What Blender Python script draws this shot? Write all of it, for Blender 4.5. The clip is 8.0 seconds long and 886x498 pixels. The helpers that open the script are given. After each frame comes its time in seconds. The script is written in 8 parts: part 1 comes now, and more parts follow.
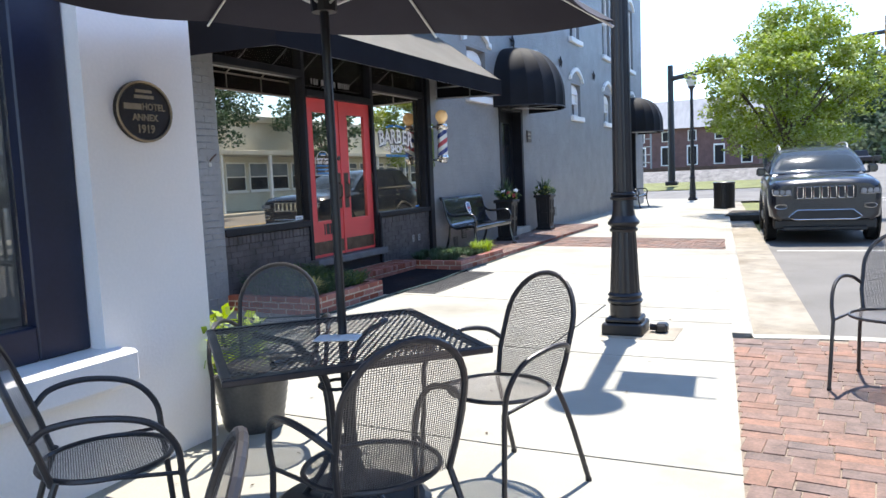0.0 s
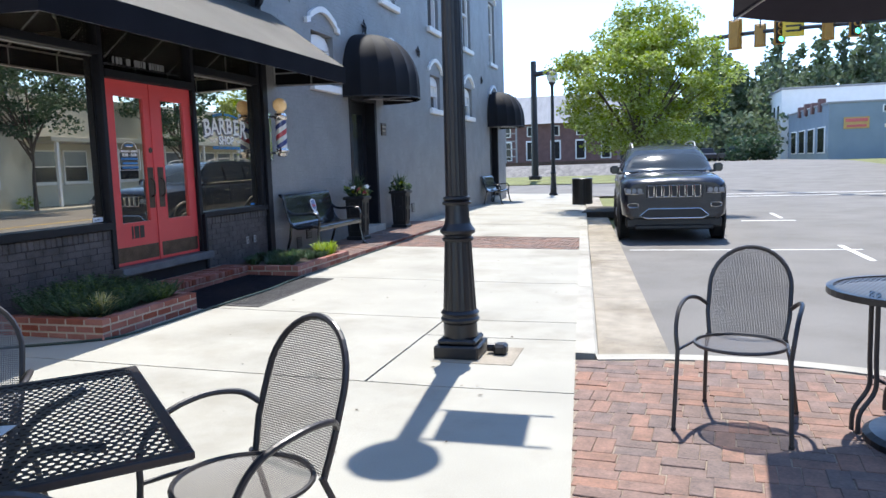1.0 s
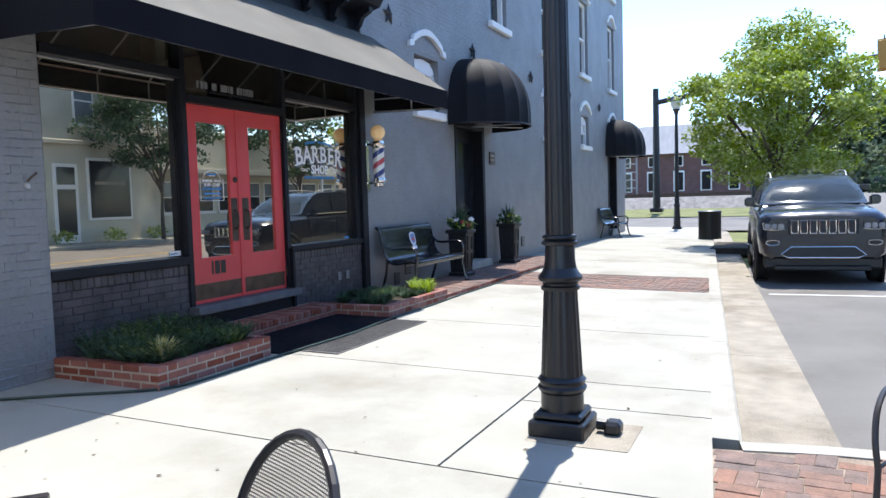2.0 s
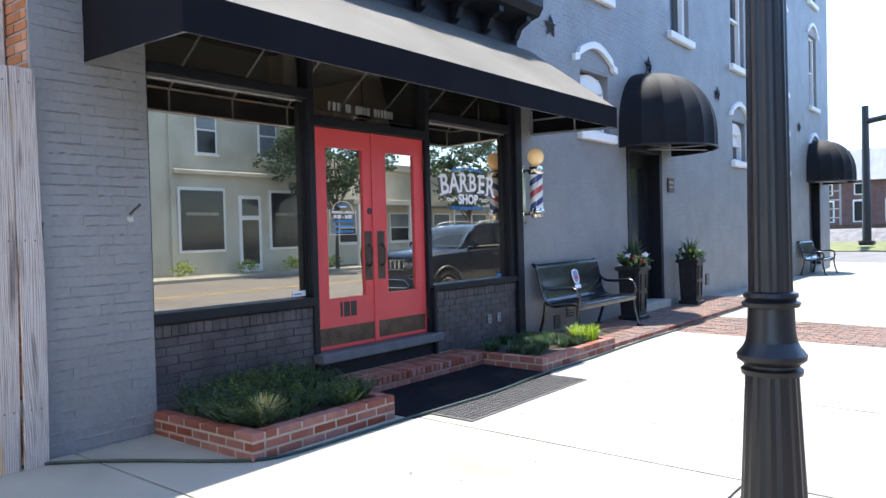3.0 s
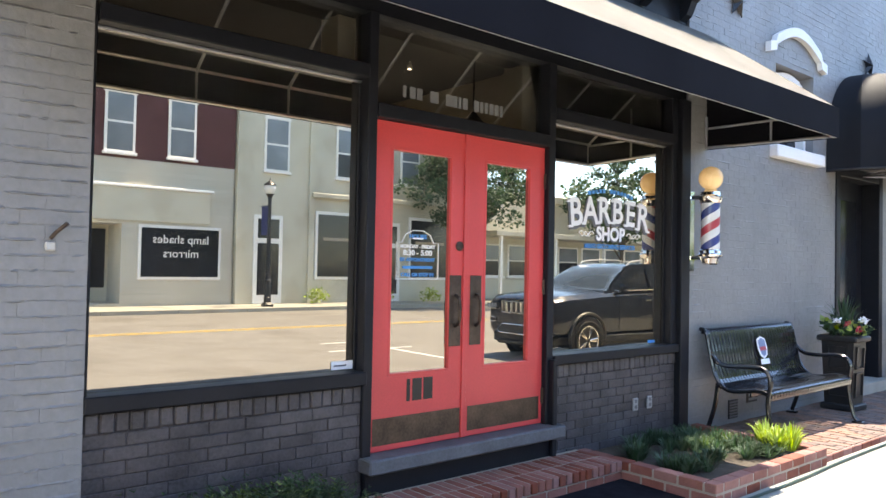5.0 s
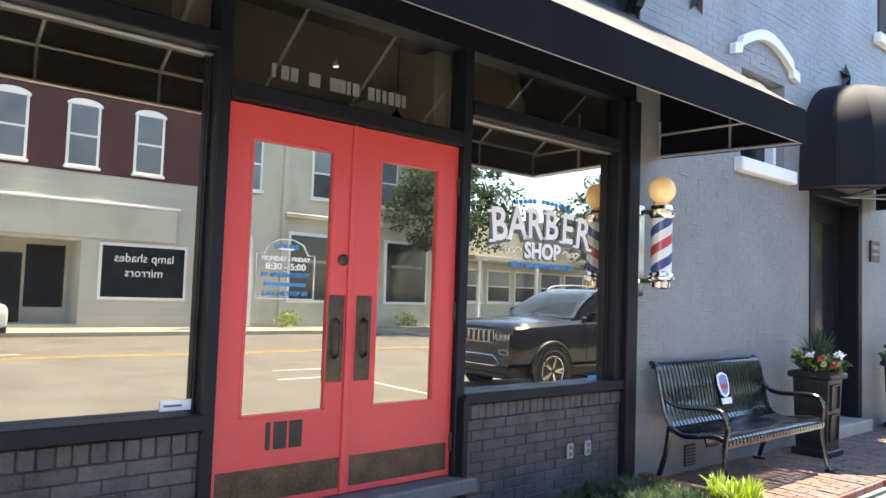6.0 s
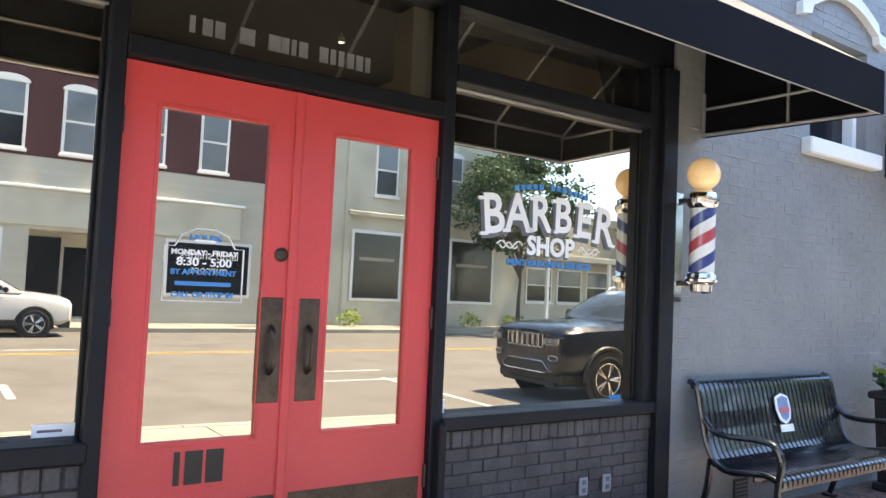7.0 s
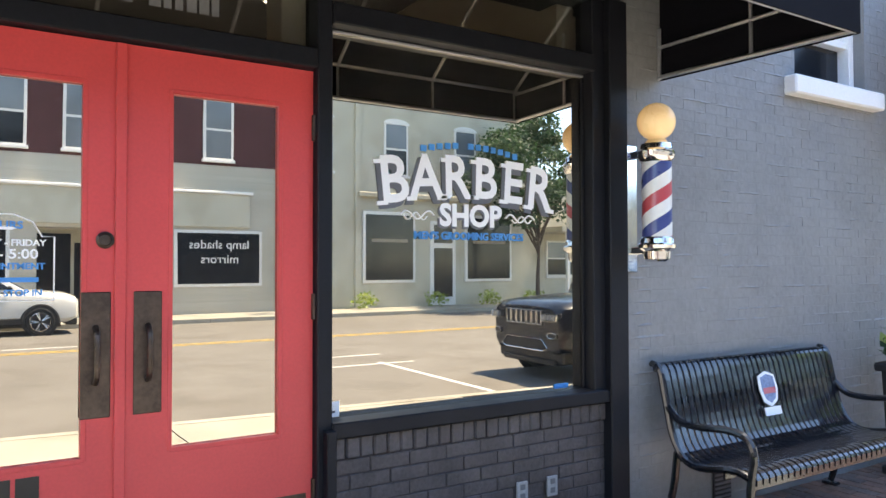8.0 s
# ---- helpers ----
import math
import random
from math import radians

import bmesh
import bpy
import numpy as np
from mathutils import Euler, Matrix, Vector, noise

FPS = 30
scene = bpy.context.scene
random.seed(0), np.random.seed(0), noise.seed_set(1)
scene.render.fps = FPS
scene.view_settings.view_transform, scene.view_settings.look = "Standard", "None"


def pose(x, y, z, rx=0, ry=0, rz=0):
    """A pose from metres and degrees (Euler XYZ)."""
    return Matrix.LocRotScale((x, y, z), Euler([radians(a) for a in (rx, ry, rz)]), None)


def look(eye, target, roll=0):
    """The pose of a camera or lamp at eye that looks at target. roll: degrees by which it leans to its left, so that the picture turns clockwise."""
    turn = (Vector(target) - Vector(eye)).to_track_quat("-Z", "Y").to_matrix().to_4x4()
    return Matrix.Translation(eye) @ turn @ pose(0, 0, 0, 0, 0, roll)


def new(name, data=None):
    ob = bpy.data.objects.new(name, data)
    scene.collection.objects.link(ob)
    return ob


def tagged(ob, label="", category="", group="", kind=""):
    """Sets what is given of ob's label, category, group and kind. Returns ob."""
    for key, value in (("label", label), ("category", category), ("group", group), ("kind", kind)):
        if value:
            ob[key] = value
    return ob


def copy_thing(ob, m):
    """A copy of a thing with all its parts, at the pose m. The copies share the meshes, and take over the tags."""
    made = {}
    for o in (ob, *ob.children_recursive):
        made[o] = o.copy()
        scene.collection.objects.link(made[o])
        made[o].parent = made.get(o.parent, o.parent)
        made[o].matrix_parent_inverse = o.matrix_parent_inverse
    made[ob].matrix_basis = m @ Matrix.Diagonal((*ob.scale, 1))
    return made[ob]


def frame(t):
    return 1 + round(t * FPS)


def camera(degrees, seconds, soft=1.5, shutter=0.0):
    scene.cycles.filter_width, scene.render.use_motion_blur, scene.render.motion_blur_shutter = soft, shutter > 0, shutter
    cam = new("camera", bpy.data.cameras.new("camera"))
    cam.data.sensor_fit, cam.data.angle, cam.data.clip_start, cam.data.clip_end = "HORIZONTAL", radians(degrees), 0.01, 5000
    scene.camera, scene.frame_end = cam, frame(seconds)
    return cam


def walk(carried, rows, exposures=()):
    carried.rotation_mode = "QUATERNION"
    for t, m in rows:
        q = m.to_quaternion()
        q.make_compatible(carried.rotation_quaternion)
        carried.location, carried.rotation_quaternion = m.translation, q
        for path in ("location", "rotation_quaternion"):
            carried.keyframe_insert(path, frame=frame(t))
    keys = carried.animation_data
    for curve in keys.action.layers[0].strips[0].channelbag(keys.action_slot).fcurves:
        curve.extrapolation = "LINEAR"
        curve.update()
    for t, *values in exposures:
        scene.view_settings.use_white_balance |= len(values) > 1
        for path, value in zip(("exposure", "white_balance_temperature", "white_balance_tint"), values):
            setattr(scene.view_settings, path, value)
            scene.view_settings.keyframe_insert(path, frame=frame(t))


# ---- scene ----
cam = camera(61.7, 8.0)
PATH = [
    (0, (0.178, -0.25, 1.382), (-0.686, 1.544, 1.192), -2.5),
    (0.5, (0.182, 0.258, 1.421), (-0.404, 2.157, 1.197), -3.6),
    (1, (0.245, 0.736, 1.432), (-0.3, 2.647, 1.207), -1.8),
    (1.2, (0.236, 0.928, 1.42), (-0.294, 2.845, 1.209), -1.5),
    (2.3, (-0.038, 2.103, 1.433), (-1.038, 3.833, 1.336), -1.3),
    (2.5, (-0.117, 2.35, 1.452), (-1.204, 4.027, 1.373), -1.0),
    (3, (-0.354, 2.924, 1.461), (-1.588, 4.497, 1.422), -1.5),
    (3.5, (-0.679, 3.395, 1.444), (-2.138, 4.763, 1.432), 0.3),
    (4, (-1.039, 3.862, 1.482), (-2.616, 5.092, 1.494), -0.2),
    (4.5, (-1.336, 4.368, 1.514), (-2.946, 5.554, 1.558), 0.7),
    (5, (-1.655, 4.876, 1.567), (-3.18, 6.17, 1.615), 1.1),
    (5.2, (-1.71, 5.106, 1.537), (-3.212, 6.425, 1.591), 1.0),
    (6.3, (-2.011, 6.177, 1.562), (-3.528, 7.475, 1.691), 2.3),
    (6.5, (-2.076, 6.365, 1.578), (-3.611, 7.641, 1.702), 2.2),
    (7, (-2.179, 6.843, 1.588), (-3.818, 7.984, 1.694), 2.6),
    (7.5, (-2.273, 7.318, 1.628), (-3.961, 8.389, 1.7), 1.3),
    (8, (-2.327, 7.743, 1.607), (-4.014, 8.815, 1.653), -0.1),
]
walk(cam, [(t, look(eye, target, roll)) for t, eye, target, roll in PATH], [(0, 1.76, 6500, 10), (0.5, 1.5, 6400, 10), (1.0, 1.48, 6250, 10), (2.4, 1.68, 6200, 10), (3.0, 2.0, 6300, 10), (3.5, 2.2, 6600, 10), (4.0, 2.36, 7300, 10), (4.5, 2.55, 7400, 10), (6.5, 2.57, 7350, 10), (8, 2.50, 7250, 10)])

# ---- sky, sun ----
SUN_EL, SUN_AZ = radians(67.0), radians(-5.0)
world = bpy.data.worlds.new("sky")
scene.world = world
world.use_nodes = True
wn = world.node_tree
sky = wn.nodes.new("ShaderNodeTexSky")
sky.sky_type, sky.sun_disc = "NISHITA", False
sky.sun_elevation, sky.sun_rotation = SUN_EL, SUN_AZ
sky.altitude = 2600.0
sky.air_density, sky.dust_density, sky.ozone_density = 1.0, 0.0, 2.5
wn.nodes["Background"].inputs["Strength"].default_value = 0.160
wn.links.new(sky.outputs["Color"], wn.nodes["Background"].inputs["Color"])
lamp = bpy.data.lights.new("sun", "SUN")
lamp.energy, lamp.angle, lamp.color = 3.1, radians(0.53), (1.0, 0.95, 0.87)
sun = new("sun", lamp)
sun.matrix_world = look((math.sin(SUN_AZ) * math.cos(SUN_EL) * 60, math.cos(SUN_AZ) * math.cos(SUN_EL) * 60, math.sin(SUN_EL) * 60), (0, 0, 0))

# ---- building tools ----
def part(name, bm, material, parent=None, label="", smooth=None):
    """Links a bmesh as one mesh object under a thing or a part."""
    me = bpy.data.meshes.new(name)
    bmesh.ops.recalc_face_normals(bm, faces=bm.faces)
    bm.to_mesh(me)
    bm.free()
    me.materials.append(material)
    if smooth is not None:
        for p in me.polygons:
            p.use_smooth = True
        me.set_sharp_from_angle(angle=radians(smooth))
    ob = new(name, me)
    ob.parent = parent
    if label:
        ob["label"] = label
    return ob


def quads(name, verts, faces, material, parent=None, label=""):
    me = bpy.data.meshes.new(name)
    me.from_pydata(verts, [], faces)
    me.materials.append(material)
    ob = new(name, me)
    ob.parent = parent
    if label:
        ob["label"] = label
    return ob


def piece(name, me, parent, m):
    """One of many alike pieces that share a mesh."""
    ob = new(name, me)
    ob.parent = parent
    ob.matrix_basis = m
    return ob


def thing(name, at, label, category, group="", kind="", turn=0.0):
    ob = new(name)
    ob.empty_display_size = 0.1
    ob.matrix_basis = pose(*at, 0, 0, turn)
    return tagged(ob, label, category, group, kind)


def B():
    return bmesh.new()


def box(bm, x0, x1, y0, y1, z0, z1, bevel=0.0, m=None, seg=1):
    made = bmesh.ops.create_cube(bm, size=1.0)["verts"]
    bmesh.ops.transform(bm, matrix=Matrix.Translation(((x0 + x1) / 2, (y0 + y1) / 2, (z0 + z1) / 2)) @ Matrix.Diagonal((x1 - x0, y1 - y0, z1 - z0, 1)), verts=made)
    if bevel:
        edges = list({e for v in made for e in v.link_edges})
        made = bmesh.ops.bevel(bm, geom=edges, offset=bevel, segments=seg, affect="EDGES")["verts"]
    if m is not None:
        bmesh.ops.transform(bm, matrix=m, verts=made)
    return bm


def lathe(bm, profile, at=(0, 0, 0), seg=24, m=None):
    """A turned body from (radius, height) pairs; a radius of 0 closes it."""
    rings = []
    for r, z in profile:
        if r < 1e-5:
            rings.append([bm.verts.new((at[0], at[1], at[2] + z))])
        else:
            rings.append([bm.verts.new((at[0] + r * math.cos(a * math.tau / seg), at[1] + r * math.sin(a * math.tau / seg), at[2] + z)) for a in range(seg)])
    for low, high in zip(rings, rings[1:]):
        for a in range(seg):
            b = (a + 1) % seg
            if len(low) == 1 and len(high) == 1:
                continue
            if len(low) == 1:
                bm.faces.new((low[0], high[b], high[a]))
            elif len(high) == 1:
                bm.faces.new((low[a], low[b], high[0]))
            else:
                bm.faces.new((low[a], low[b], high[b], high[a]))
    if m is not None:
        bmesh.ops.transform(bm, matrix=m, verts=[v for ring in rings for v in ring])
    return bm


def tube(bm, pts, r, seg=8, closed=False, radii=None):
    """A round bar swept along points."""
    pts = [Vector(p) for p in pts]
    n = len(pts)
    rings, side = [], None
    for i, p in enumerate(pts):
        a = pts[(i - 1) % n] if closed or i else p
        b = pts[(i + 1) % n] if closed or i < n - 1 else p
        d = (b - a).normalized()
        if side is None:
            side = d.orthogonal().normalized()
        side = (side - d * side.dot(d))
        if side.length < 1e-6:
            side = d.orthogonal()
        side.normalize()
        up = d.cross(side)
        rad = radii[i] if radii else r
        rings.append([bm.verts.new(p + rad * (math.cos(k * math.tau / seg) * side + math.sin(k * math.tau / seg) * up)) for k in range(seg)])
    for i in range(n if closed else n - 1):
        low, high = rings[i], rings[(i + 1) % n]
        shift = 0
        if closed and i == n - 1:
            shift = min(range(seg), key=lambda s: (low[0].co - high[s].co).length)
        for k in range(seg):
            bm.faces.new((low[k], low[(k + 1) % seg], high[(k + 1 + shift) % seg], high[(k + shift) % seg]))
    if not closed:
        bm.faces.new(rings[0])
        bm.faces.new(list(reversed(rings[-1])))
    return bm


def arc(points, steps=6):
    """A smooth run (Catmull-Rom) through points."""
    p = [Vector(q) for q in points]
    p = [2 * p[0] - p[1]] + p + [2 * p[-1] - p[-2]]
    out = []
    for i in range(1, len(p) - 2):
        a, b, c, d = p[i - 1], p[i], p[i + 1], p[i + 2]
        for k in range(steps):
            t = k / steps
            out.append(0.5 * ((2 * b) + (c - a) * t + (2 * a - 5 * b + 4 * c - d) * t * t + (3 * b - a - 3 * c + d) * t ** 3))
    out.append(p[-2])
    return out


def prism(bm, outline, d0, d1, axis="x", bevel=0.0):
    """An outline in the other two axes, drawn out along one axis."""
    def at(u, v, d):
        return (d, u, v) if axis == "x" else (u, d, v) if axis == "y" else (u, v, d)
    low = [bm.verts.new(at(u, v, d0)) for u, v in outline]
    high = [bm.verts.new(at(u, v, d1)) for u, v in outline]
    n = len(outline)
    faces = [bm.faces.new(low), bm.faces.new(list(reversed(high)))]
    for i in range(n):
        faces.append(bm.faces.new((low[i], low[(i + 1) % n], high[(i + 1) % n], high[i])))
    if bevel:
        bmesh.ops.bevel(bm, geom=list({e for fc in faces for e in fc.edges}), offset=bevel, segments=1, affect="EDGES")
    return bm


def lettering(text, size, depth, material, parent, m, name="lettering", label="", narrow=1.0, bold=0.0):
    cu = bpy.data.curves.new("letters", "FONT")
    cu.body, cu.size, cu.extrude, cu.align_x, cu.align_y, cu.offset = text, size, depth, "CENTER", "CENTER", bold
    cu.resolution_u = 3
    tmp = new("letters", cu)
    me = bpy.data.meshes.new_from_object(tmp.evaluated_get(bpy.context.evaluated_depsgraph_get()))
    bpy.data.objects.remove(tmp)
    bpy.data.curves.remove(cu)
    me.transform(Matrix.Diagonal((narrow, 1, 1, 1)))
    me.materials.clear()
    me.materials.append(material)
    me.name = name
    ob = new(name, me)
    ob.parent = parent
    ob.matrix_basis = m
    if label:
        ob["label"] = label
    return ob

# ---- materials ----
def mat(name, base, rough=0.6, metal=0.0, vary=0.12, scale=6.0, grain=60.0, bump=0.15, depth=0.004, second=None, island=0.0, coat=0.0, spec=0.5, stretch=(1, 1, 1), emit=None, stain=0.0, sharp=(0.3, 0.7), sat=None):
    """Principled surface with variation at two scales; island: how far alike pieces differ."""
    m = bpy.data.materials.new(name)
    m.use_nodes = True
    nt = m.node_tree
    n, ln = nt.nodes, nt.links
    bsdf = n["Principled BSDF"]
    tc = n.new("ShaderNodeTexCoord")
    mp = n.new("ShaderNodeMapping")
    mp.inputs["Scale"].default_value = stretch
    geo = n.new("ShaderNodeNewGeometry")
    ln.new(geo.outputs["Position"], mp.inputs["Vector"])
    big = n.new("ShaderNodeTexNoise")
    big.inputs["Scale"].default_value, big.inputs["Detail"].default_value = scale, 6
    fine = n.new("ShaderNodeTexNoise")
    fine.inputs["Scale"].default_value, fine.inputs["Detail"].default_value = grain, 4
    for t in (big, fine):
        ln.new(mp.outputs["Vector"], t.inputs["Vector"])
    mix = n.new("ShaderNodeMix")
    mix.data_type = "RGBA"
    second = second or tuple(c * (1 - 2 * vary) for c in base)
    mix.inputs[6].default_value, mix.inputs[7].default_value = (*[min(1, c * (1 + vary)) for c in base], 1), (*second, 1)
    add = n.new("ShaderNodeMath")
    add.operation = "MULTIPLY_ADD"
    add.inputs[1].default_value = 0.45
    ln.new(fine.outputs["Fac"], add.inputs[0])
    half = n.new("ShaderNodeMath")
    half.operation, half.inputs[1].default_value = "MULTIPLY", 0.55
    ln.new(big.outputs["Fac"], half.inputs[0])
    ln.new(half.outputs[0], add.inputs[2])
    ramp = n.new("ShaderNodeMapRange")
    ramp.inputs["From Min"].default_value, ramp.inputs["From Max"].default_value = sharp
    ln.new(add.outputs[0], ramp.inputs["Value"])
    ln.new(ramp.outputs["Result"], mix.inputs[0])
    colour = mix.outputs[2]
    if island:
        info = n.new("ShaderNodeObjectInfo")
        rnd = n.new("ShaderNodeMath")
        rnd.operation = "ADD"
        ln.new(info.outputs["Random"], rnd.inputs[0])
        ln.new(geo.outputs["Random Per Island"], rnd.inputs[1])
        fr = n.new("ShaderNodeMath")
        fr.operation = "FRACT"
        ln.new(rnd.outputs[0], fr.inputs[0])
        hsv = n.new("ShaderNodeHueSaturation")
        mr = n.new("ShaderNodeMapRange")
        mr.inputs["To Min"].default_value, mr.inputs["To Max"].default_value = 1 - island, 1 + island
        ln.new(fr.outputs[0], mr.inputs["Value"])
        ln.new(mr.outputs["Result"], hsv.inputs["Value"])
        mr2 = n.new("ShaderNodeMapRange")
        mr2.inputs["To Min"].default_value, mr2.inputs["To Max"].default_value = sat or (1 + island * 0.8, 1 - island * 1.1)
        ln.new(fr.outputs[0], mr2.inputs["Value"])
        ln.new(mr2.outputs["Result"], hsv.inputs["Saturation"])
        ln.new(colour, hsv.inputs["Color"])
        colour = hsv.outputs["Color"]
    if stain:
        sn = n.new("ShaderNodeTexNoise")
        sn.inputs["Scale"].default_value, sn.inputs["Detail"].default_value, sn.inputs["Roughness"].default_value = 0.55, 8, 0.65
        ln.new(geo.outputs["Position"], sn.inputs["Vector"])
        sr = n.new("ShaderNodeMapRange")
        sr.inputs["From Min"].default_value, sr.inputs["From Max"].default_value = 0.5, 0.68
        sr.inputs["To Max"].default_value = stain
        ln.new(sn.outputs["Fac"], sr.inputs["Value"])
        sm = n.new("ShaderNodeMix")
        sm.data_type, sm.blend_type = "RGBA", "MULTIPLY"
        sm.inputs[7].default_value = (0.55, 0.5, 0.42, 1)
        ln.new(sr.outputs["Result"], sm.inputs[0])
        ln.new(colour, sm.inputs[6])
        colour = sm.outputs[2]
    ln.new(colour, bsdf.inputs["Base Color"])
    rr = n.new("ShaderNodeMapRange")
    rr.inputs["To Min"].default_value, rr.inputs["To Max"].default_value = max(0.02, rough - 0.1), min(1, rough + 0.1)
    ln.new(big.outputs["Fac"], rr.inputs["Value"])
    ln.new(rr.outputs["Result"], bsdf.inputs["Roughness"])
    bsdf.inputs["Metallic"].default_value = metal
    bsdf.inputs["Coat Weight"].default_value = coat
    bsdf.inputs["Coat Roughness"].default_value = 0.05
    bsdf.inputs["Specular IOR Level"].default_value = spec
    if bump:
        bp = n.new("ShaderNodeBump")
        bp.inputs["Strength"].default_value, bp.inputs["Distance"].default_value = bump, depth
        ln.new(add.outputs[0], bp.inputs["Height"])
        ln.new(bp.outputs["Normal"], bsdf.inputs["Normal"])
    if emit:
        bsdf.inputs["Emission Color"].default_value = (*emit[0], 1)
        bsdf.inputs["Emission Strength"].default_value = emit[1]
    return m


def pane(name, mirror, tint, through_tint, haze=0.03):
    """Window glass with a reflective film: part mirror, part clear."""
    m = bpy.data.materials.new(name)
    m.use_nodes = True
    n, ln = m.node_tree.nodes, m.node_tree.links
    n.remove(n["Principled BSDF"])
    gl = n.new("ShaderNodeBsdfGlossy")
    gl.inputs["Roughness"].default_value, gl.inputs["Color"].default_value = 0.0, (*tint, 1)
    tr = n.new("ShaderNodeBsdfTransparent")
    tr.inputs["Color"].default_value = (*through_tint, 1)
    fr = n.new("ShaderNodeLayerWeight")
    fr.inputs["Blend"].default_value = 0.25
    mr = n.new("ShaderNodeMapRange")
    mr.inputs["To Min"].default_value, mr.inputs["To Max"].default_value = mirror, 1.0
    ln.new(fr.outputs["Fresnel"], mr.inputs["Value"])
    wave = n.new("ShaderNodeTexNoise")
    wave.inputs["Scale"].default_value = 1.4
    bp = n.new("ShaderNodeBump")
    bp.inputs["Strength"].default_value, bp.inputs["Distance"].default_value = 0.05, 0.004
    ln.new(wave.outputs["Fac"], bp.inputs["Height"])
    ln.new(bp.outputs["Normal"], gl.inputs["Normal"])
    mx = n.new("ShaderNodeMixShader")
    ln.new(mr.outputs["Result"], mx.inputs["Fac"])
    ln.new(tr.outputs[0], mx.inputs[1])
    ln.new(gl.outputs[0], mx.inputs[2])
    # thin pale diffuse layer lifts the blacks, painting lens haze into the glass
    df = n.new("ShaderNodeBsdfDiffuse")
    df.inputs["Color"].default_value = (0.55, 0.53, 0.5, 1)
    haze_noise = n.new("ShaderNodeTexNoise")
    haze_noise.inputs["Scale"].default_value, haze_noise.inputs["Detail"].default_value = 2.5, 6
    amount = n.new("ShaderNodeMapRange")
    amount.inputs["From Min"].default_value, amount.inputs["From Max"].default_value = 0.35, 0.7
    amount.inputs["To Min"].default_value, amount.inputs["To Max"].default_value = haze * 0.6, haze * 1.5
    ln.new(haze_noise.outputs["Fac"], amount.inputs["Value"])
    dm = n.new("ShaderNodeMixShader")
    ln.new(amount.outputs["Result"], dm.inputs["Fac"])
    ln.new(mx.outputs[0], dm.inputs[1])
    ln.new(df.outputs[0], dm.inputs[2])
    ln.new(dm.outputs[0], n["Material Output"].inputs["Surface"])
    return m


def leafy(*args, **kw):
    """A leaf: light also shines through it."""
    m = mat(*args, **kw)
    n, ln = m.node_tree.nodes, m.node_tree.links
    bsdf = n["Principled BSDF"]
    tl = n.new("ShaderNodeBsdfTranslucent")
    mx = n.new("ShaderNodeMixShader")
    mx.inputs["Fac"].default_value = 0.4
    ln.new(bsdf.inputs["Base Color"].links[0].from_socket, tl.inputs["Color"])
    ln.new(bsdf.outputs[0], mx.inputs[1])
    ln.new(tl.outputs[0], mx.inputs[2])
    ln.new(mx.outputs[0], n["Material Output"].inputs["Surface"])
    return m


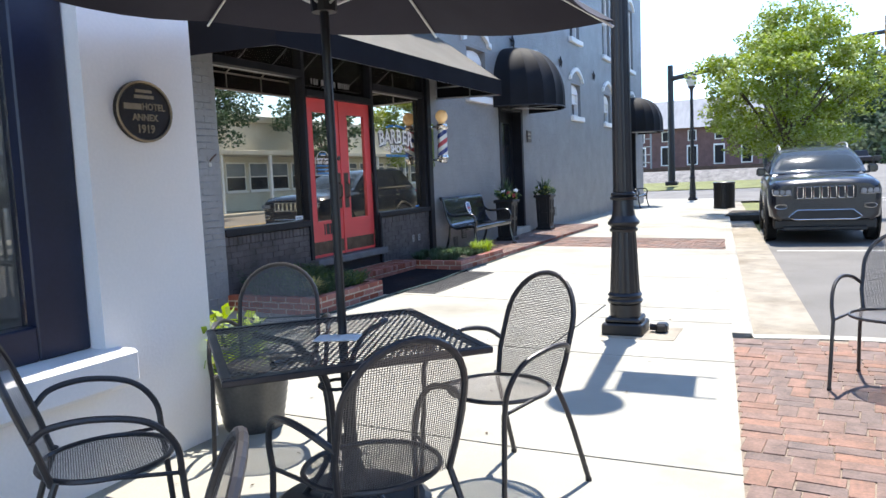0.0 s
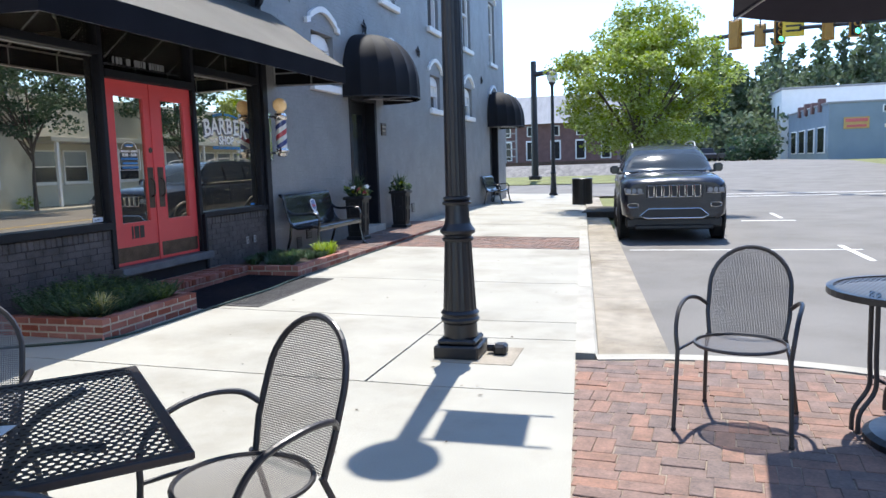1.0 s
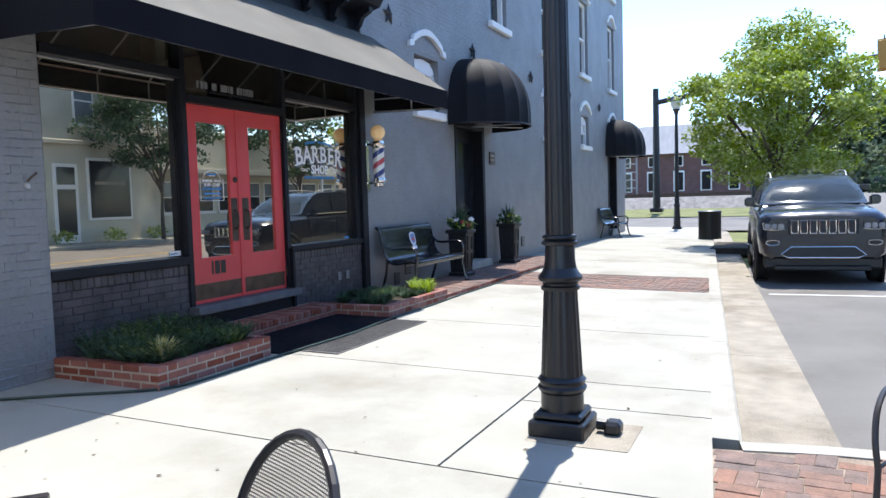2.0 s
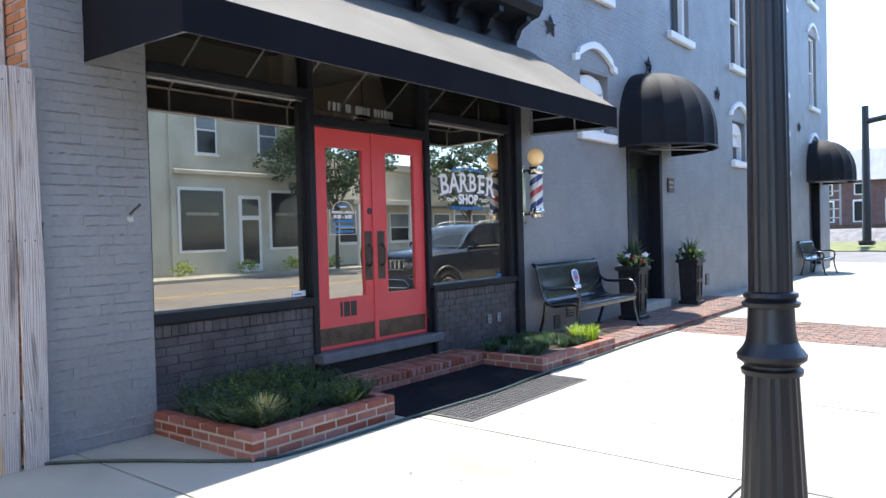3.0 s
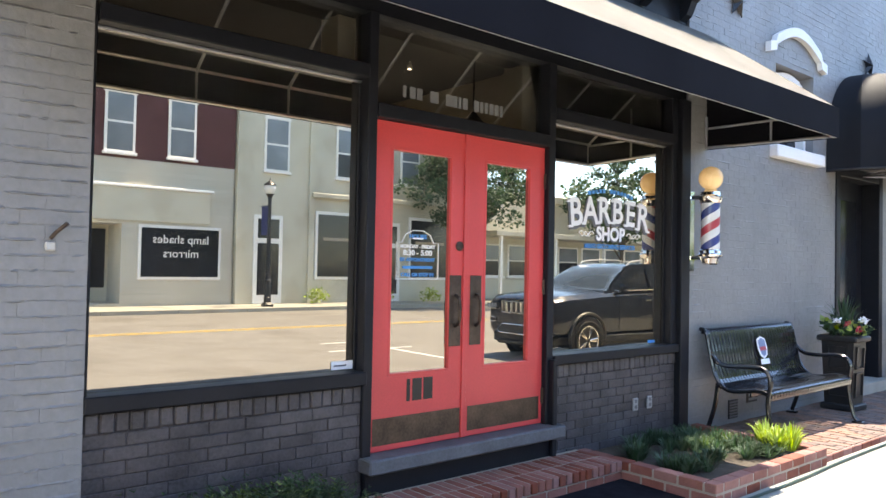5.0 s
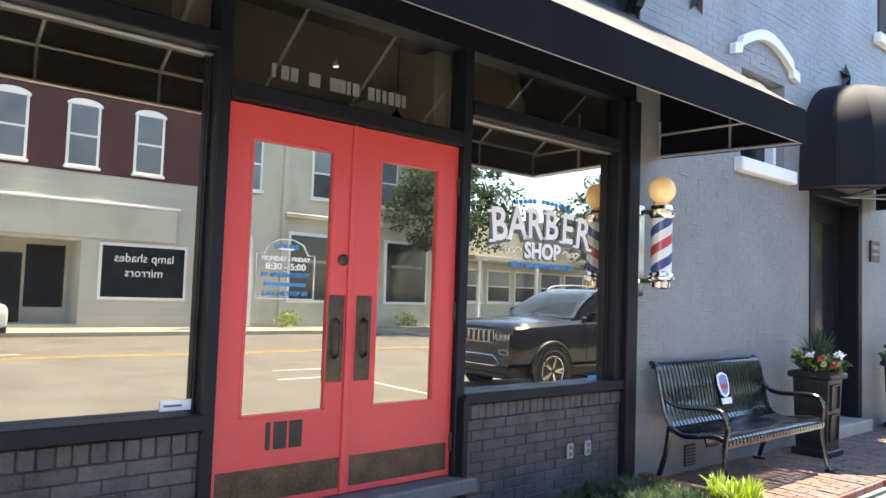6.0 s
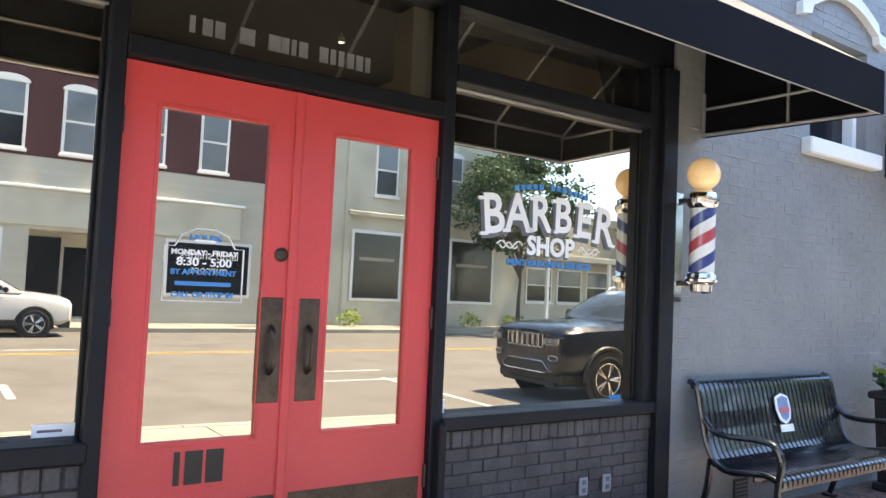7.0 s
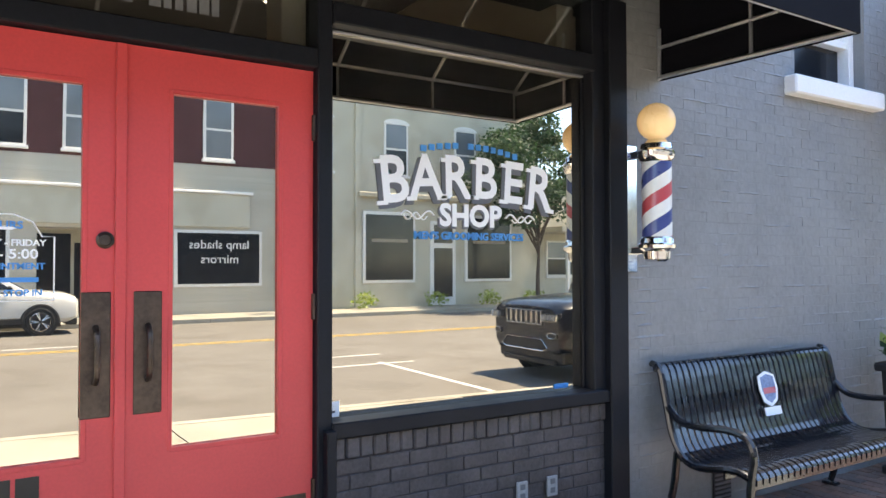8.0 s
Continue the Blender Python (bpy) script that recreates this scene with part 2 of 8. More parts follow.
def plank(name):
    """Weathered boards: long wavering grain, fine cracks, knots; each board its own tone."""
    m = mat(name, (0.5, 0.42, 0.33), 0.85, bump=0.0)
    n, ln = m.node_tree.nodes, m.node_tree.links
    bsdf = n["Principled BSDF"]
    tc, info = n.new("ShaderNodeTexCoord"), n.new("ShaderNodeObjectInfo")
    shift = n.new("ShaderNodeVectorMath")
    shift.operation = "MULTIPLY_ADD"
    ln.new(info.outputs["Random"], shift.inputs[0])
    shift.inputs[1].default_value = (3.0, 7.0, 31.0)
    ln.new(tc.outputs["Object"], shift.inputs[2])

    def field(kind, stretch, scale, detail=4):
        mp = n.new("ShaderNodeMapping")
        mp.inputs["Scale"].default_value = stretch
        ln.new(shift.outputs[0], mp.inputs["Vector"])
        t = n.new(kind)
        t.inputs["Scale"].default_value = scale
        if "Detail" in t.inputs:
            t.inputs["Detail"].default_value = detail
        ln.new(mp.outputs["Vector"], t.inputs["Vector"])
        return t
    rings = field("ShaderNodeTexWave", (0.25, 1, 0.10), 27.0, 2)
    rings.bands_direction = "Y"
    rings.inputs["Distortion"].default_value, rings.inputs["Detail Scale"].default_value = 26.0, 0.30
    fine = field("ShaderNodeTexNoise", (1, 1, 0.012), 260)
    patch = field("ShaderNodeTexNoise", (1, 1, 0.16), 7)
    dirt = field("ShaderNodeTexNoise", (1, 1, 0.10), 16, 6)
    knots = field("ShaderNodeTexVoronoi", (1, 5.5, 1.5), 1.3)

    def ramp(src, lo, hi, a, b):
        r = n.new("ShaderNodeMapRange")
        for k, v in zip(("From Min", "From Max", "To Min", "To Max"), (lo, hi, a, b)):
            r.inputs[k].default_value = v
        ln.new(src, r.inputs["Value"])
        return r.outputs["Result"]

    def blend(fac, a, b, how="MIX"):
        x = n.new("ShaderNodeMix")
        x.data_type, x.blend_type = "RGBA", how
        ln.new(fac, x.inputs[0])
        for k, c in ((6, a), (7, b)):
            if isinstance(c, tuple):
                x.inputs[k].default_value = (*c, 1)
            else:
                ln.new(c, x.inputs[k])
        return x.outputs[2]
    tone = blend(info.outputs["Random"], (0.48, 0.445, 0.43), (0.50, 0.445, 0.395))
    tone = blend(ramp(patch.outputs["Fac"], 0.55, 0.68, 0, 0.80), tone, (0.58, 0.41, 0.225))
    tone = blend(ramp(rings.outputs["Fac"], 0.60, 1.0, 0, 0.75), tone, (0.40, 0.35, 0.33), "MULTIPLY")
    tone = blend(ramp(fine.outputs["Fac"], 0.50, 0.66, 0, 0.75), tone, (0.40, 0.33, 0.28), "MULTIPLY")
    tone = blend(ramp(dirt.outputs["Fac"], 0.54, 0.68, 0, 0.8), tone, (0.30, 0.26, 0.25), "MULTIPLY")
    tone = blend(ramp(knots.outputs["Distance"], 0.05, 0.13, 1, 0), tone, (0.10, 0.06, 0.04))
    ln.new(tone, bsdf.inputs["Base Color"])
    bp = n.new("ShaderNodeBump")
    bp.inputs["Strength"].default_value, bp.inputs["Distance"].default_value = 0.6, 0.004
    bp.invert = True
    ln.new(fine.outputs["Fac"], bp.inputs["Height"])
    ln.new(bp.outputs["Normal"], bsdf.inputs["Normal"])
    return m


CONCRETE = mat("pale concrete", (0.335, 0.320, 0.272), 0.85, vary=0.09, scale=1.3, grain=140, bump=0.25, depth=0.003, stain=0.55)
KERBSTONE = mat("kerb concrete", (0.37, 0.35, 0.30), 0.9, vary=0.14, scale=3, grain=120, bump=0.4, stain=0.5)
GUTTER = mat("gutter concrete", (0.30, 0.262, 0.205), 0.9, vary=0.22, scale=4, grain=90, bump=0.6, stain=0.8)
DARKJOINT = mat("charcoal painted mortar", (0.056, 0.049, 0.050), 0.8, vary=0.15, bump=0.4, spec=0.2)
ASPHALT = mat("weathered asphalt", (0.160, 0.149, 0.134), 0.9, vary=0.13, scale=0.9, grain=160, bump=0.5, depth=0.006, stain=0.4)
EARTH = mat("soil", (0.06, 0.045, 0.03), 0.95, vary=0.3, scale=8, grain=80, bump=0.8, depth=0.02)
GRASS = mat("dry verge grass", (0.16, 0.17, 0.05), 0.95, vary=0.3, scale=1.2, grain=30, bump=0.8, depth=0.05)
BALLAST = mat("railway ballast", (0.27, 0.25, 0.23), 0.95, vary=0.3, scale=3, grain=25, bump=1.0, depth=0.08)
GREYBRICK = mat("grey painted brick", (0.222, 0.221, 0.222), 0.50, vary=0.10, scale=2.2, grain=30, bump=0.8, depth=0.010, island=0.02)
GREYJOINT = mat("grey painted mortar", (0.218, 0.217, 0.218), 0.6, vary=0.10, scale=3, grain=90, bump=0.5)
DARKBRICK = mat("charcoal painted brick", (0.076, 0.066, 0.068), 0.5, vary=0.3, scale=5, grain=60, bump=0.8, depth=0.008, island=0.12, spec=0.4)
DARKTRIM = mat("charcoal painted trim", (0.011, 0.012, 0.016), 0.5, spec=0.22, vary=0.15, scale=5, grain=70, bump=0.15)
REDPAINT = mat("coral red door paint", (0.66, 0.064, 0.064), 0.42, vary=0.06, scale=3, grain=80, bump=0.12, depth=0.002)
BRONZE = mat("aged bronze", (0.10, 0.075, 0.06), 0.42, metal=0.8, vary=0.25, scale=9, grain=60, bump=0.1)
CLAYBRICK = mat("red clay brick", (0.240, 0.078, 0.052), 0.85, vary=0.16, scale=9, grain=120, bump=0.5, depth=0.004, island=0.22)
PAVERBRICK = mat("worn paving brick", (0.198, 0.108, 0.078), 0.9, vary=0.35, second=(0.105, 0.072, 0.055), scale=9, grain=60, bump=0.7, depth=0.005, island=0.24, stain=0.5, sat=(0.6, 1.1))
PAVERSAND = mat("sand swept paving joint", (0.27, 0.21, 0.155), 0.95, vary=0.3, scale=3, grain=90, bump=0.5)
MORTAR = mat("sandy mortar", (0.35, 0.30, 0.24), 0.95, vary=0.14, scale=6, grain=140, bump=0.5)
SANDJOINT = mat("dark sand joint", (0.13, 0.10, 0.075), 0.95, vary=0.2, scale=6, grain=140, bump=0.5)
WHITEPAINT = mat("white painted stucco", (0.87, 0.835, 0.80), 0.7, vary=0.03, scale=1.7, grain=60, bump=0.35, depth=0.006)
WHITETRIM = mat("white painted trim", (0.80, 0.79, 0.77), 0.6, vary=0.04, scale=3, grain=60, bump=0.2)
NAVYFRAME = mat("navy window frame", (0.012, 0.016, 0.042), 0.35, vary=0.15, scale=4, grain=60, bump=0.1)
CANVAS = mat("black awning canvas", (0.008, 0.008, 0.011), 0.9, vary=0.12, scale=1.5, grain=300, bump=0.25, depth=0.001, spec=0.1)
SILVERTUBE = mat("galvanised tube", (0.55, 0.56, 0.57), 0.4, metal=0.9, vary=0.08, grain=80, bump=0.05)
BLACKMETAL = mat("black enamelled cast iron", (0.010, 0.010, 0.012), 0.38, vary=0.2, scale=6, grain=140, bump=0.2, depth=0.002)
BENCHPAINT = mat("glossy black coated steel", (0.009, 0.010, 0.014), 0.2, vary=0.2, scale=6, grain=80, bump=0.06, coat=0.5)
MESHSTEEL = mat("dark bronze coated steel", (0.030, 0.026, 0.026), 0.38, vary=0.15, scale=7, grain=90, bump=0.1)
UMBRELLA = mat("navy umbrella cloth", (0.021, 0.019, 0.032), 0.95, vary=0.12, scale=3, grain=250, bump=0.2, depth=0.001)
RUBBER = mat("black rubber mat", (0.013, 0.013, 0.017), 0.9, vary=0.2, scale=12, grain=200, bump=0.5, spec=0.05)
GREYMAT = mat("grey ribbed mat", (0.10, 0.095, 0.09), 0.9, vary=0.2, scale=12, grain=150, bump=0.6)
HOSE = mat("green garden hose", (0.012, 0.035, 0.026), 0.4, vary=0.2, scale=9, bump=0.1)
OLDWOOD = plank("weathered fence wood")
ORANGEBRICK = mat("orange brown brick", (0.36, 0.145, 0.07), 0.85, vary=0.18, scale=9, grain=110, bump=0.5, island=0.2)
CHROME = mat("polished chrome", (0.75, 0.74, 0.72), 0.1, metal=1.0, vary=0.04, bump=0.0)
OPAL = mat("lit warm opal glass globe", (0.90, 0.66, 0.36), 0.25, vary=0.012, scale=9, bump=0.0, coat=0.3, emit=((1.0, 0.60, 0.24), 0.055))
PAINTWHITE = mat("white letter vinyl", (0.90, 0.89, 0.88), 0.5, vary=0.02, bump=0.0)
PAINTSHADE = mat("grey letter shade vinyl", (0.12, 0.12, 0.13), 0.5, vary=0.02, bump=0.0)
PAINTBLUE = mat("sky blue vinyl", (0.05, 0.26, 0.62), 0.5, vary=0.02, bump=0.0)
STRIPERED = mat("barber stripe red", (0.50, 0.05, 0.07), 0.3, vary=0.03, bump=0.0, coat=0.6)
STRIPEBLUE = mat("barber stripe blue", (0.03, 0.05, 0.22), 0.3, vary=0.03, bump=0.0, coat=0.6)
STRIPEWHITE = mat("barber stripe white", (0.80, 0.79, 0.76), 0.3, vary=0.03, bump=0.0, coat=0.6)
SHOPGLASS = pane("mirrored shop glass", 0.62, (1.0, 0.905, 0.75), (0.14, 0.15, 0.16), 0.022)
TRANSOMGLASS = pane("transom glass", 0.16, (0.9, 0.9, 0.88), (0.85, 0.85, 0.83), 0.012)
CARGLASS = pane("car glass", 0.10, (0.95, 0.97, 1.0), (0.28, 0.30, 0.30))
FARGLASS = mat("dark far window glass", (0.014, 0.016, 0.02), 0.12, spec=0.3, vary=0.2, scale=2, bump=0.0)
ROOMWALL = mat("beige inner wall", (0.74, 0.68, 0.56), 0.8, vary=0.06, bump=0.1)
ROOMDARK = mat("dark shop floor", (0.15, 0.135, 0.12), 0.6, vary=0.2, bump=0.1)
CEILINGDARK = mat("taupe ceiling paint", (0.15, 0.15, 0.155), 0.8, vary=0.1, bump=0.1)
LEAF = leafy("fresh green leaf", (0.33, 0.43, 0.055), 0.5, vary=0.25, scale=1.2, grain=14, bump=0.0, island=0.35)
LEAFDARK = leafy("dark green leaf", (0.062, 0.118, 0.055), 0.6, vary=0.3, scale=3, grain=14, bump=0.0, island=0.35)
LEAFLIME = leafy("lime green leaf", (0.38, 0.50, 0.045), 0.5, vary=0.2, scale=3, grain=14, bump=0.0, island=0.25)
LEAFPALE = leafy("straw green blade", (0.50, 0.46, 0.17), 0.6, vary=0.2, scale=3, grain=14, bump=0.0, island=0.3)
BARK = mat("grey brown bark", (0.11, 0.085, 0.065), 0.9, vary=0.3, scale=5, grain=30, bump=0.8, depth=0.02, stretch=(3, 3, 0.5))
PINE = leafy("far pine green", (0.135, 0.185, 0.095), 0.8, vary=0.35, scale=0.5, grain=3, bump=0.0, island=0.35)
CARPAINT = mat("granite grey car paint", (0.013, 0.016, 0.024), 0.22, metal=0.2, vary=0.04, bump=0.0, coat=0.35)
BLACKPLASTIC = mat("black plastic", (0.012, 0.012, 0.013), 0.5, vary=0.1, bump=0.1)
TYRE = mat("tyre rubber", (0.014, 0.014, 0.014), 0.85, vary=0.2, bump=0.3)
LENS = mat("clear lamp lens", (0.30, 0.32, 0.35), 0.1, metal=0.3, vary=0.1, bump=0.0, coat=1.0)
ROADPAINT = mat("worn white road paint", (0.62, 0.61, 0.58), 0.8, vary=0.2, scale=5, grain=60, bump=0.2)
YELLOWPAINT = mat("worn yellow road paint", (0.55, 0.36, 0.06), 0.8, vary=0.2, scale=5, grain=60, bump=0.2)
SIGNALYELLOW = mat("signal housing yellow", (0.42, 0.22, 0.04), 0.5, vary=0.08, bump=0.0)
SIGNYELLOW = mat("yellow sign", (0.75, 0.52, 0.03), 0.5, vary=0.04, bump=0.0)
GREENLIGHT = mat("lit green signal", (0.05, 0.6, 0.4), 0.3, bump=0.0, emit=((0.05, 0.9, 0.55), 3.0))
SASHGLASS = mat("far glass before pale blinds", (0.17, 0.20, 0.23), 0.15, spec=0.5, vary=0.25, scale=1.2, bump=0.0)
MAROON = mat("maroon painted brick", (0.085, 0.028, 0.030), 0.8, vary=0.12, scale=2, grain=60, bump=0.3)
CREAM = mat("cream painted stucco", (0.55, 0.522, 0.43), 0.8, vary=0.10, scale=1, grain=40, bump=0.3, stain=0.45)
PALEBRICK = mat("off-white painted brick", (0.54, 0.515, 0.45), 0.8, vary=0.08, scale=1, grain=60, bump=0.3, island=0.05)
BLUEGREY = mat("blue grey painted block", (0.22, 0.27, 0.31), 0.8, vary=0.08, scale=0.6, grain=20, bump=0.3)
METALROOF = mat("pale metal roof", (0.30, 0.30, 0.31), 0.9, vary=0.12, scale=0.5, grain=8, bump=0.1, spec=0.05, stretch=(6, 1, 1))
FARBRICK = mat("far red brick", (0.17, 0.095, 0.088), 0.9, vary=0.2, scale=2, grain=20, bump=0.3)

# ---- ground, road, pavement ----
WALL = -5.32        # face of the shop row
SLOPE = 0.018       # the pavement rises gently towards the shops


def kx(y):
    """The kerb's inner edge."""
    return -0.30 - 0.09 * (y - 6.07)


def gz(x):
    return SLOPE * max(0.0, -1.1 - x)


def rise(y):
    """The street climbs a little towards the railway."""
    t = min(1.0, max(0.0, (y - 30) / 40))
    return 1.0 * t * t * (3 - 2 * t)


def sheet(name, x0, x1, y0, y1, z, material, label, category, nx=2, ny=60, kind="structure"):
    verts = [(x0 + (x1 - x0) * i / nx, y0 + (y1 - y0) * j / ny, z + rise(y0 + (y1 - y0) * j / ny)) for j in range(ny + 1) for i in range(nx + 1)]
    faces = [(j * (nx + 1) + i, j * (nx + 1) + i + 1, (j + 1) * (nx + 1) + i + 1, (j + 1) * (nx + 1) + i) for j in range(ny) for i in range(nx)]
    ob = quads(name, verts, faces, material)
    return tagged(ob, label, category, "", kind)


ground = sheet("ground", -900, 900, -600, 1800, -0.22, GRASS, "dry grassy ground reaching to the horizon", "ground", 4, 480)
road = sheet("road", -0.6, 14.9, -40, 230, -0.135, ASPHALT, "weathered grey asphalt main street", "road", 2, 160)
cross = sheet("road", -60, 60, 33.2, 43.0, -0.130, ASPHALT, "sunlit asphalt side street across the end", "road", 2, 40)


def slab(bm, x0, x1, y0, y1, left=None, right=None, top=0.0, thick=0.16):
    """A flat cast slab whose edges may follow the kerb; the top follows the pavement's fall."""
    def edge(v, fn, y):
        return fn(y) if fn else v
    top_v = []
    for y in (y0, y1):
        a, b = edge(x0, left, y), edge(x1, right, y)
        cut = [a, b] if min(a, x0) > -1.1 or min(edge(x1, right, y0), edge(x1, right, y1)) < -1.1 else [a, -1.1, b]
        top_v.append([bm.verts.new((x, y, gz(x) + top)) for x in cut])
    bot_v = [[bm.verts.new((v.co.x, v.co.y, v.co.z - thick)) for v in row] for row in top_v]
    n = len(top_v[0])
    for i in range(n - 1):
        bm.faces.new((top_v[0][i], top_v[0][i + 1], top_v[1][i + 1], top_v[1][i]))
    for row in (0, 1):
        for i in range(n - 1):
            bm.faces.new((top_v[row][i], bot_v[row][i], bot_v[row][i + 1], top_v[row][i + 1]))
    for i in (0, n - 1):
        bm.faces.new((top_v[0][i], top_v[1][i], bot_v[1][i], bot_v[0][i]))
    return bm


pavement = thing("pavement", (0, 0, 0), "pale sunlit concrete pavement cast in jointed slabs", "pavement", kind="structure")
joint = 0.008
rows = [(-9.0, -6.9), (-6.9, -4.9), (-4.9, -2.9), (-2.9, -0.9), (-0.9, 1.15), (1.15, 3.2), (3.2, 5.24), (5.24, 7.28), (7.28, 9.42), (9.42, 12.85), (14.75, 17.4), (17.4, 20.2), (20.2, 23.2), (23.2, 26.4), (26.4, 29.6), (29.6, 33.0)]
for a, b in rows:
    wallx = -2.72 if b <= 1.2 else WALL
    if 5 < a < 6:
        part("slab", slab(B(), wallx, -1.62, a + joint, b - joint), CONCRETE, pavement)
        part("slab", slab(B(), -1.62 + 2 * joint, 0, a + joint, 6.62 - joint, right=kx), CONCRETE, pavement)
        part("slab", slab(B(), -1.62 + 2 * joint, 0, 6.62 + joint, b - joint, right=kx), CONCRETE, pavement)
    else:
        part("slab", slab(B(), wallx, 0, a + joint, b - joint, right=kx), CONCRETE, pavement)
bm = slab(B(), -60, WALL - 0.0, 29.6, 33.0)
part("slab", bm, CONCRETE, pavement)

# dark bed under the joints
bed = quads("bed", [(WALL, -9, gz(WALL) - 0.03), (-2.8, -9, 0.0), (kx(-9), -9, -0.03), (WALL, 33, gz(WALL) - 0.03), (-2.8, 33, 0.0), (kx(33), 33, -0.03)],
            [(0, 1, 4, 3), (1, 2, 5, 4)], SANDJOINT, pavement)

kerb = thing("kerb", (0, 0, 0), "worn pale concrete kerb along the street", "kerb", kind="structure")
for a, b in [(6.22, 9.2), (9.2, 12.2), (12.2, 15.2), (15.2, 18.2), (18.2, 21.2), (21.2, 24.2), (24.2, 27.2), (27.2, 30.2), (30.2, 33.0)]:
    bm = B()
    prism(bm, [(0, -0.2), (0.18, -0.2), (0.165, -0.012), (0.145, 0.004), (0, 0.004)], a + 0.006, b - 0.006, "y")
    for v in bm.verts:
        v.co.x += kx(v.co.y)
    part("kerb_stone", bm, KERBSTONE, kerb)
    bm = B()
    prism(bm, [(0.18, -0.3), (0.74, -0.3), (0.74, -0.126), (0.18, -0.118)], a + 0.004, b - 0.004, "y")
    for v in bm.verts:
        v.co.x += kx(v.co.y)
    part("gutter_stone", bm, GUTTER, kerb)

# rounded kerb of the brick paved corner
corner = [(-0.14, 6.06), (0.35, 6.14), (0.85, 6.14), (1.35, 6.05), (1.85, 5.84), (2.4, 5.42), (2.9, 4.8), (3.25, 4.0), (3.4, 3.0), (3.4, -6.0)]
run = arc([(x, y, 0) for x, y in corner], 4)
bm = B()
strip = []
for i, p in enumerate(run):
    d = (run[min(i + 1, len(run) - 1)] - run[max(i - 1, 0)]).normalized()
    out = Vector((-d.y, d.x, 0))
    strip.append([bm.verts.new(p + Vector((0, 0, -0.2))), bm.verts.new(p + Vector((0, 0, 0.004))), bm.verts.new(p + out * 0.145 + Vector((0, 0, 0.004))), bm.verts.new(p + out * 0.165 + Vector((0, 0, -0.02))), bm.verts.new(p + out * 0.18 + Vector((0, 0, -0.2)))])
for low, high in zip(strip, strip[1:]):
    for k in range(4):
        bm.faces.new((low[k], low[k + 1], high[k + 1], high[k]))
part("kerb_stone", bm, KERBSTONE, kerb)

tagged(quads("road_line", [(-0.15, 13.83, -0.131), (3.5, 13.95, -0.131), (3.5, 14.05, -0.131), (-0.15, 13.93, -0.131)], [(0, 1, 2, 3)], ROADPAINT), "worn white parking line on the asphalt", "road marking", "", "structure")
for i, (x, y, a, b) in enumerate([(3.3, 13.6, 0.05, 1.0), (2.9, 19.9, 0.6, 0.1), (4.6, 13.9, 0.05, 0.7), (3.3, 21.5, 0.05, 0.9), (9.5, 9.0, 0.06, 0.7), (3.4, 7.9, 0.7, 0.06)]):
    tagged(quads("road_line", [(x - a, y - b, -0.130), (x + a, y - b, -0.130), (x + a, y + b, -0.130), (x - a, y + b, -0.130)], [(0, 1, 2, 3)], ROADPAINT), "worn white parking tick on the asphalt", "road marking", "", "structure")
for dx in (-0.12, 0.12):
    tagged(quads("road_line", [(8.6 + dx - 0.05, -30, -0.130), (8.6 + dx + 0.05, -30, -0.130), (8.6 + dx + 0.05, 29, -0.130), (8.6 + dx - 0.05, 29, -0.130)], [(0, 1, 2, 3)], YELLOWPAINT), "worn yellow centre line on the street", "road marking", "", "structure")
for y0 in (31.2, 32.9):
    tagged(quads("road_line", [(1.0, y0, -0.12 + rise(y0)), (14, y0, -0.12 + rise(y0)), (14, y0 + 0.3, -0.12 + rise(y0 + 0.3)), (1.0, y0 + 0.3, -0.12 + rise(y0 + 0.3))], [(0, 1, 2, 3)], ROADPAINT), "white crosswalk line across the street", "road marking", "", "structure")
far_walk = thing("pavement", (0, 0, 0), "pale concrete pavement across the street", "pavement", kind="structure")
for i in range(24):
    bm = box(B(), 14.8, 18.3, -22 + i * 2.4, -22 + i * 2.4 + 2.385, -0.3, 0.0, 0.008)
    part("slab", bm, CONCRETE, far_walk)

# ---- the shop front ----
FACE = WALL + 0.0
GLASS = WALL - 0.10
Y0, Y1 = 5.05, 10.86         # ends of the shop
PIER = 5.84


def brick_mesh(name, length, height, depth, material, bevel=0.004):
    bm = box(B(), -depth, 0, 0, length, 0, height, bevel)
    me = bpy.data.meshes.new(name)
    bm.to_mesh(me)
    bm.free()
    me.materials.append(material)
    return me


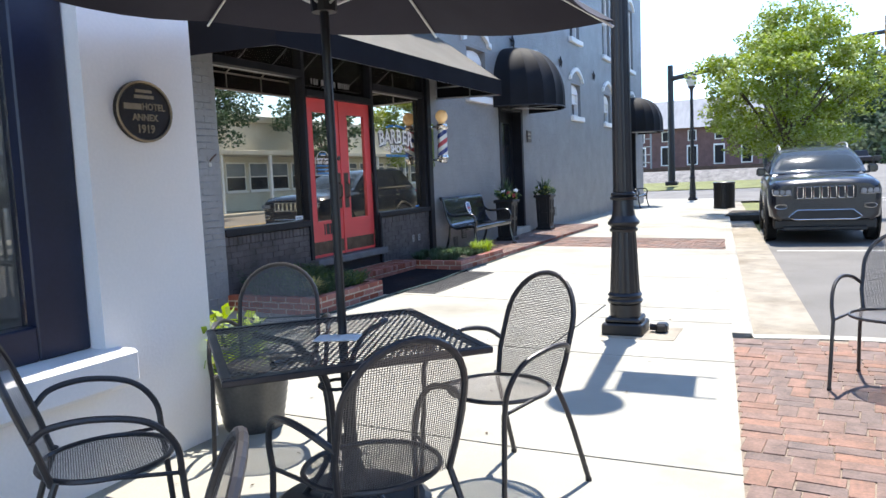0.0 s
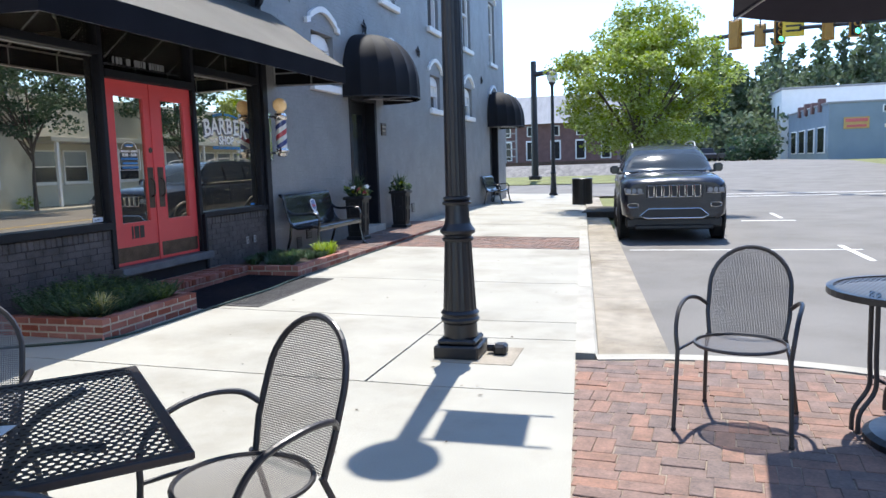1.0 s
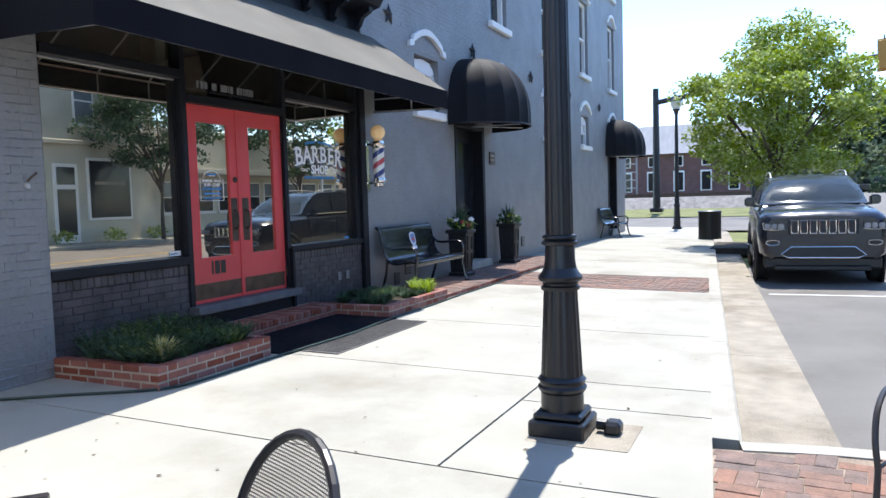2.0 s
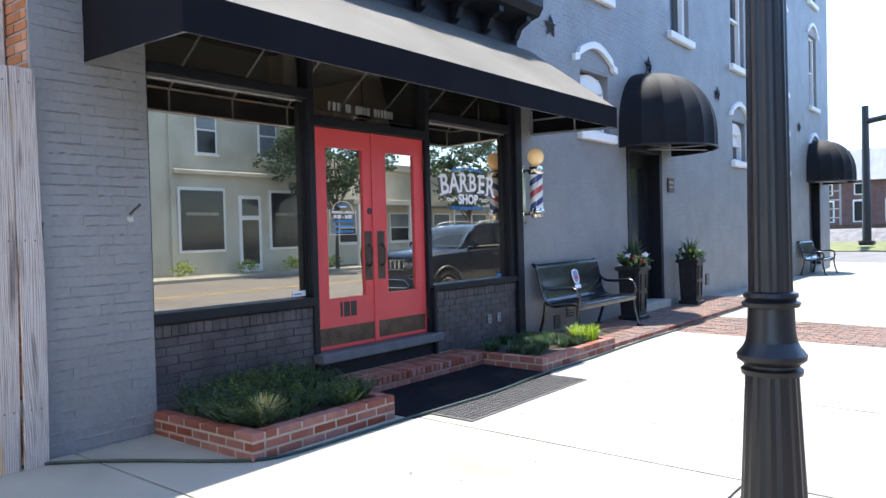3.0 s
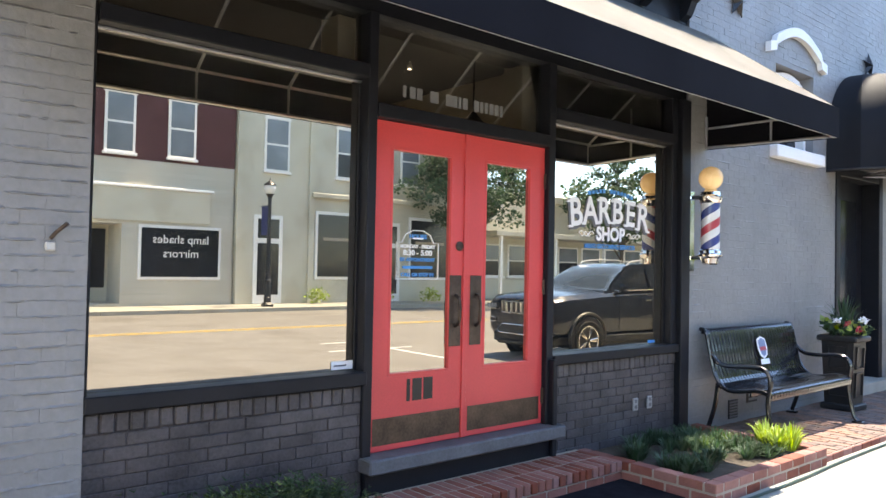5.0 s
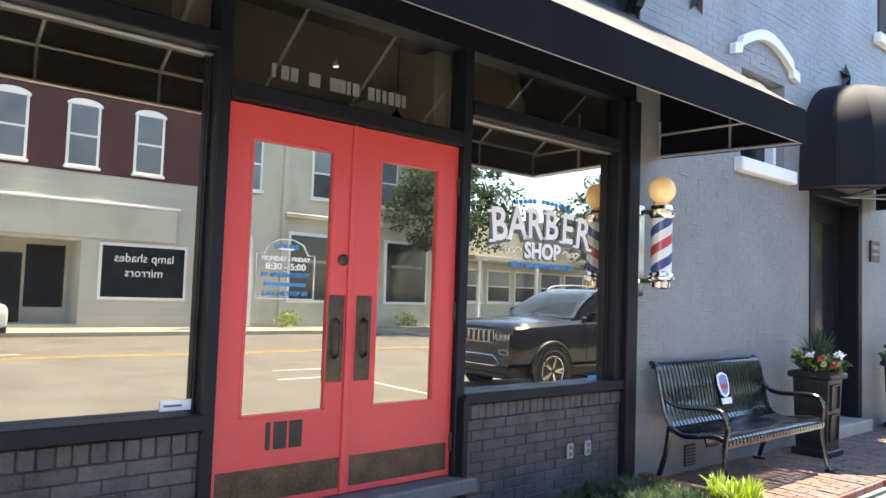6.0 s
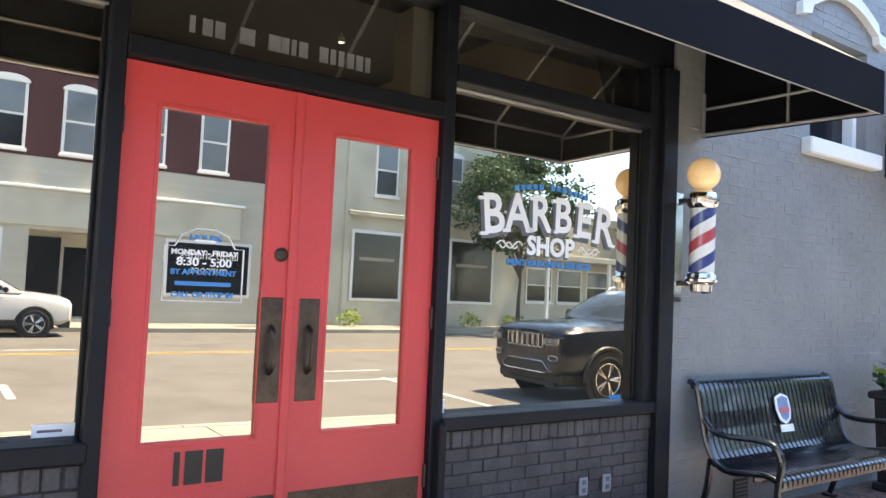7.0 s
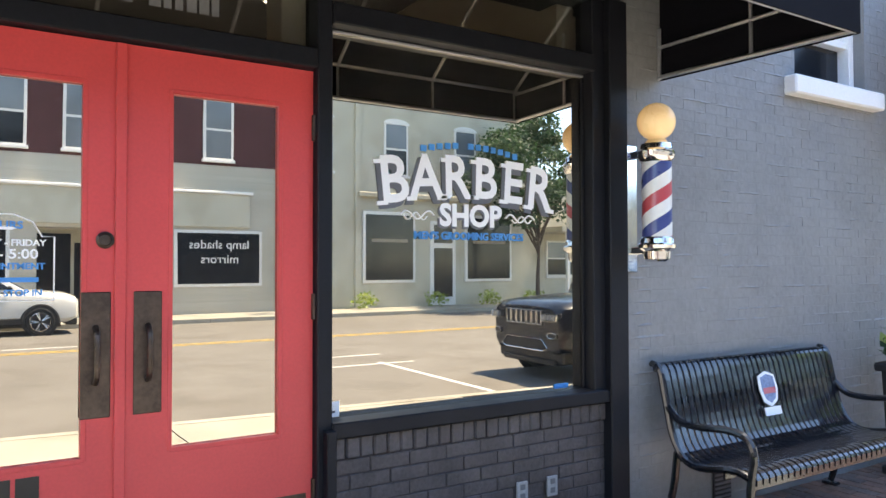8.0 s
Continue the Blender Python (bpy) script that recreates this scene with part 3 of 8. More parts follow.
def brick_field(name, x, y0, y1, z0, z1, material, parent, label="", holes=(), length=0.203, course=0.0677, gap=0.009, proud=0.004, jitter=0.0015, pick=None, side=None, soft=False):
    """Many bricks of one wall as one mesh; holes are (y0, y1, z0, z1)."""
    verts, faces, shared = [], [], {}
    rng = random.Random(5)
    rows_n = int((z1 - z0) / course + 0.5)
    for r in range(rows_n):
        za, zb = z0 + r * course, z0 + (r + 1) * course - gap
        start = y0 - (length / 2 if r % 2 else 0)
        k = 0
        while start + k * length < y1 - 0.02:
            a, b = max(y0, start + k * length), min(y1, start + (k + 1) * length - (gap if side is None else side))
            k += 1
            if b - a < 0.03:
                continue
            lip = rng.choice((0.0005, 0.003, 0.006, 0.009)) if soft else gap
            zb = za + course - lip
            spans = [(a, b)]
            for h0, h1, g0, g1 in holes:
                if zb > g0 and za < g1:
                    spans = [s for a_, b_ in spans for s in ((a_, min(b_, h0)), (max(a_, h1), b_)) if s[1] - s[0] > 0.02]
            for a_, b_ in spans:
                p = proud + rng.uniform(-jitter, jitter)
                if pick and a_ >= pick[0] - 1e-4 and b_ <= pick[1] + 1e-4 and za >= pick[2] - 1e-4 and zb <= pick[3] + 1e-4:
                    key = (round(b_ - a_, 2), lip)
                    if key not in shared:
                        shared[key] = brick_mesh("brick", b_ - a_, course - lip, 0.012, material, 0.0006 if soft else 0.003)
                    piece("brick", shared[key], parent, pose(x + p, a_, za))
                    continue
                e = rng.uniform(0.001, 0.002) if soft else rng.uniform(0.002, 0.005)
                i = len(verts)
                verts += [(x - 0.004, a_, za), (x - 0.004, b_, za), (x - 0.004, b_, zb), (x - 0.004, a_, zb), (x + p, a_ + e, za + e), (x + p, b_ - e, za + e), (x + p + rng.uniform(-0.001, 0.001), b_ - e, zb - e), (x + p, a_ + e, zb - e)]
                faces += [(i + 4, i + 5, i + 6, i + 7), (i, i + 1, i + 5, i + 4), (i + 1, i + 2, i + 6, i + 5), (i + 2, i + 3, i + 7, i + 6), (i + 3, i, i + 4, i + 7)]
    if verts:
        ob = quads(name, verts, faces, material, parent, label)
        ob["kind"] = "stuff"


def mortar_ridges(parent, x, y0, y1, z0, z1, share, reach, seed, holes=(), course=0.0677):
    """Broken painted-over beads of mortar that stand out along the bed joints."""
    rng_ = random.Random(seed)
    verts, faces = [], []
    for r in range(1, int((z1 - z0) / course)):
        z, y = z0 + r * course - 0.004, y0 + rng_.uniform(0, 0.1)
        while y < y1 - 0.03:
            run_ = min(rng_.uniform(0.03, 0.28), y1 - y)
            hit = any(a - 0.02 < y + run_ and y < b + 0.02 and c < z < d for a, b, c, d in holes)
            if rng_.random() < share and not hit:
                n_ = max(2, int(run_ / 0.035))
                i = len(verts)
                for k_ in range(n_ + 1):
                    p = reach * rng_.uniform(0.35, 1.0) * (0.25 if k_ in (0, n_) else 1)
                    w = rng_.uniform(-0.0015, 0.0015)
                    yy = y + run_ * k_ / n_
                    verts += [(x, yy, z - 0.006 + w), (x + p, yy, z - 0.002 + w), (x, yy, z + 0.009 + w)]
                for k_ in range(n_):
                    j = i + 3 * k_
                    faces += [(j, j + 3, j + 4, j + 1), (j + 1, j + 4, j + 5, j + 2)]
            y += run_ + rng_.uniform(0.0, 0.06)
    ob = quads("mortar_ridge", verts, faces, GREYBRICK, parent)
    ob["kind"] = "stuff"


shop = thing("wall_shop", (0, 0, 0), "single-storey grey painted brick shop front with charcoal trim", "shop front", kind="structure")
bm = box(B(), WALL - 0.35, WALL, Y0, PIER, -0.1, 4.1)
pier = part("pier", bm, GREYJOINT, shop, "grey painted brick pier")
part("lintel", box(B(), WALL - 0.35, WALL - 0.02, PIER, Y1, 3.10, 4.1), DARKTRIM, shop)
knee_a = part("knee_wall", box(B(), WALL - 0.30, WALL - 0.03, PIER, 7.42, -0.1, 0.86), DARKJOINT, shop, "charcoal painted brick knee wall")
knee_b = part("knee_wall", box(B(), WALL - 0.30, WALL - 0.03, 9.05, Y1 - 0.02, -0.1, 0.86), DARKJOINT, shop, "charcoal painted brick knee wall")
part("parapet", box(B(), WALL - 0.35, WALL + 0.03, Y0, Y1, 4.1, 4.75, 0.01), DARKTRIM, shop, "black painted cornice")
brick_field("brick", WALL, Y0, PIER, 0.03, 4.1, GREYBRICK, pier, "grey painted brick face", jitter=0.0022, proud=0.004, side=0.0, soft=True, pick=(Y0, PIER, 0, 3.2))
mortar_ridges(pier, WALL + 0.003, Y0 + 0.01, PIER - 0.01, 0.03, 4.1, 0.80, 0.015, 61)
brick_field("brick", WALL - 0.03, PIER + 0.005, 7.40, 0.008, 0.753, DARKBRICK, knee_a, "charcoal painted brick face", jitter=0.003, proud=0.005, gap=0.006, pick=(5, 8, 0, 1))
brick_field("brick", WALL - 0.03, 9.07, Y1 - 0.03, 0.008, 0.753, DARKBRICK, knee_b, "charcoal painted brick face", jitter=0.003, proud=0.005, gap=0.006, pick=(9, 11, 0, 1))
soldier = brick_mesh("soldier brick", 0.066, 0.098, 0.10, DARKBRICK, 0.008)
for a, b, kw in ((PIER + 0.01, 7.40, knee_a), (9.08, Y1 - 0.04, knee_b)):
    n = int((b - a) / 0.0690)
    for i in range(n):
        piece("brick", soldier, kw, pose(WALL - 0.018 + 0.004 * math.sin(i * 2.3), a + i * (b - a) / n, 0.752, 0.0, 0, 2.0 * math.sin(i * 5.1)))
# framing
SLATE = mat("worn grey threshold paint", (0.11, 0.115, 0.125), 0.6, vary=0.2, scale=5, grain=70, bump=0.3)


def trim(name, y0, y1, z0, z1, x0=None, x1=None, material=DARKTRIM, bevel=0.006):
    return part(name, box(B(), GLASS - 0.05 if x0 is None else x0, WALL - 0.01 if x1 is None else x1, y0, y1, z0, z1, bevel), material, shop)


trim("sill", PIER, 7.40, 0.855, 0.935, x1=WALL + 0.02)
trim("sill", 9.07, Y1 - 0.05, 0.855, 0.925, x1=WALL + 0.02)
trim("post", PIER, PIER + 0.018, 0.93, 3.1)
trim("post", 7.385, 7.452, 0.42, 3.1, x1=WALL + 0.0)
trim("post", 9.004, 9.075, 0.42, 3.1, x1=WALL + 0.0)
trim("post", 10.635, Y1 - 0.03, 0.86, 3.1)
trim("pilaster", 10.72, Y1, -0.05, 3.1, x1=WALL + 0.035)
trim("transom_rail", PIER + 0.02, 7.385, 2.69, 2.775, x1=WALL + 0.01)
trim("transom_rail", 9.075, 10.635, 2.68, 2.775, x1=WALL + 0.01)
trim("rail_bead", PIER + 0.02, 7.385, 2.676, 2.688, GLASS + 0.004, GLASS + 0.018, SILVERTUBE, 0.002)
trim("rail_bead", 9.075, 10.635, 2.666, 2.678, GLASS + 0.004, GLASS + 0.018, SILVERTUBE, 0.002)
trim("stop_bead", 7.370, 7.384, 0.94, 2.67, GLASS + 0.004, GLASS + 0.02, DARKTRIM, 0.002)
trim("stop_bead", 10.620, 10.634, 0.93, 2.66, GLASS + 0.004, GLASS + 0.02, DARKTRIM, 0.002)
trim("door_head", 7.452, 9.004, 2.468, 2.555, x1=WALL + 0.01)
trim("threshold", 7.38, 9.12, 0.335, 0.425, x0=WALL - 0.35, x1=WALL + 0.10, material=SLATE, bevel=0.01)
trim("door_base", 7.40, 9.06, -0.05, 0.333, x0=WALL - 0.3, x1=WALL + 0.012)
trim("end_post", 9.03, 9.075, 0.0, 0.90, x0=WALL - 0.02, x1=WALL + 0.05)


def glazing(name, y0, y1, z0, z1, x, material, label, parent=None):
    bm = box(B(), x - 0.006, x, y0, y1, z0, z1)
    ob = part(name, bm, material, parent, label)
    ob.visible_shadow = False
    return ob


for i, (y0, y1, z0, z1, m_, lab) in enumerate([(PIER + 0.015, 7.388, 0.93, 2.695, SHOPGLASS, "large mirror-like shop window pane"), (9.072, 10.638, 0.92, 2.685, SHOPGLASS, "large mirror-like shop window pane with painted sign"),
        (PIER + 0.015, 7.388, 2.77, 3.105, TRANSOMGLASS, "dark transom pane under the awning"), (7.45, 9.006, 2.55, 3.105, TRANSOMGLASS, "dark transom pane over the double door"), (9.072, 10.638, 2.77, 3.105, TRANSOMGLASS, "dark transom pane under the awning")]):
    win = thing("window_%d" % (i + 1), (GLASS, (y0 + y1) / 2, z0), lab, "window", kind="structure")
    glazing("pane", y0 - (y0 + y1) / 2, y1 - (y0 + y1) / 2, 0, z1 - z0, 0, m_, "", win)

# red double door
doors = thing("door_1", (WALL - 0.045, 8.228, 0.432), "closed coral red wooden double door with tall glass panes", "door", kind="structure")


def leaf(y0, y1, g0, g1, hinge):
    lf = part("door_leaf", box(B(), -0.045, 0, y0, g0, 0, 2.03, 0.0), REDPAINT, doors)
    for a, b, c, d in ((g1, y1, 0, 2.03), (g0, g1, 0, 0.46), (g0, g1, 1.865, 2.03)):
        part("rail", box(B(), -0.045, 0, a, b, c, d, 0.0), REDPAINT, lf)
    bm = B()
    for a, b, c, d in ((g0 - 0.012, g0 + 0.006, 0.452, 1.873), (g1 - 0.006, g1 + 0.012, 0.452, 1.873), (g0, g1, 0.448, 0.466), (g0, g1, 1.859, 1.877)):
        box(bm, -0.02, 0.003, a, b, c, d, 0.002)
    part("moulding", bm, REDPAINT, lf)
    pn = part("pane", box(B(), -0.026, -0.020, g0, g1, 0.46, 1.865), SHOPGLASS, lf)
    pn.visible_shadow = False
    part("kick_plate", box(B(), 0.0, 0.003, y0 + 0.03, y1 - 0.03, 0.035, 0.20, 0.001), BRONZE, lf, "dull bronze kick plate")
    for z in (0.20, 1.0, 1.78):
        bm = B()
        lathe(bm, [(0, -0.06), (0.012, -0.055), (0.012, 0.055), (0, 0.06)], (0.004, hinge, z), 8)
        part("hinge", bm, BRONZE, lf)
    return lf


left_leaf = leaf(-0.772, -0.004, -0.625, -0.135, -0.775)
right_leaf = leaf(0.004, 0.772, 0.178, 0.622, 0.775)
part("astragal", box(B(), -0.002, 0.012, -0.028, 0.012, 0.0, 2.03, 0.003), REDPAINT, doors)
for lf, y in ((left_leaf, -0.092), (right_leaf, 0.092)):
    pl = part("handle_plate", box(B(), 0.0, 0.006, y - 0.052, y + 0.052, 0.61, 1.08, 0.003), BRONZE, lf, "aged bronze push plate")
    bm = B()
    tube(bm, arc([(0.006, y, 0.74), (0.045, y, 0.77), (0.052, y, 0.845), (0.045, y, 0.92), (0.006, y, 0.95)], 4), 0.011, 8)
    part("handle", bm, BRONZE, lf)
bm = B()
lathe(bm, [(0, 0.0), (0.032, 0.0), (0.032, 0.008), (0.022, 0.014), (0.02, 0.01), (0, 0.01)], seg=20, m=pose(0.0, -0.062, 1.275, 0, 90, 0))
part("lock", bm, BRONZE, left_leaf, "round brass lock cylinder")
for k, (y, w) in enumerate(((-0.47, 0.026), (-0.40, 0.075), (-0.31, 0.075))):
    part("number_bar", box(B(), 0.0, 0.003, y - w / 2, y + w / 2, 0.285, 0.425), BLACKMETAL, left_leaf, "black painted number bar")

# hours sign on the left pane
sg = part("hours_sign", prism(B(), [(-0.035, 0.308), (0.035, 0.308), (0.05, 0.302), (0.035, 0.296), (-0.035, 0.296), (-0.05, 0.302)], -0.0170, -0.0158, "x"), PAINTWHITE, left_leaf, "small opening hours sign lettered on the glass")
sg.location, sg.scale = (0, -0.40, 1.05), (1, 1.0, 0.87)
bm = B()
outline = [(-0.17, 0.004), (0.17, 0.004), (0.17, 0.27), (0.13, 0.27), (0.10, 0.33), (0.04, 0.36), (-0.04, 0.36), (-0.10, 0.33), (-0.13, 0.27), (-0.17, 0.27)]
tube(bm, [(-0.016, u, v) for u, v in outline], 0.0032, 5, closed=True)
part("border", bm, PAINTWHITE, sg)
for text, size, z, m_, nar in (("HOURS", 0.042, 0.315, PAINTBLUE, 1.0), ("MONDAY - FRIDAY", 0.036, 0.242, PAINTWHITE, 0.92), ("8:30 - 5:00", 0.055, 0.195, PAINTWHITE, 1.0), ("BY APPOINTMENT", 0.036, 0.145, PAINTBLUE, 0.95), ("CALL OR STOP IN", 0.036, 0.035, PAINTBLUE, 0.92)):
    lettering(text, size, 0.0005, m_, sg, pose(-0.0165, 0, z, 90, 0, 90), narrow=nar, bold=0.0012)
part("number_bar", box(B(), -0.0168, -0.0158, -0.12, 0.12, 0.080, 0.100), PAINTBLUE, sg, "blue bar of small print")

# lettering on the right pane
sign = thing("window_sign", (GLASS + 0.003, 9.875, 1.70), "white barber shop lettering painted on the shop window", "sign")
for k, ch in enumerate("BARBER"):
    u = (k - 2.5) / 2.5
    y, z, tilt = 0.445 * u, 0.345 - 0.035 * u * u, -6.0 * u
    size = 0.285 + 0.03 * abs(u)
    lettering(ch, size, 0.0004, PAINTSHADE, sign, pose(0.0010, y - 0.020, z - 0.024, 90, 0, 90) @ pose(0, 0, 0, 0, 0, tilt), name="letter_shade", narrow=0.90, bold=0.010)
    lettering(ch, size, 0.0004, PAINTWHITE, sign, pose(0.0025, y, z, 90, 0, 90) @ pose(0, 0, 0, 0, 0, tilt), name="letter", narrow=0.90, bold=0.006)
    h_ = 0.345 * size
    feet = {"B": [(-0.068, -1), (-0.068, 1)], "A": [(-0.085, -1), (0.085, -1)], "R": [(-0.066, -1), (-0.066, 1), (0.078, -1)], "E": [(-0.055, -1), (-0.055, 1)]}[ch]
    for fx, fz in feet:
        fx *= size / 0.30
        part("serif", box(B(), -0.028 * size / 0.3, 0.028 * size / 0.3, -0.010, 0.010, 0.0, 0.0008, m=pose(0.0026, y, z, 90, 0, 90) @ pose(0, 0, 0, 0, 0, tilt) @ pose(fx, fz * (h_ - 0.010), 0)), PAINTWHITE, sign)
lettering("SHOP", 0.15, 0.0004, PAINTSHADE, sign, pose(0.0010, -0.007, 0.146, 90, 0, 90), name="letter_shade", bold=0.008)
lettering("SHOP", 0.15, 0.0004, PAINTWHITE, sign, pose(0.0025, 0, 0.155, 90, 0, 90), name="lettering", bold=0.006)
lettering("MEN'S GROOMING SERVICES", 0.052, 0.0004, PAINTBLUE, sign, pose(0.0025, 0, 0.055, 90, 0, 90), name="lettering", bold=0.0015)
for i in range(13):
    u = (i - 6) / 6
    if i != 5:
        part("name_bar", box(B(), 0.001, 0.002, u * 0.28 - 0.016, u * 0.28 + 0.016, 0.497 - 0.03 * u * u, 0.527 - 0.03 * u * u), PAINTBLUE, sign, "blue bar of sign lettering")
for s in (-1, 1):
    bm = B()
    tube(bm, [(0.002, s * (0.22 + 0.19 * t), 0.155 + 0.022 * math.sin(t * 9.5) * (1 - 0.2 * t)) for t in [i / 20 for i in range(21)]], 0.004, 5)
    tube(bm, [(0.002, s * (0.26 + 0.13 * t), 0.150 - 0.018 * math.sin(t * 9.5)) for t in [i / 16 for i in range(17)]], 0.003, 5)
    part("flourish", bm, PAINTWHITE, sign)
# address on the transom, as bars
bars = thing("transom_sign", (GLASS + 0.003, 8.28, 2.66), "pale grey address lettering bars on the transom glass", "sign")
PALEVINYL = mat("pale grey vinyl", (0.22, 0.22, 0.22), 0.5, bump=0)
for y0, y1 in [(-0.57 + 0.056 * k, -0.57 + 0.056 * k + w) for k, w in ((0, 0.025), (1, 0.045), (2, 0.045), (4, 0.07), (6.4, 0.06), (7.5, 0.04), (8.4, 0.025), (9.1, 0.045), (11, 0.045), (12, 0.03), (12.8, 0.03), (13.6, 0.04), (14.5, 0.04), (15.4, 0.03))]:
    part("address_bar", box(B(), 0, 0.0012, y0, y1, -0.015, 0.060), PALEVINYL, bars)
for y0, z0, y1, lab in ((7.22, 0.945, 7.37, "small white paper notice"), (9.08, 0.93, 9.15, "small white square sticker")):
    st = thing("sticker", (GLASS + 0.004, (y0 + y1) / 2, z0), lab + " in the corner of the shop window", "sticker")
    part("sheet", box(B(), 0, 0.001, (y0 - y1) / 2, (y1 - y0) / 2, 0.0, 0.05 if y0 < 8 else 0.07), PAINTWHITE, st)
    part("print_bar", box(B(), 0.001, 0.0016, (y0 - y1) / 2.6, (y1 - y0) / 5, 0.018, 0.028), PAINTSHADE, st)
st = thing("sticker", (GLASS + 0.004, 10.47, 0.93), "small blue sticker in the corner of the shop window", "sticker")
part("sheet", box(B(), 0, 0.001, -0.05, 0.05, 0.01, 0.035), PAINTBLUE, st)

# sockets on the right knee wall, lock box on the pier
OUTLETWHITE = mat("grimy white plastic", (0.30, 0.30, 0.30), 0.5, vary=0.15)
for y in (10.13, 10.33):
    ot = thing("power_outlet", (WALL - 0.02, y, 0.40), "white weatherproof double socket on charcoal brick", "outlet", "outlets on the knee wall")
    part("cover_plate", box(B(), 0, 0.012, -0.036, 0.036, 0, 0.105, 0.004), OUTLETWHITE, ot)
    for z in (0.032, 0.078):
        part("socket_face", box(B(), 0.012, 0.015, -0.016, 0.016, z - 0.014, z + 0.014, 0.001), PAINTSHADE, ot)
kb = thing("pipe_valve", (WALL, 5.68, 1.60), "small white valve box with a bent pipe on the wall", "valve")
part("box", box(B(), 0, 0.025, -0.022, 0.022, 0.005, 0.045, 0.006), mat("dulled white enamel", (0.45, 0.44, 0.42), 0.5), kb)
part("pipe", tube(B(), [(0.015, 0.0, 0.06), (0.03, 0.02, 0.09), (0.05, 0.06, 0.13)], 0.009, 8), BRONZE, kb)
bx = thing("wall_hook", (WALL, Y0 + 0.04, 1.50), "small dark iron hook on the pier's edge", "hook")
part("hook", tube(B(), arc([(0, 0, 0.10), (0.03, -0.02, 0.08), (0.03, -0.02, 0.0), (0.0, -0.02, -0.03)], 4), 0.012, 6), BLACKMETAL, bx)

# the room behind
room = thing("wall_room", (0, 0, 0), "dim beige walls of the barber shop room", "room", kind="structure")
part("back_wall", box(B(), -11.3, -11.2, Y0, Y1, 0.3, 3.9), ROOMWALL, room)
part("side_wall", box(B(), -11.2, WALL - 0.35, Y0 + 0.02, Y0 + 0.2, 0.3, 3.9), ROOMWALL, room)
part("side_wall", box(B(), -11.2, WALL - 0.31, Y1 - 0.1, Y1 - 0.02, 0.3, 3.9), ROOMWALL, room)
tagged(part("floor", box(B(), -11.2, WALL - 0.3, Y0 + 0.2, Y1 - 0.1, 0.25, 0.40), ROOMDARK), "dark wooden shop floor", "floor", "", "structure")
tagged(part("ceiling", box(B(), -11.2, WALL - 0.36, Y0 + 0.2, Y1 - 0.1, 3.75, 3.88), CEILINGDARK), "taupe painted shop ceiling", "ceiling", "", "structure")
tagged(part("roof", box(B(), -11.3, WALL - 0.35, Y0, Y1, 4.0, 4.15), DARKTRIM), "flat dark shop roof", "roof", "", "structure")
for y in (7.30, 8.93, 10.56):
    part("column", box(B(), GLASS - 0.30, GLASS - 0.10, y - 0.02, y + 0.11, 2.5, 3.745, 0.004), ROOMWALL, room, "beige painted inner post")
pd = thing("pendant_lamp", (-6.75, 9.54, 3.75), "dark bell-shaped pendant lamp hanging from the ceiling", "lamp")
part("cord", tube(B(), [(0, 0, 0), (0, 0, -0.75)], 0.008, 6), BLACKMETAL, pd)
part("canopy", lathe(B(), [(0, 0), (0.07, 0), (0.06, -0.03), (0.015, -0.06), (0, -0.06)], seg=16), BLACKMETAL, pd)
part("shade", lathe(B(), [(0.02, -0.73), (0.04, -0.76), (0.12, -0.85), (0.115, -0.85), (0.03, -0.76)], seg=16), BLACKMETAL, pd)
vt = thing("ceiling_vent", (-6.38, 10.50, 3.748), "beige slatted air vent in the shop ceiling", "vent")
part("frame", box(B(), -0.2, 0.2, -0.12, 0.12, -0.02, 0, 0.003), ROOMWALL, vt)
for i in range(7):
    part("slat", box(B(), -0.17, 0.17, -0.10 + i * 0.032, -0.085 + i * 0.032, -0.03, -0.018), PAINTSHADE, vt)

sl = thing("spot_lamp", (-7.9, 9.66, 3.75), "small lit white spot lamp on the shop ceiling", "lamp")
part("stem", tube(B(), [(0, 0, 0), (0, 0, -0.06)], 0.012, 8), PAINTWHITE, sl)
part("head", lathe(B(), [(0.02, -0.05), (0.045, -0.07), (0.05, -0.14), (0.042, -0.14), (0.03, -0.08)], seg=16), PAINTWHITE, sl)
part("bulb", lathe(B(), [(0, -0.10), (0.038, -0.115), (0.034, -0.135), (0, -0.145)], seg=14), mat("lit bulb", (1, 0.9, 0.7), 0.4, bump=0, emit=((1.0, 0.86, 0.62), 2.0)), sl)
sl.scale = (0.6, 0.6, 0.6)
bulb_light = bpy.data.lights.new("shop_bulb", "SPOT")
bulb_light.energy, bulb_light.color, bulb_light.shadow_soft_size = 60.0, (1.0, 0.93, 0.84), 0.015
bulb_light.spot_size, bulb_light.spot_blend = radians(125), 0.6
bulb = new("shop_bulb", bulb_light)
bulb.location = (-7.9, 9.66, 3.64)
vg_ = thing("wall_vent", (WALL + 0.004, 11.62, 0.16), "small dark iron foundation vent low in the wall", "vent")
part("frame", box(B(), 0, 0.012, -0.02, 0.15, 0, 0.18, 0.003), BLACKMETAL, vg_)
for k in range(6):
    part("slat", box(B(), 0.010, 0.018, -0.01, 0.14, 0.015 + k * 0.027, 0.028 + k * 0.027), PAINTSHADE, vg_)

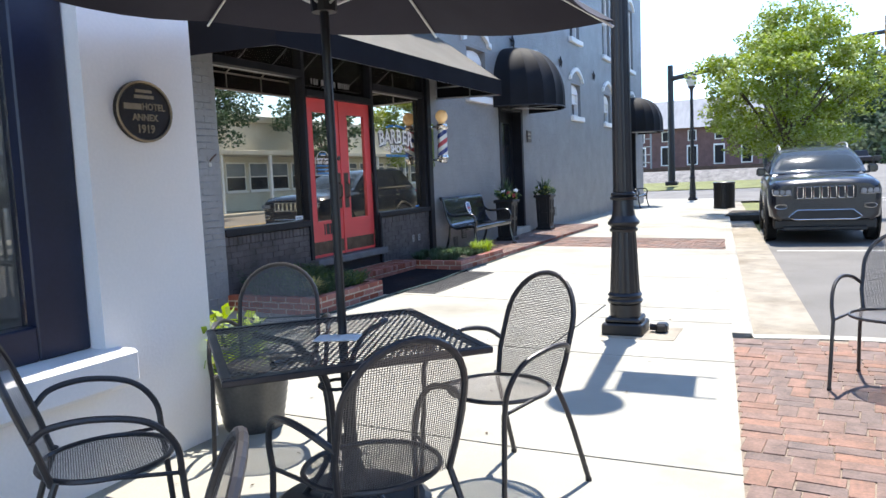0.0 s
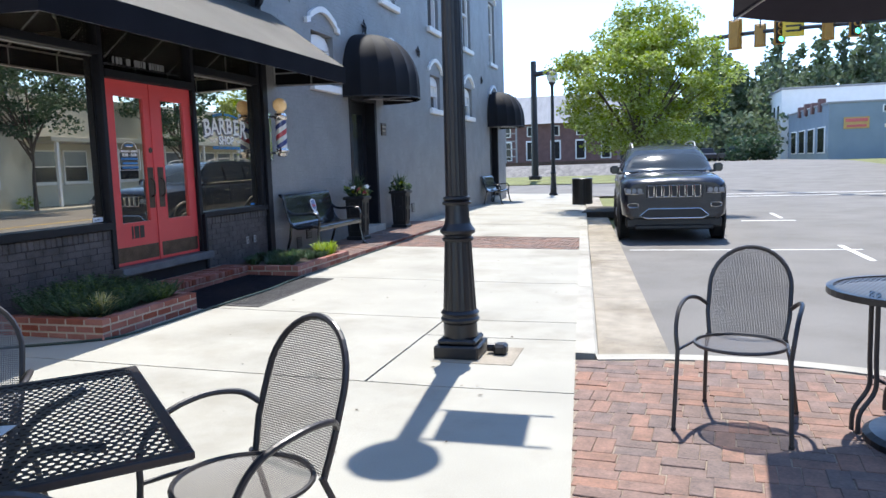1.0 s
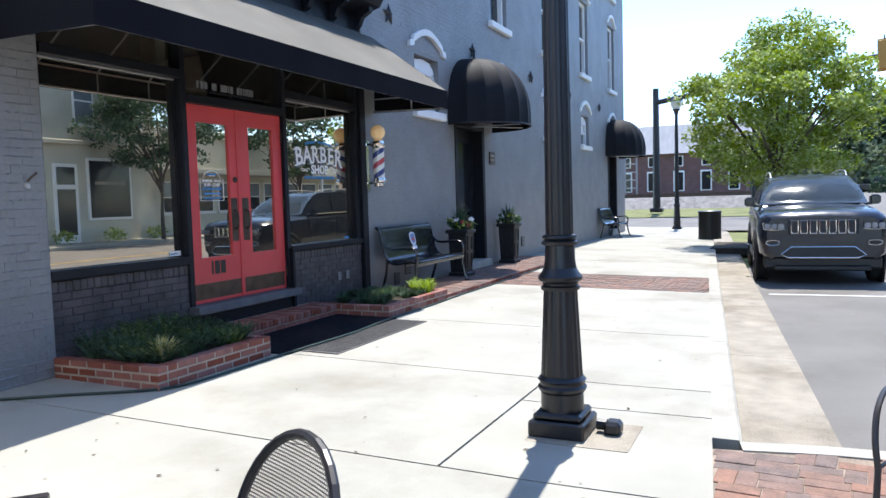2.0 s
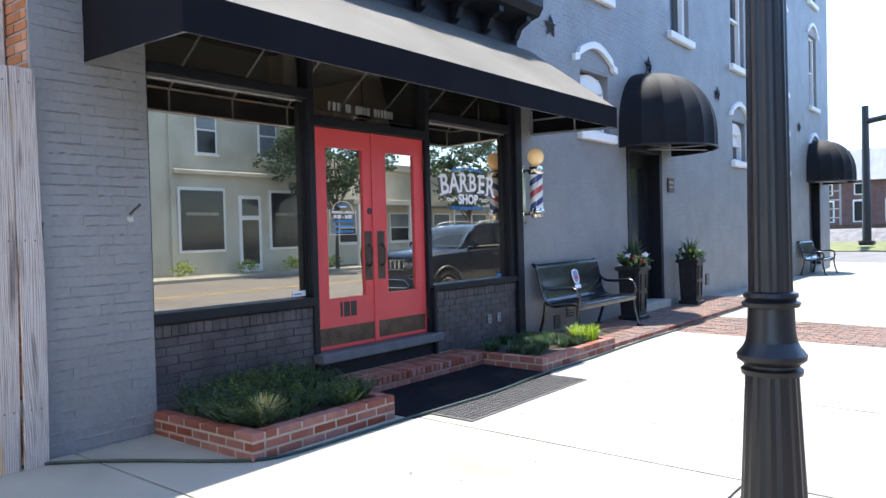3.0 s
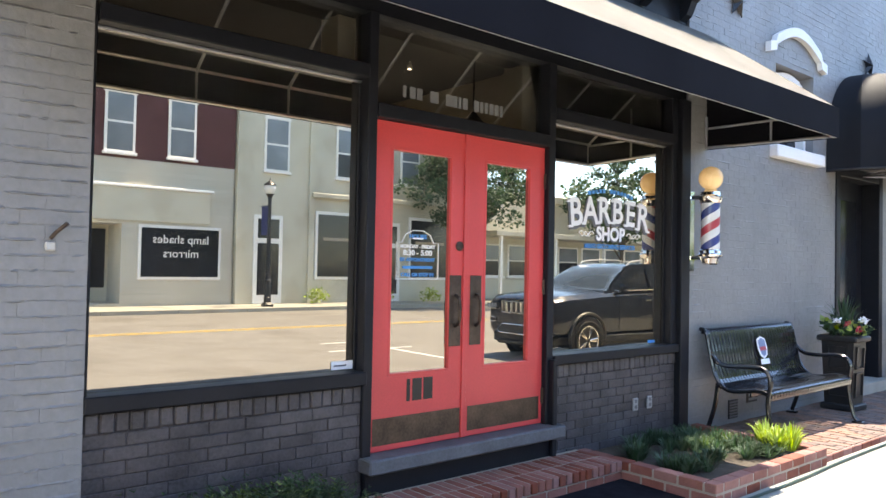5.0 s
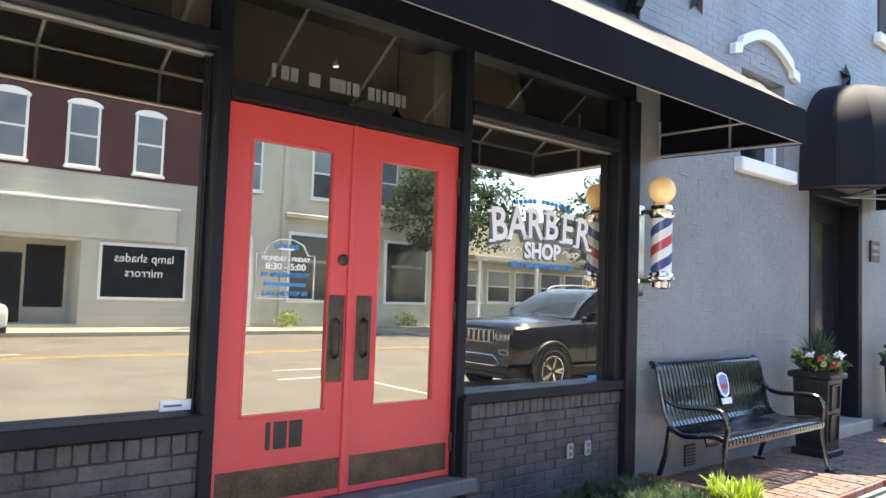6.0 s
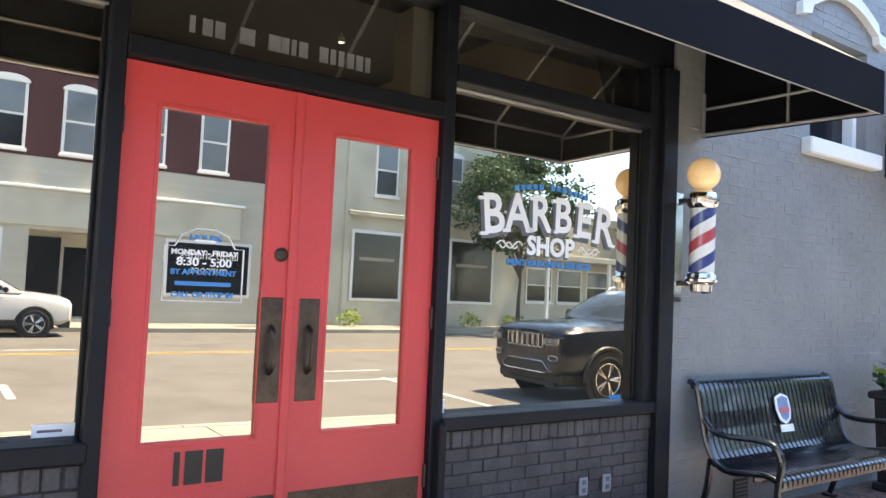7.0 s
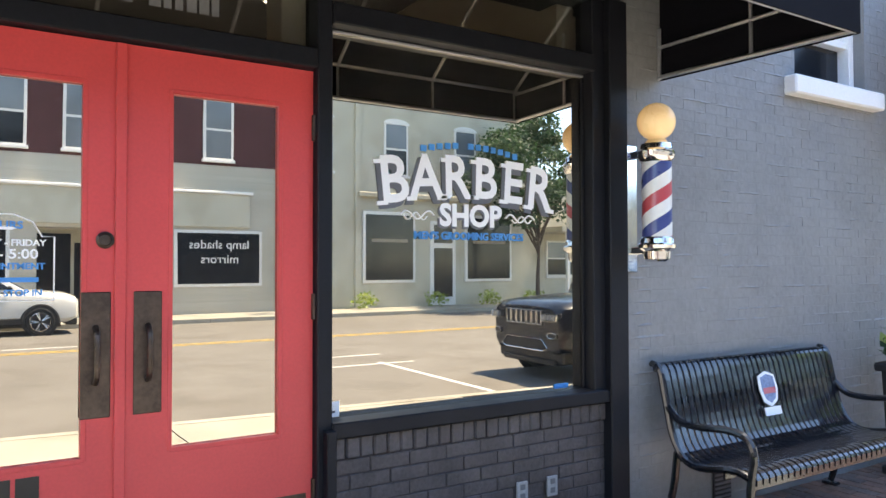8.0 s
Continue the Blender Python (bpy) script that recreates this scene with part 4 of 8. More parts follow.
# awning
def quads_mesh_lining():
    """Dark underside of the awning cloth."""
    bm = B()
    v = [bm.verts.new(p) for p in ((0.0, 0.01, AH - 0.022), (AX - 0.004, 0.01, FT - 0.022), (AX - 0.004, AL - 0.01, FT - 0.022), (0.0, AL - 0.01, AH - 0.022))]
    bm.faces.new(v)
    return bm


aw = thing("awning", (WALL, Y0 + 0.35, 2.70), "long black canvas awning with a pale beige top on metal tubes", "awning")
AL, AX, AH = 5.77, 1.165, 1.08
FT, FB = 0.212, -0.03        # front edge: top and foot of the valance
bm = B()
n = 24
top = []
for i in range(n + 1):
    y = AL * i / n
    sag = 0.012 * abs(math.sin(math.pi * i / 4.0))
    top.append([bm.verts.new((0.0, y, AH)), bm.verts.new((AX * 0.5, y, AH - (AH - FT) * 0.5 - sag)), bm.verts.new((AX, y, FT))])
for a, b in zip(top, top[1:]):
    for k in (0, 1):
        bm.faces.new((a[k], a[k + 1], b[k + 1], b[k]))
bmesh.ops.solidify(bm, geom=bm.faces[:], thickness=0.004)
# top cloth is much paler than the black valance, sides and lining
CANVASTOP = mat("pale beige canvas", (0.27, 0.248, 0.215), 0.8, vary=0.06, scale=1.2, grain=300, bump=0.2, depth=0.001)
part("top_canvas", bm, CANVASTOP, aw, "pale beige canvas top", 40)
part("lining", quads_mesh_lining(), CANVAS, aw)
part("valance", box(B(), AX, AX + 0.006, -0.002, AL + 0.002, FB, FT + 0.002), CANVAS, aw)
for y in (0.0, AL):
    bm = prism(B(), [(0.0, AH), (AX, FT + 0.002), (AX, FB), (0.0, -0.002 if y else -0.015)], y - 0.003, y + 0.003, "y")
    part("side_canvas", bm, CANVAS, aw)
for y in (0.03, AL - 0.02):
    part("tube", tube(B(), [(0.0, y, 0.015), (AX - 0.01, y, FB + 0.015)], 0.013, 8), SILVERTUBE, aw)
    part("tube", tube(B(), [(0.0, y, 0.19), (AX - 0.01, y, FT - 0.03)], 0.011, 8), SILVERTUBE, aw)
    part("tube", tube(B(), [(0.012, y, 0.0), (0.012, y, 0.30)], 0.012, 8), SILVERTUBE, aw)
    part("tube", tube(B(), [(0.62, y, -0.01), (0.62, y, 0.50)], 0.011, 8), SILVERTUBE, aw)
part("tube", tube(B(), [(AX - 0.015, 0, FB + 0.015), (AX - 0.015, AL, FB + 0.015)], 0.013, 8), SILVERTUBE, aw)
part("tube", tube(B(), [(AX - 0.015, 0, FT - 0.015), (AX - 0.015, AL, FT - 0.015)], 0.013, 8), SILVERTUBE, aw)
for i in range(9):
    y = 0.04 + (AL - 0.08) * i / 8
    part("rafter", tube(B(), [(0.0, y, AH - 0.03), (AX - 0.02, y, FT - 0.015)], 0.012, 8), SILVERTUBE, aw)
    part("strut", tube(B(), [(AX - 0.015, y, FB + 0.015), (AX - 0.015, y, FT - 0.015)], 0.009, 6), SILVERTUBE, aw)

# cornice over the awning
part("cornice", prism(B(), [(WALL, 4.02), (WALL + 0.30, 4.10), (WALL + 0.36, 4.20), (WALL + 0.36, 4.30), (WALL, 4.34)], Y0, Y1 + 0.05, "y"), DARKTRIM, shop, "black painted cornice")
for i in range(10):
    y = Y0 + 0.25 + i * 0.6
    part("bracket", prism(B(), [(WALL, 3.80), (WALL + 0.07, 3.84), (WALL + 0.12, 3.95), (WALL + 0.25, 4.02), (WALL + 0.25, 4.08), (WALL, 4.04)], y, y + 0.09, "y"), DARKTRIM, shop)

# ---- the tall painted brick building beyond ----
TALL1 = 29.6
TOP = 11.5
tall = thing("wall_tall", (0, 0, 0), "three-storey blue-grey painted brick building", "building", kind="structure")
BAYS = (12.97, 16.47, 19.98, 23.68, 27.45)
low_bays = (12.97, 19.98, 23.68)
holes = [(14.03, 15.47, 0.0, 2.86), (26.75, 28.15, 0.0, 2.86)]
holes += [(y - 0.45, y + 0.45, 2.90, 3.78) for y in low_bays]
holes += [(y - 0.48, y + 0.48, 4.98, 7.10) for y in BAYS]
holes += [(y - 0.48, y + 0.48, 8.10, 10.1) for y in BAYS]


def pierced(x0, x1, y0, y1, z0, z1, openings, material, parent, name="wall_core"):
    """A wall with openings that go through it, cut into upright strips."""
    bm = B()
    cuts = sorted({y0, y1, *[h[0] for h in openings], *[h[1] for h in openings]})
    for a, b in zip(cuts, cuts[1:]):
        z = z0
        for g0, g1 in sorted((h[2], h[3]) for h in openings if h[0] <= a + 1e-4 and h[1] >= b - 1e-4):
            if g0 > z + 1e-4:
                box(bm, x0, x1, a, b, z, g0)
            z = g1
        box(bm, x0, x1, a, b, z, z1)
    return part(name, bm, material, parent)


pierced(WALL - 0.32, WALL, Y1, TALL1, -0.1, TOP, holes, GREYJOINT, tall)
part("rear_wall", box(B(), WALL - 14, WALL - 13.7, Y0, TALL1, -0.1, TOP), GREYJOINT, tall)
part("end_wall", box(B(), WALL - 13.7, WALL - 0.32, TALL1 - 0.3, TALL1, -0.1, TOP), GREYJOINT, tall)
part("end_wall", box(B(), WALL - 13.7, WALL - 0.32, Y1 + 0.002, Y1 + 0.3, -0.1, TOP), GREYJOINT, tall)
part("roof", box(B(), WALL - 13.7, WALL - 0.32, Y1, TALL1, TOP - 0.3, TOP - 0.1), DARKTRIM, tall)
brick_field("brick", WALL, Y1 + 0.004, TALL1, 0.05, TOP, GREYBRICK, tall, "blue-grey painted brick face", holes, jitter=0.0007, proud=0.0016, side=0.0, soft=True, pick=(10.9, 12.75, 0.1, 2.3))
mortar_ridges(tall, WALL + 0.0012, Y1 + 0.02, 20.0, 0.05, 6.0, 0.32, 0.0075, 62, holes)


def sash_window(y, z0, z1, half, blind, i):
    w = thing("window_%d" % (i + 6), (WALL, y, z0), "tall white-framed sash window in painted brick" if not blind else "arched white panelled window in painted brick", "window", kind="structure")
    h = z1 - z0
    part("window_sill", box(B(), -0.12, 0.09, -half - 0.12, half + 0.12, -0.13, 0.0, 0.012), WHITETRIM, w)
    back = -0.18
    if blind:
        part("arched_head", prism(B(), [(-half, h - 0.26)] + [(-half * math.cos(math.pi * k / 12), h - 0.26 + 0.24 * math.sin(math.pi * k / 12)) for k in range(1, 12)] + [(half, h - 0.26)], back + 0.02, back + 0.10, "x"), WHITETRIM, w)
        for a, b in ((-half, -half + 0.06), (half - 0.06, half)):
            part("window_frame", box(B(), back, back + 0.10, a, b, 0, h - 0.2, 0.004), WHITETRIM, w)
        part("window_frame", box(B(), back, back + 0.08, -half, half, 0, 0.07, 0.004), WHITETRIM, w)
        part("window_frame", box(B(), back, back + 0.08, -half, half, h * 0.40, h * 0.40 + 0.05, 0.004), WHITETRIM, w)
        part("panel", box(B(), back + 0.01, back + 0.03, -half, half, h * 0.42, h - 0.02), WHITETRIM, w)
        part("pane", box(B(), back, back + 0.008, -half, half, 0.05, h * 0.42), FARGLASS, w)
        part("head_fill", box(B(), back - 0.01, back + 0.012, -half, half, h - 0.27, h), GREYJOINT, w)
    else:
        for a, b in ((-half, -half + 0.09), (half - 0.09, half)):
            part("window_frame", box(B(), back, back + 0.10, a, b, 0, h, 0.004), WHITETRIM, w)
        for a, b in ((0, 0.09), (h * 0.5 - 0.03, h * 0.5 + 0.03), (h - 0.09, h)):
            part("window_frame", box(B(), back, back + 0.09, -half + 0.09, half - 0.09, a, b, 0.004), WHITETRIM, w)
        part("pane", box(B(), back, back + 0.01, -half + 0.08, half - 0.08, 0.08, h * 0.5), FARGLASS, w)
        part("pane", box(B(), back + 0.03, back + 0.04, -half + 0.08, half - 0.08, h * 0.5, h - 0.08), FARGLASS, w)


def brow(y, z, half):
    """Raised white label moulding over an opening."""
    b = thing("window_hood", (WALL, y, z), "white painted curved brick hood over a window", "window hood", "window hoods")
    pts = [(-half - 0.06, -0.20), (-half + 0.07, -0.17)] + [(-half * 0.85 + 1.7 * half * k / 12, -0.10 + 0.17 * math.sin(math.pi * k / 12)) for k in range(0, 13)] + [(half - 0.07, -0.17), (half + 0.06, -0.20)]
    lowp = [(u, v - 0.10) for u, v in pts]
    part("hood", prism(B(), lowp + list(reversed(pts)), 0.0, 0.06, "x"), WHITETRIM, b)


k = 0
for y in low_bays:
    sash_window(y, 2.90, 3.78, 0.45, True, k)
    k += 1
for y in BAYS:
    sash_window(y, 4.98, 7.10, 0.48, False, k)
    sash_window(y, 8.10, 10.1, 0.48, False, k + 1)
    k += 2
    brow(y, 4.15, 0.62)
    brow(y, 7.42, 0.62)
for y in (11.68, 14.95, 18.5, 21.9, 25.5):
    s = thing("wall_star", (WALL, y, 4.2), "black cast-iron star anchor on painted brick", "wall star", "wall stars")
    bm = B()
    tip = bm.verts.new((0.075, 0, 0))
    ring = [bm.verts.new((0.015, (0.17 if i % 2 == 0 else 0.068) * math.sin(i * math.pi / 5), (0.17 if i % 2 == 0 else 0.068) * math.cos(i * math.pi / 5))) for i in range(10)]
    for i in range(10):
        bm.faces.new((tip, ring[i], ring[(i + 1) % 10]))
    bm.faces.new(ring)
    part("star", bm, BLACKMETAL, s)
    part("bolt", lathe(B(), [(0, 0), (0.03, 0), (0.03, 0.02), (0, 0.025)], seg=10, m=pose(-0.004, 0, 0, 0, 90, 0)), BLACKMETAL, s)


def dome(y, z):
    d = thing("dome_awning", (WALL, y, z), "rounded black canvas dome awning over a doorway", "awning", "dome awnings")
    R, H, P = 1.08, 1.28, 1.12
    ribs = 10
    for i in range(ribs):
        bm = B()
        rows_ = []
        for sub in range(5):
            a = math.pi * (i + sub / 4) / ribs
            puff = 1.0 - 0.030 * math.sin(math.pi * sub / 4)
            col = []
            for j in range(11):
                e = (math.pi / 2) * (j / 10) ** 0.92
                rr = math.cos(e) ** 0.75 * puff if j < 10 else 0.0
                col.append(bm.verts.new((0.012 + P * rr * math.sin(a), -R * rr * math.cos(a), 0.26 + (H - 0.26) * math.sin(e))))
            low = bm.verts.new((0.012 + P * puff * math.sin(a), -R * puff * math.cos(a), 0.0))
            rows_.append([low] + col)
        for c0, c1 in zip(rows_, rows_[1:]):
            for j in range(len(c0) - 1):
                bm.faces.new((c0[j], c0[j + 1], c1[j + 1], c1[j]))
        bmesh.ops.remove_doubles(bm, verts=bm.verts[:], dist=0.0005)
        part("canvas_gore", bm, DOMECANVAS, d, "", 50)
    hoop = [(0.012 + P * math.sin(math.pi * t / 24), -R * math.cos(math.pi * t / 24), 0.02) for t in range(25)]
    part("hoop", tube(B(), hoop, 0.014, 6), BLACKMETAL, d)
    for t in (6, 12, 18):
        part("stay", tube(B(), [(0.0, 0, 0.05), (hoop[t][0] - 0.02, hoop[t][1], 0.03)], 0.01, 6), SILVERTUBE, d)


DOMECANVAS = mat("dusty black canvas", (0.009, 0.009, 0.011), 0.7, vary=0.15, scale=1.5, grain=200, bump=0.2, depth=0.001, spec=0.2)
dome(14.83, 2.74)
dome(27.45, 2.70)
for i, y in enumerate((14.75, 27.45)):
    d = thing("door_%d" % (i + 2), (WALL - 0.2, y, 0.1), "dark recessed side door under a dome awning", "door", kind="structure")
    part("door_frame", box(B(), -0.02, 0.215, -0.72, -0.60, 0, 2.76, 0.006), DARKTRIM, d)
    part("door_frame", box(B(), -0.02, 0.215, 0.60, 0.72, 0, 2.76, 0.006), DARKTRIM, d)
    part("door_frame", box(B(), -0.02, 0.215, -0.60, 0.60, 2.64, 2.76, 0.006), DARKTRIM, d)
    part("door_leaf", box(B(), -0.05, 0.0, -0.60, 0.60, 0.16, 2.64), DARKTRIM, d)
    part("pane", box(B(), 0.0, 0.006, -0.42, 0.42, 1.0, 2.4), FARGLASS, d)
    part("step", box(B(), 0.0, 0.34, -0.70, 0.70, -0.05, 0.15, 0.01), KERBSTONE, d)
pq = thing("wall_plaque", (WALL, 15.85, 2.10), "small dark plaque beside the side door", "plaque")
part("plate", box(B(), 0.006, 0.03, -0.14, 0.14, 0, 0.26, 0.006), BRONZE, pq)
part("print_bar", box(B(), 0.03, 0.033, -0.10, 0.10, 0.16, 0.20), MORTAR, pq)
part("print_bar", box(B(), 0.03, 0.033, -0.10, 0.10, 0.08, 0.11), MORTAR, pq)
for y, z in ((17.7, 0.33), (12.05, 0.28)):
    v = thing("wall_vent", (WALL, y, z), "small iron air vent low in the painted wall", "vent")
    part("frame", box(B(), 0.004, 0.02, -0.10, 0.10, 0, 0.22, 0.004), BLACKMETAL, v)
    for i in range(5):
        part("slat", box(B(), 0.02, 0.028, -0.08, 0.08, 0.025 + i * 0.038, 0.045 + i * 0.038), GREYJOINT, v)

# ---- planters, step, mats, hose, fence ----
def brick_ring(parent, lay, material=CLAYBRICK):
    """Bricks from (x, y, z, turn, length) rows that share one mesh a length."""
    meshes = {}
    for x, y, z, turn, length, width, height in lay:
        key = (round(length, 3), round(width, 3), round(height, 3))
        if key not in meshes:
            me = bpy.data.meshes.new("brick")
            bm = box(B(), -length / 2, length / 2, -width / 2, width / 2, 0, height, 0.005)
            bm.to_mesh(me)
            bm.free()
            me.materials.append(material)
            meshes[key] = me
        piece("brick", meshes[key], parent, pose(x, y, z, 0, 0, turn))


def wall_run(x0, y0, x1, y1, z0, courses, course, width=0.095, gap=0.012, length=0.20, first=0):
    out = []
    run_len = math.hypot(x1 - x0, y1 - y0)
    ux, uy = (x1 - x0) / run_len, (y1 - y0) / run_len
    turn = math.degrees(math.atan2(uy, ux))
    n = max(1, round(run_len / length))
    step_len = run_len / n
    for c in range(courses):
        off = (c + first) % 2
        marks = [i * step_len for i in range(n + 1)] if not off else [0] + [(i + 0.5) * step_len for i in range(n)] + [run_len]
        for a, b in zip(marks, marks[1:]):
            s = (a + b) / 2
            out.append((x0 + ux * s, y0 + uy * s, z0 + c * course, turn, b - a - gap, width, course - gap))
    return out


def planter(name_at, x_in, x_out, y0, y1, z0, top, courses, label):
    p = thing("planter_box", (0, 0, 0), label, "planter", "brick planters")
    c = (top - z0) / courses
    w = 0.095
    lay = wall_run(x_in, y0 + w / 2, x_out + 0.006, y0 + w / 2, z0, courses, c)
    lay += wall_run(x_out - w / 2, y0 + w + 0.006, x_out - w / 2, y1, z0, courses, c, first=1)
    lay += wall_run(x_in, y1 - w / 2, x_out - w - 0.006, y1 - w / 2, z0, courses, c)
    brick_ring(p, lay)
    bm = B()
    for a, b, d, e in ((x_in, x_out - 0.003, y0 + 0.003, y0 + w - 0.006), (x_out - w + 0.006, x_out - 0.003, y0 + w - 0.006, y1 - 0.006), (x_in, x_out - w + 0.006, y1 - w + 0.006, y1 - 0.006)):
        box(bm, a, b, d, e, z0 - 0.04, top - 0.020)
    part("mortar", bm, MORTAR, p)
    part("soil", box(B(), x_in, x_out - w + 0.01, y0 + w - 0.01, y1 - w + 0.01, z0 - 0.04, top - 0.05), EARTH, p, "dark planting soil")
    return p


planter(None, WALL, -4.185, 5.815, 7.16, 0.055, 0.248, 3, "low red brick planter with evergreen ground cover")
planter(None, WALL, -4.17, 9.36, 11.04, 0.055, 0.205, 2, "low red brick planter beside the shop step")

step = thing("brick_step", (0, 0, 0), "two-course red brick step before the shop door", "step")
lay = wall_run(-4.946, 7.165, -4.946, 9.355, 0.055, 1, 0.073, 0.095)
for i in range(32):
    for x in (-4.985, -5.187):
        lay.append((x, 7.165 + (i + 0.5) * 2.19 / 32, 0.128, 0, 0.19, 2.19 / 32 - 0.012, 0.070))
brick_ring(step, lay)
part("mortar", box(B(), WALL, -4.905, 7.17, 9.35, 0.02, 0.1945), MORTAR, step)

platform = thing("brick_platform", (0, 0, 0), "raised red brick apron along the painted wall", "pavement", kind="structure")
part("mortar", box(B(), WALL, -4.215, 11.045, 17.6, 0.0, 0.112), MORTAR, platform)


def herringless(x0, x1, y0, y1, z, material, parent, label, along="y", lift=0.0, seed=3, flat=None):
    """Running-bond paving bricks in one mesh."""
    rng = random.Random(seed)
    verts, faces = [], []
    L, Wd, g = 0.203, 0.102, 0.007
    r = 0
    u = y0
    while u < y1 - 0.02:
        v = x0 - (L / 2 if r % 2 else 0)
        while v < x1 - 0.02:
            a, b = max(x0, v), min(x1, v + L - g)
            c, d = u, min(y1, u + Wd - g)
            v += L
            if b - a < 0.03 or d - c < 0.02:
                continue
            h = rng.uniform(-0.003, 0.003)
            i = len(verts)
            zz = [(flat(x_, y_) if flat else 0) + z + h + rng.uniform(-0.0012, 0.0012) for x_, y_ in ((a, c), (b, c), (b, d), (a, d))]
            e = 0.004
            verts += [(a, c, zz[0] - 0.012), (b, c, zz[1] - 0.012), (b, d, zz[2] - 0.012), (a, d, zz[3] - 0.012), (a + e, c + e, zz[0]), (b - e, c + e, zz[1]), (b - e, d - e, zz[2]), (a + e, d - e, zz[3])]
            faces += [(i + 4, i + 5, i + 6, i + 7), (i, i + 1, i + 5, i + 4), (i + 1, i + 2, i + 6, i + 5), (i + 2, i + 3, i + 7, i + 6), (i + 3, i, i + 4, i + 7)]
        u += Wd
        r += 1
    ob = quads("brick", verts, faces, material, parent, label)
    ob["kind"] = "stuff"
    return ob


herringless(WALL + 0.01, -4.22, 11.05, 17.6, 0.120, PAVERBRICK, platform, "red brick apron paving")
brick_ring(platform, wall_run(-4.255, 11.045, -4.255, 17.6, 0.05, 1, 0.071, 0.094))

band = thing("brick_band", (0, 0, 0), "strip of red paving bricks across the pavement", "pavement", kind="structure")
herringless(-4.21, -0.95, 12.87, 14.73, 0.0, PAVERBRICK, band, "red paving bricks", flat=lambda x, y: gz(x), seed=8)
quads("bed", [(-4.21, 12.85, gz(-4.21) - 0.010), (-1.1, 12.85, -0.010), (kx(12.85), 12.85, -0.010), (kx(14.75), 14.75, -0.010), (-1.1, 14.75, -0.010), (-4.21, 14.75, gz(-4.21) - 0.010)], [(0, 1, 4, 5), (1, 2, 3, 4)], SANDJOINT, band)

# foliage
LEAFMID = leafy("mid green blade", (0.13, 0.20, 0.05), 0.5, vary=0.25, scale=3, grain=14, bump=0.0, island=0.3)


def blade_mesh(bm, base, tip, width, side, bend=0.0):
    base, tip = Vector(base), Vector(tip)
    s = Vector(side).normalized() * width
    mid = (base + tip) / 2 + Vector((0, 0, bend))
    v = [bm.verts.new(base - s * 0.6), bm.verts.new(base + s * 0.6), bm.verts.new(mid + s), bm.verts.new(mid - s), bm.verts.new(tip)]
    bm.faces.new((v[0], v[1], v[2], v[3]))
    bm.faces.new((v[3], v[2], v[4]))


def tuft(at, n, height, spread, width, material, rng, parent, name="grass_clump"):
    bm = B()
    for _ in range(n):
        a, q = rng.uniform(0, math.tau), rng.uniform(0.1, 1)
        h = height * rng.uniform(0.55, 1.0) * (1 - 0.35 * q)
        base = (at[0] + 0.04 * math.cos(a) * q, at[1] + 0.04 * math.sin(a) * q, at[2])
        tip = (at[0] + spread * q * math.cos(a), at[1] + spread * q * math.sin(a), at[2] + h)
        blade_mesh(bm, base, tip, width, (-math.sin(a), math.cos(a), 0), h * 0.35 * q)
    return part(name, bm, material, parent)


def leaf_cloud(bm, centre, radii, n, size, rng, floor=None, flatness=1.0):
    for _ in range(n):
        while True:
            p = Vector((rng.uniform(-1, 1), rng.uniform(-1, 1), rng.uniform(-1, 1)))
            if 0.25 < p.length < 1:
                break
        p = Vector((centre[0] + p.x * radii[0], centre[1] + p.y * radii[1], centre[2] + p.z * radii[2]))
        if floor is not None and p.z < floor:
            p.z = floor + rng.uniform(0, 0.05)
        d = Vector((rng.uniform(-1, 1), rng.uniform(-1, 1), rng.uniform(-0.6, 0.9) * flatness)).normalized()
        s = d.orthogonal().normalized()
        s.rotate(Matrix.Rotation(rng.uniform(0, math.tau), 3, d))
        L, w = size * rng.uniform(0.7, 1.3), size * rng.uniform(0.28, 0.42)
        v = [bm.verts.new(p), bm.verts.new(p + d * L * 0.5 + s * w), bm.verts.new(p + d * L), bm.verts.new(p + d * L * 0.5 - s * w)]
        bm.faces.new(v)


rng = random.Random(11)
cover = tagged(new("ground_cover"), "low dark evergreen shrubs filling the brick planter", "shrub", "", "")
for k in range(100):
    bm = B()
    x, y = rng.uniform(-5.24, -4.34), rng.uniform(5.94, 7.06)
    h = 0.10 + 0.09 * max(0.0, (-4.45 - x)) + rng.uniform(0, 0.05)
    for _ in range(26):
        a = rng.uniform(0, math.tau)
        q = rng.uniform(0.2, 1)
        tipv = Vector((x + 0.21 * q * math.cos(a), y + 0.21 * q * math.sin(a), 0.20 + h * rng.uniform(0.6, 1.25)))
        basev = Vector((x, y, 0.19))
        for t in range(7):
            c = basev.lerp(tipv, 0.3 + 0.7 * t / 6)
            for sgn in (-1, 1):
                d = Vector((-math.sin(a) * sgn + math.cos(a) * 0.7, math.cos(a) * sgn + math.sin(a) * 0.7, 0.7 + rng.uniform(-0.3, 0.3))).normalized() * rng.uniform(0.022, 0.04)
                s = d.orthogonal().normalized() * 0.006
                v = [bm.verts.new(c - s), bm.verts.new(c + s), bm.verts.new(c + d)]
                bm.faces.new(v)
    part("shrub", bm, LEAFMID if k % 5 == 0 else LEAFDARK, cover)
gr = thing("grass_tuft", (-4.42, 6.09, 0.19), "pale variegated grass clump in the brick planter", "grass")
tuft((0, 0, 0), 190, 0.27, 0.25, 0.0058, LEAFPALE, rng, gr)
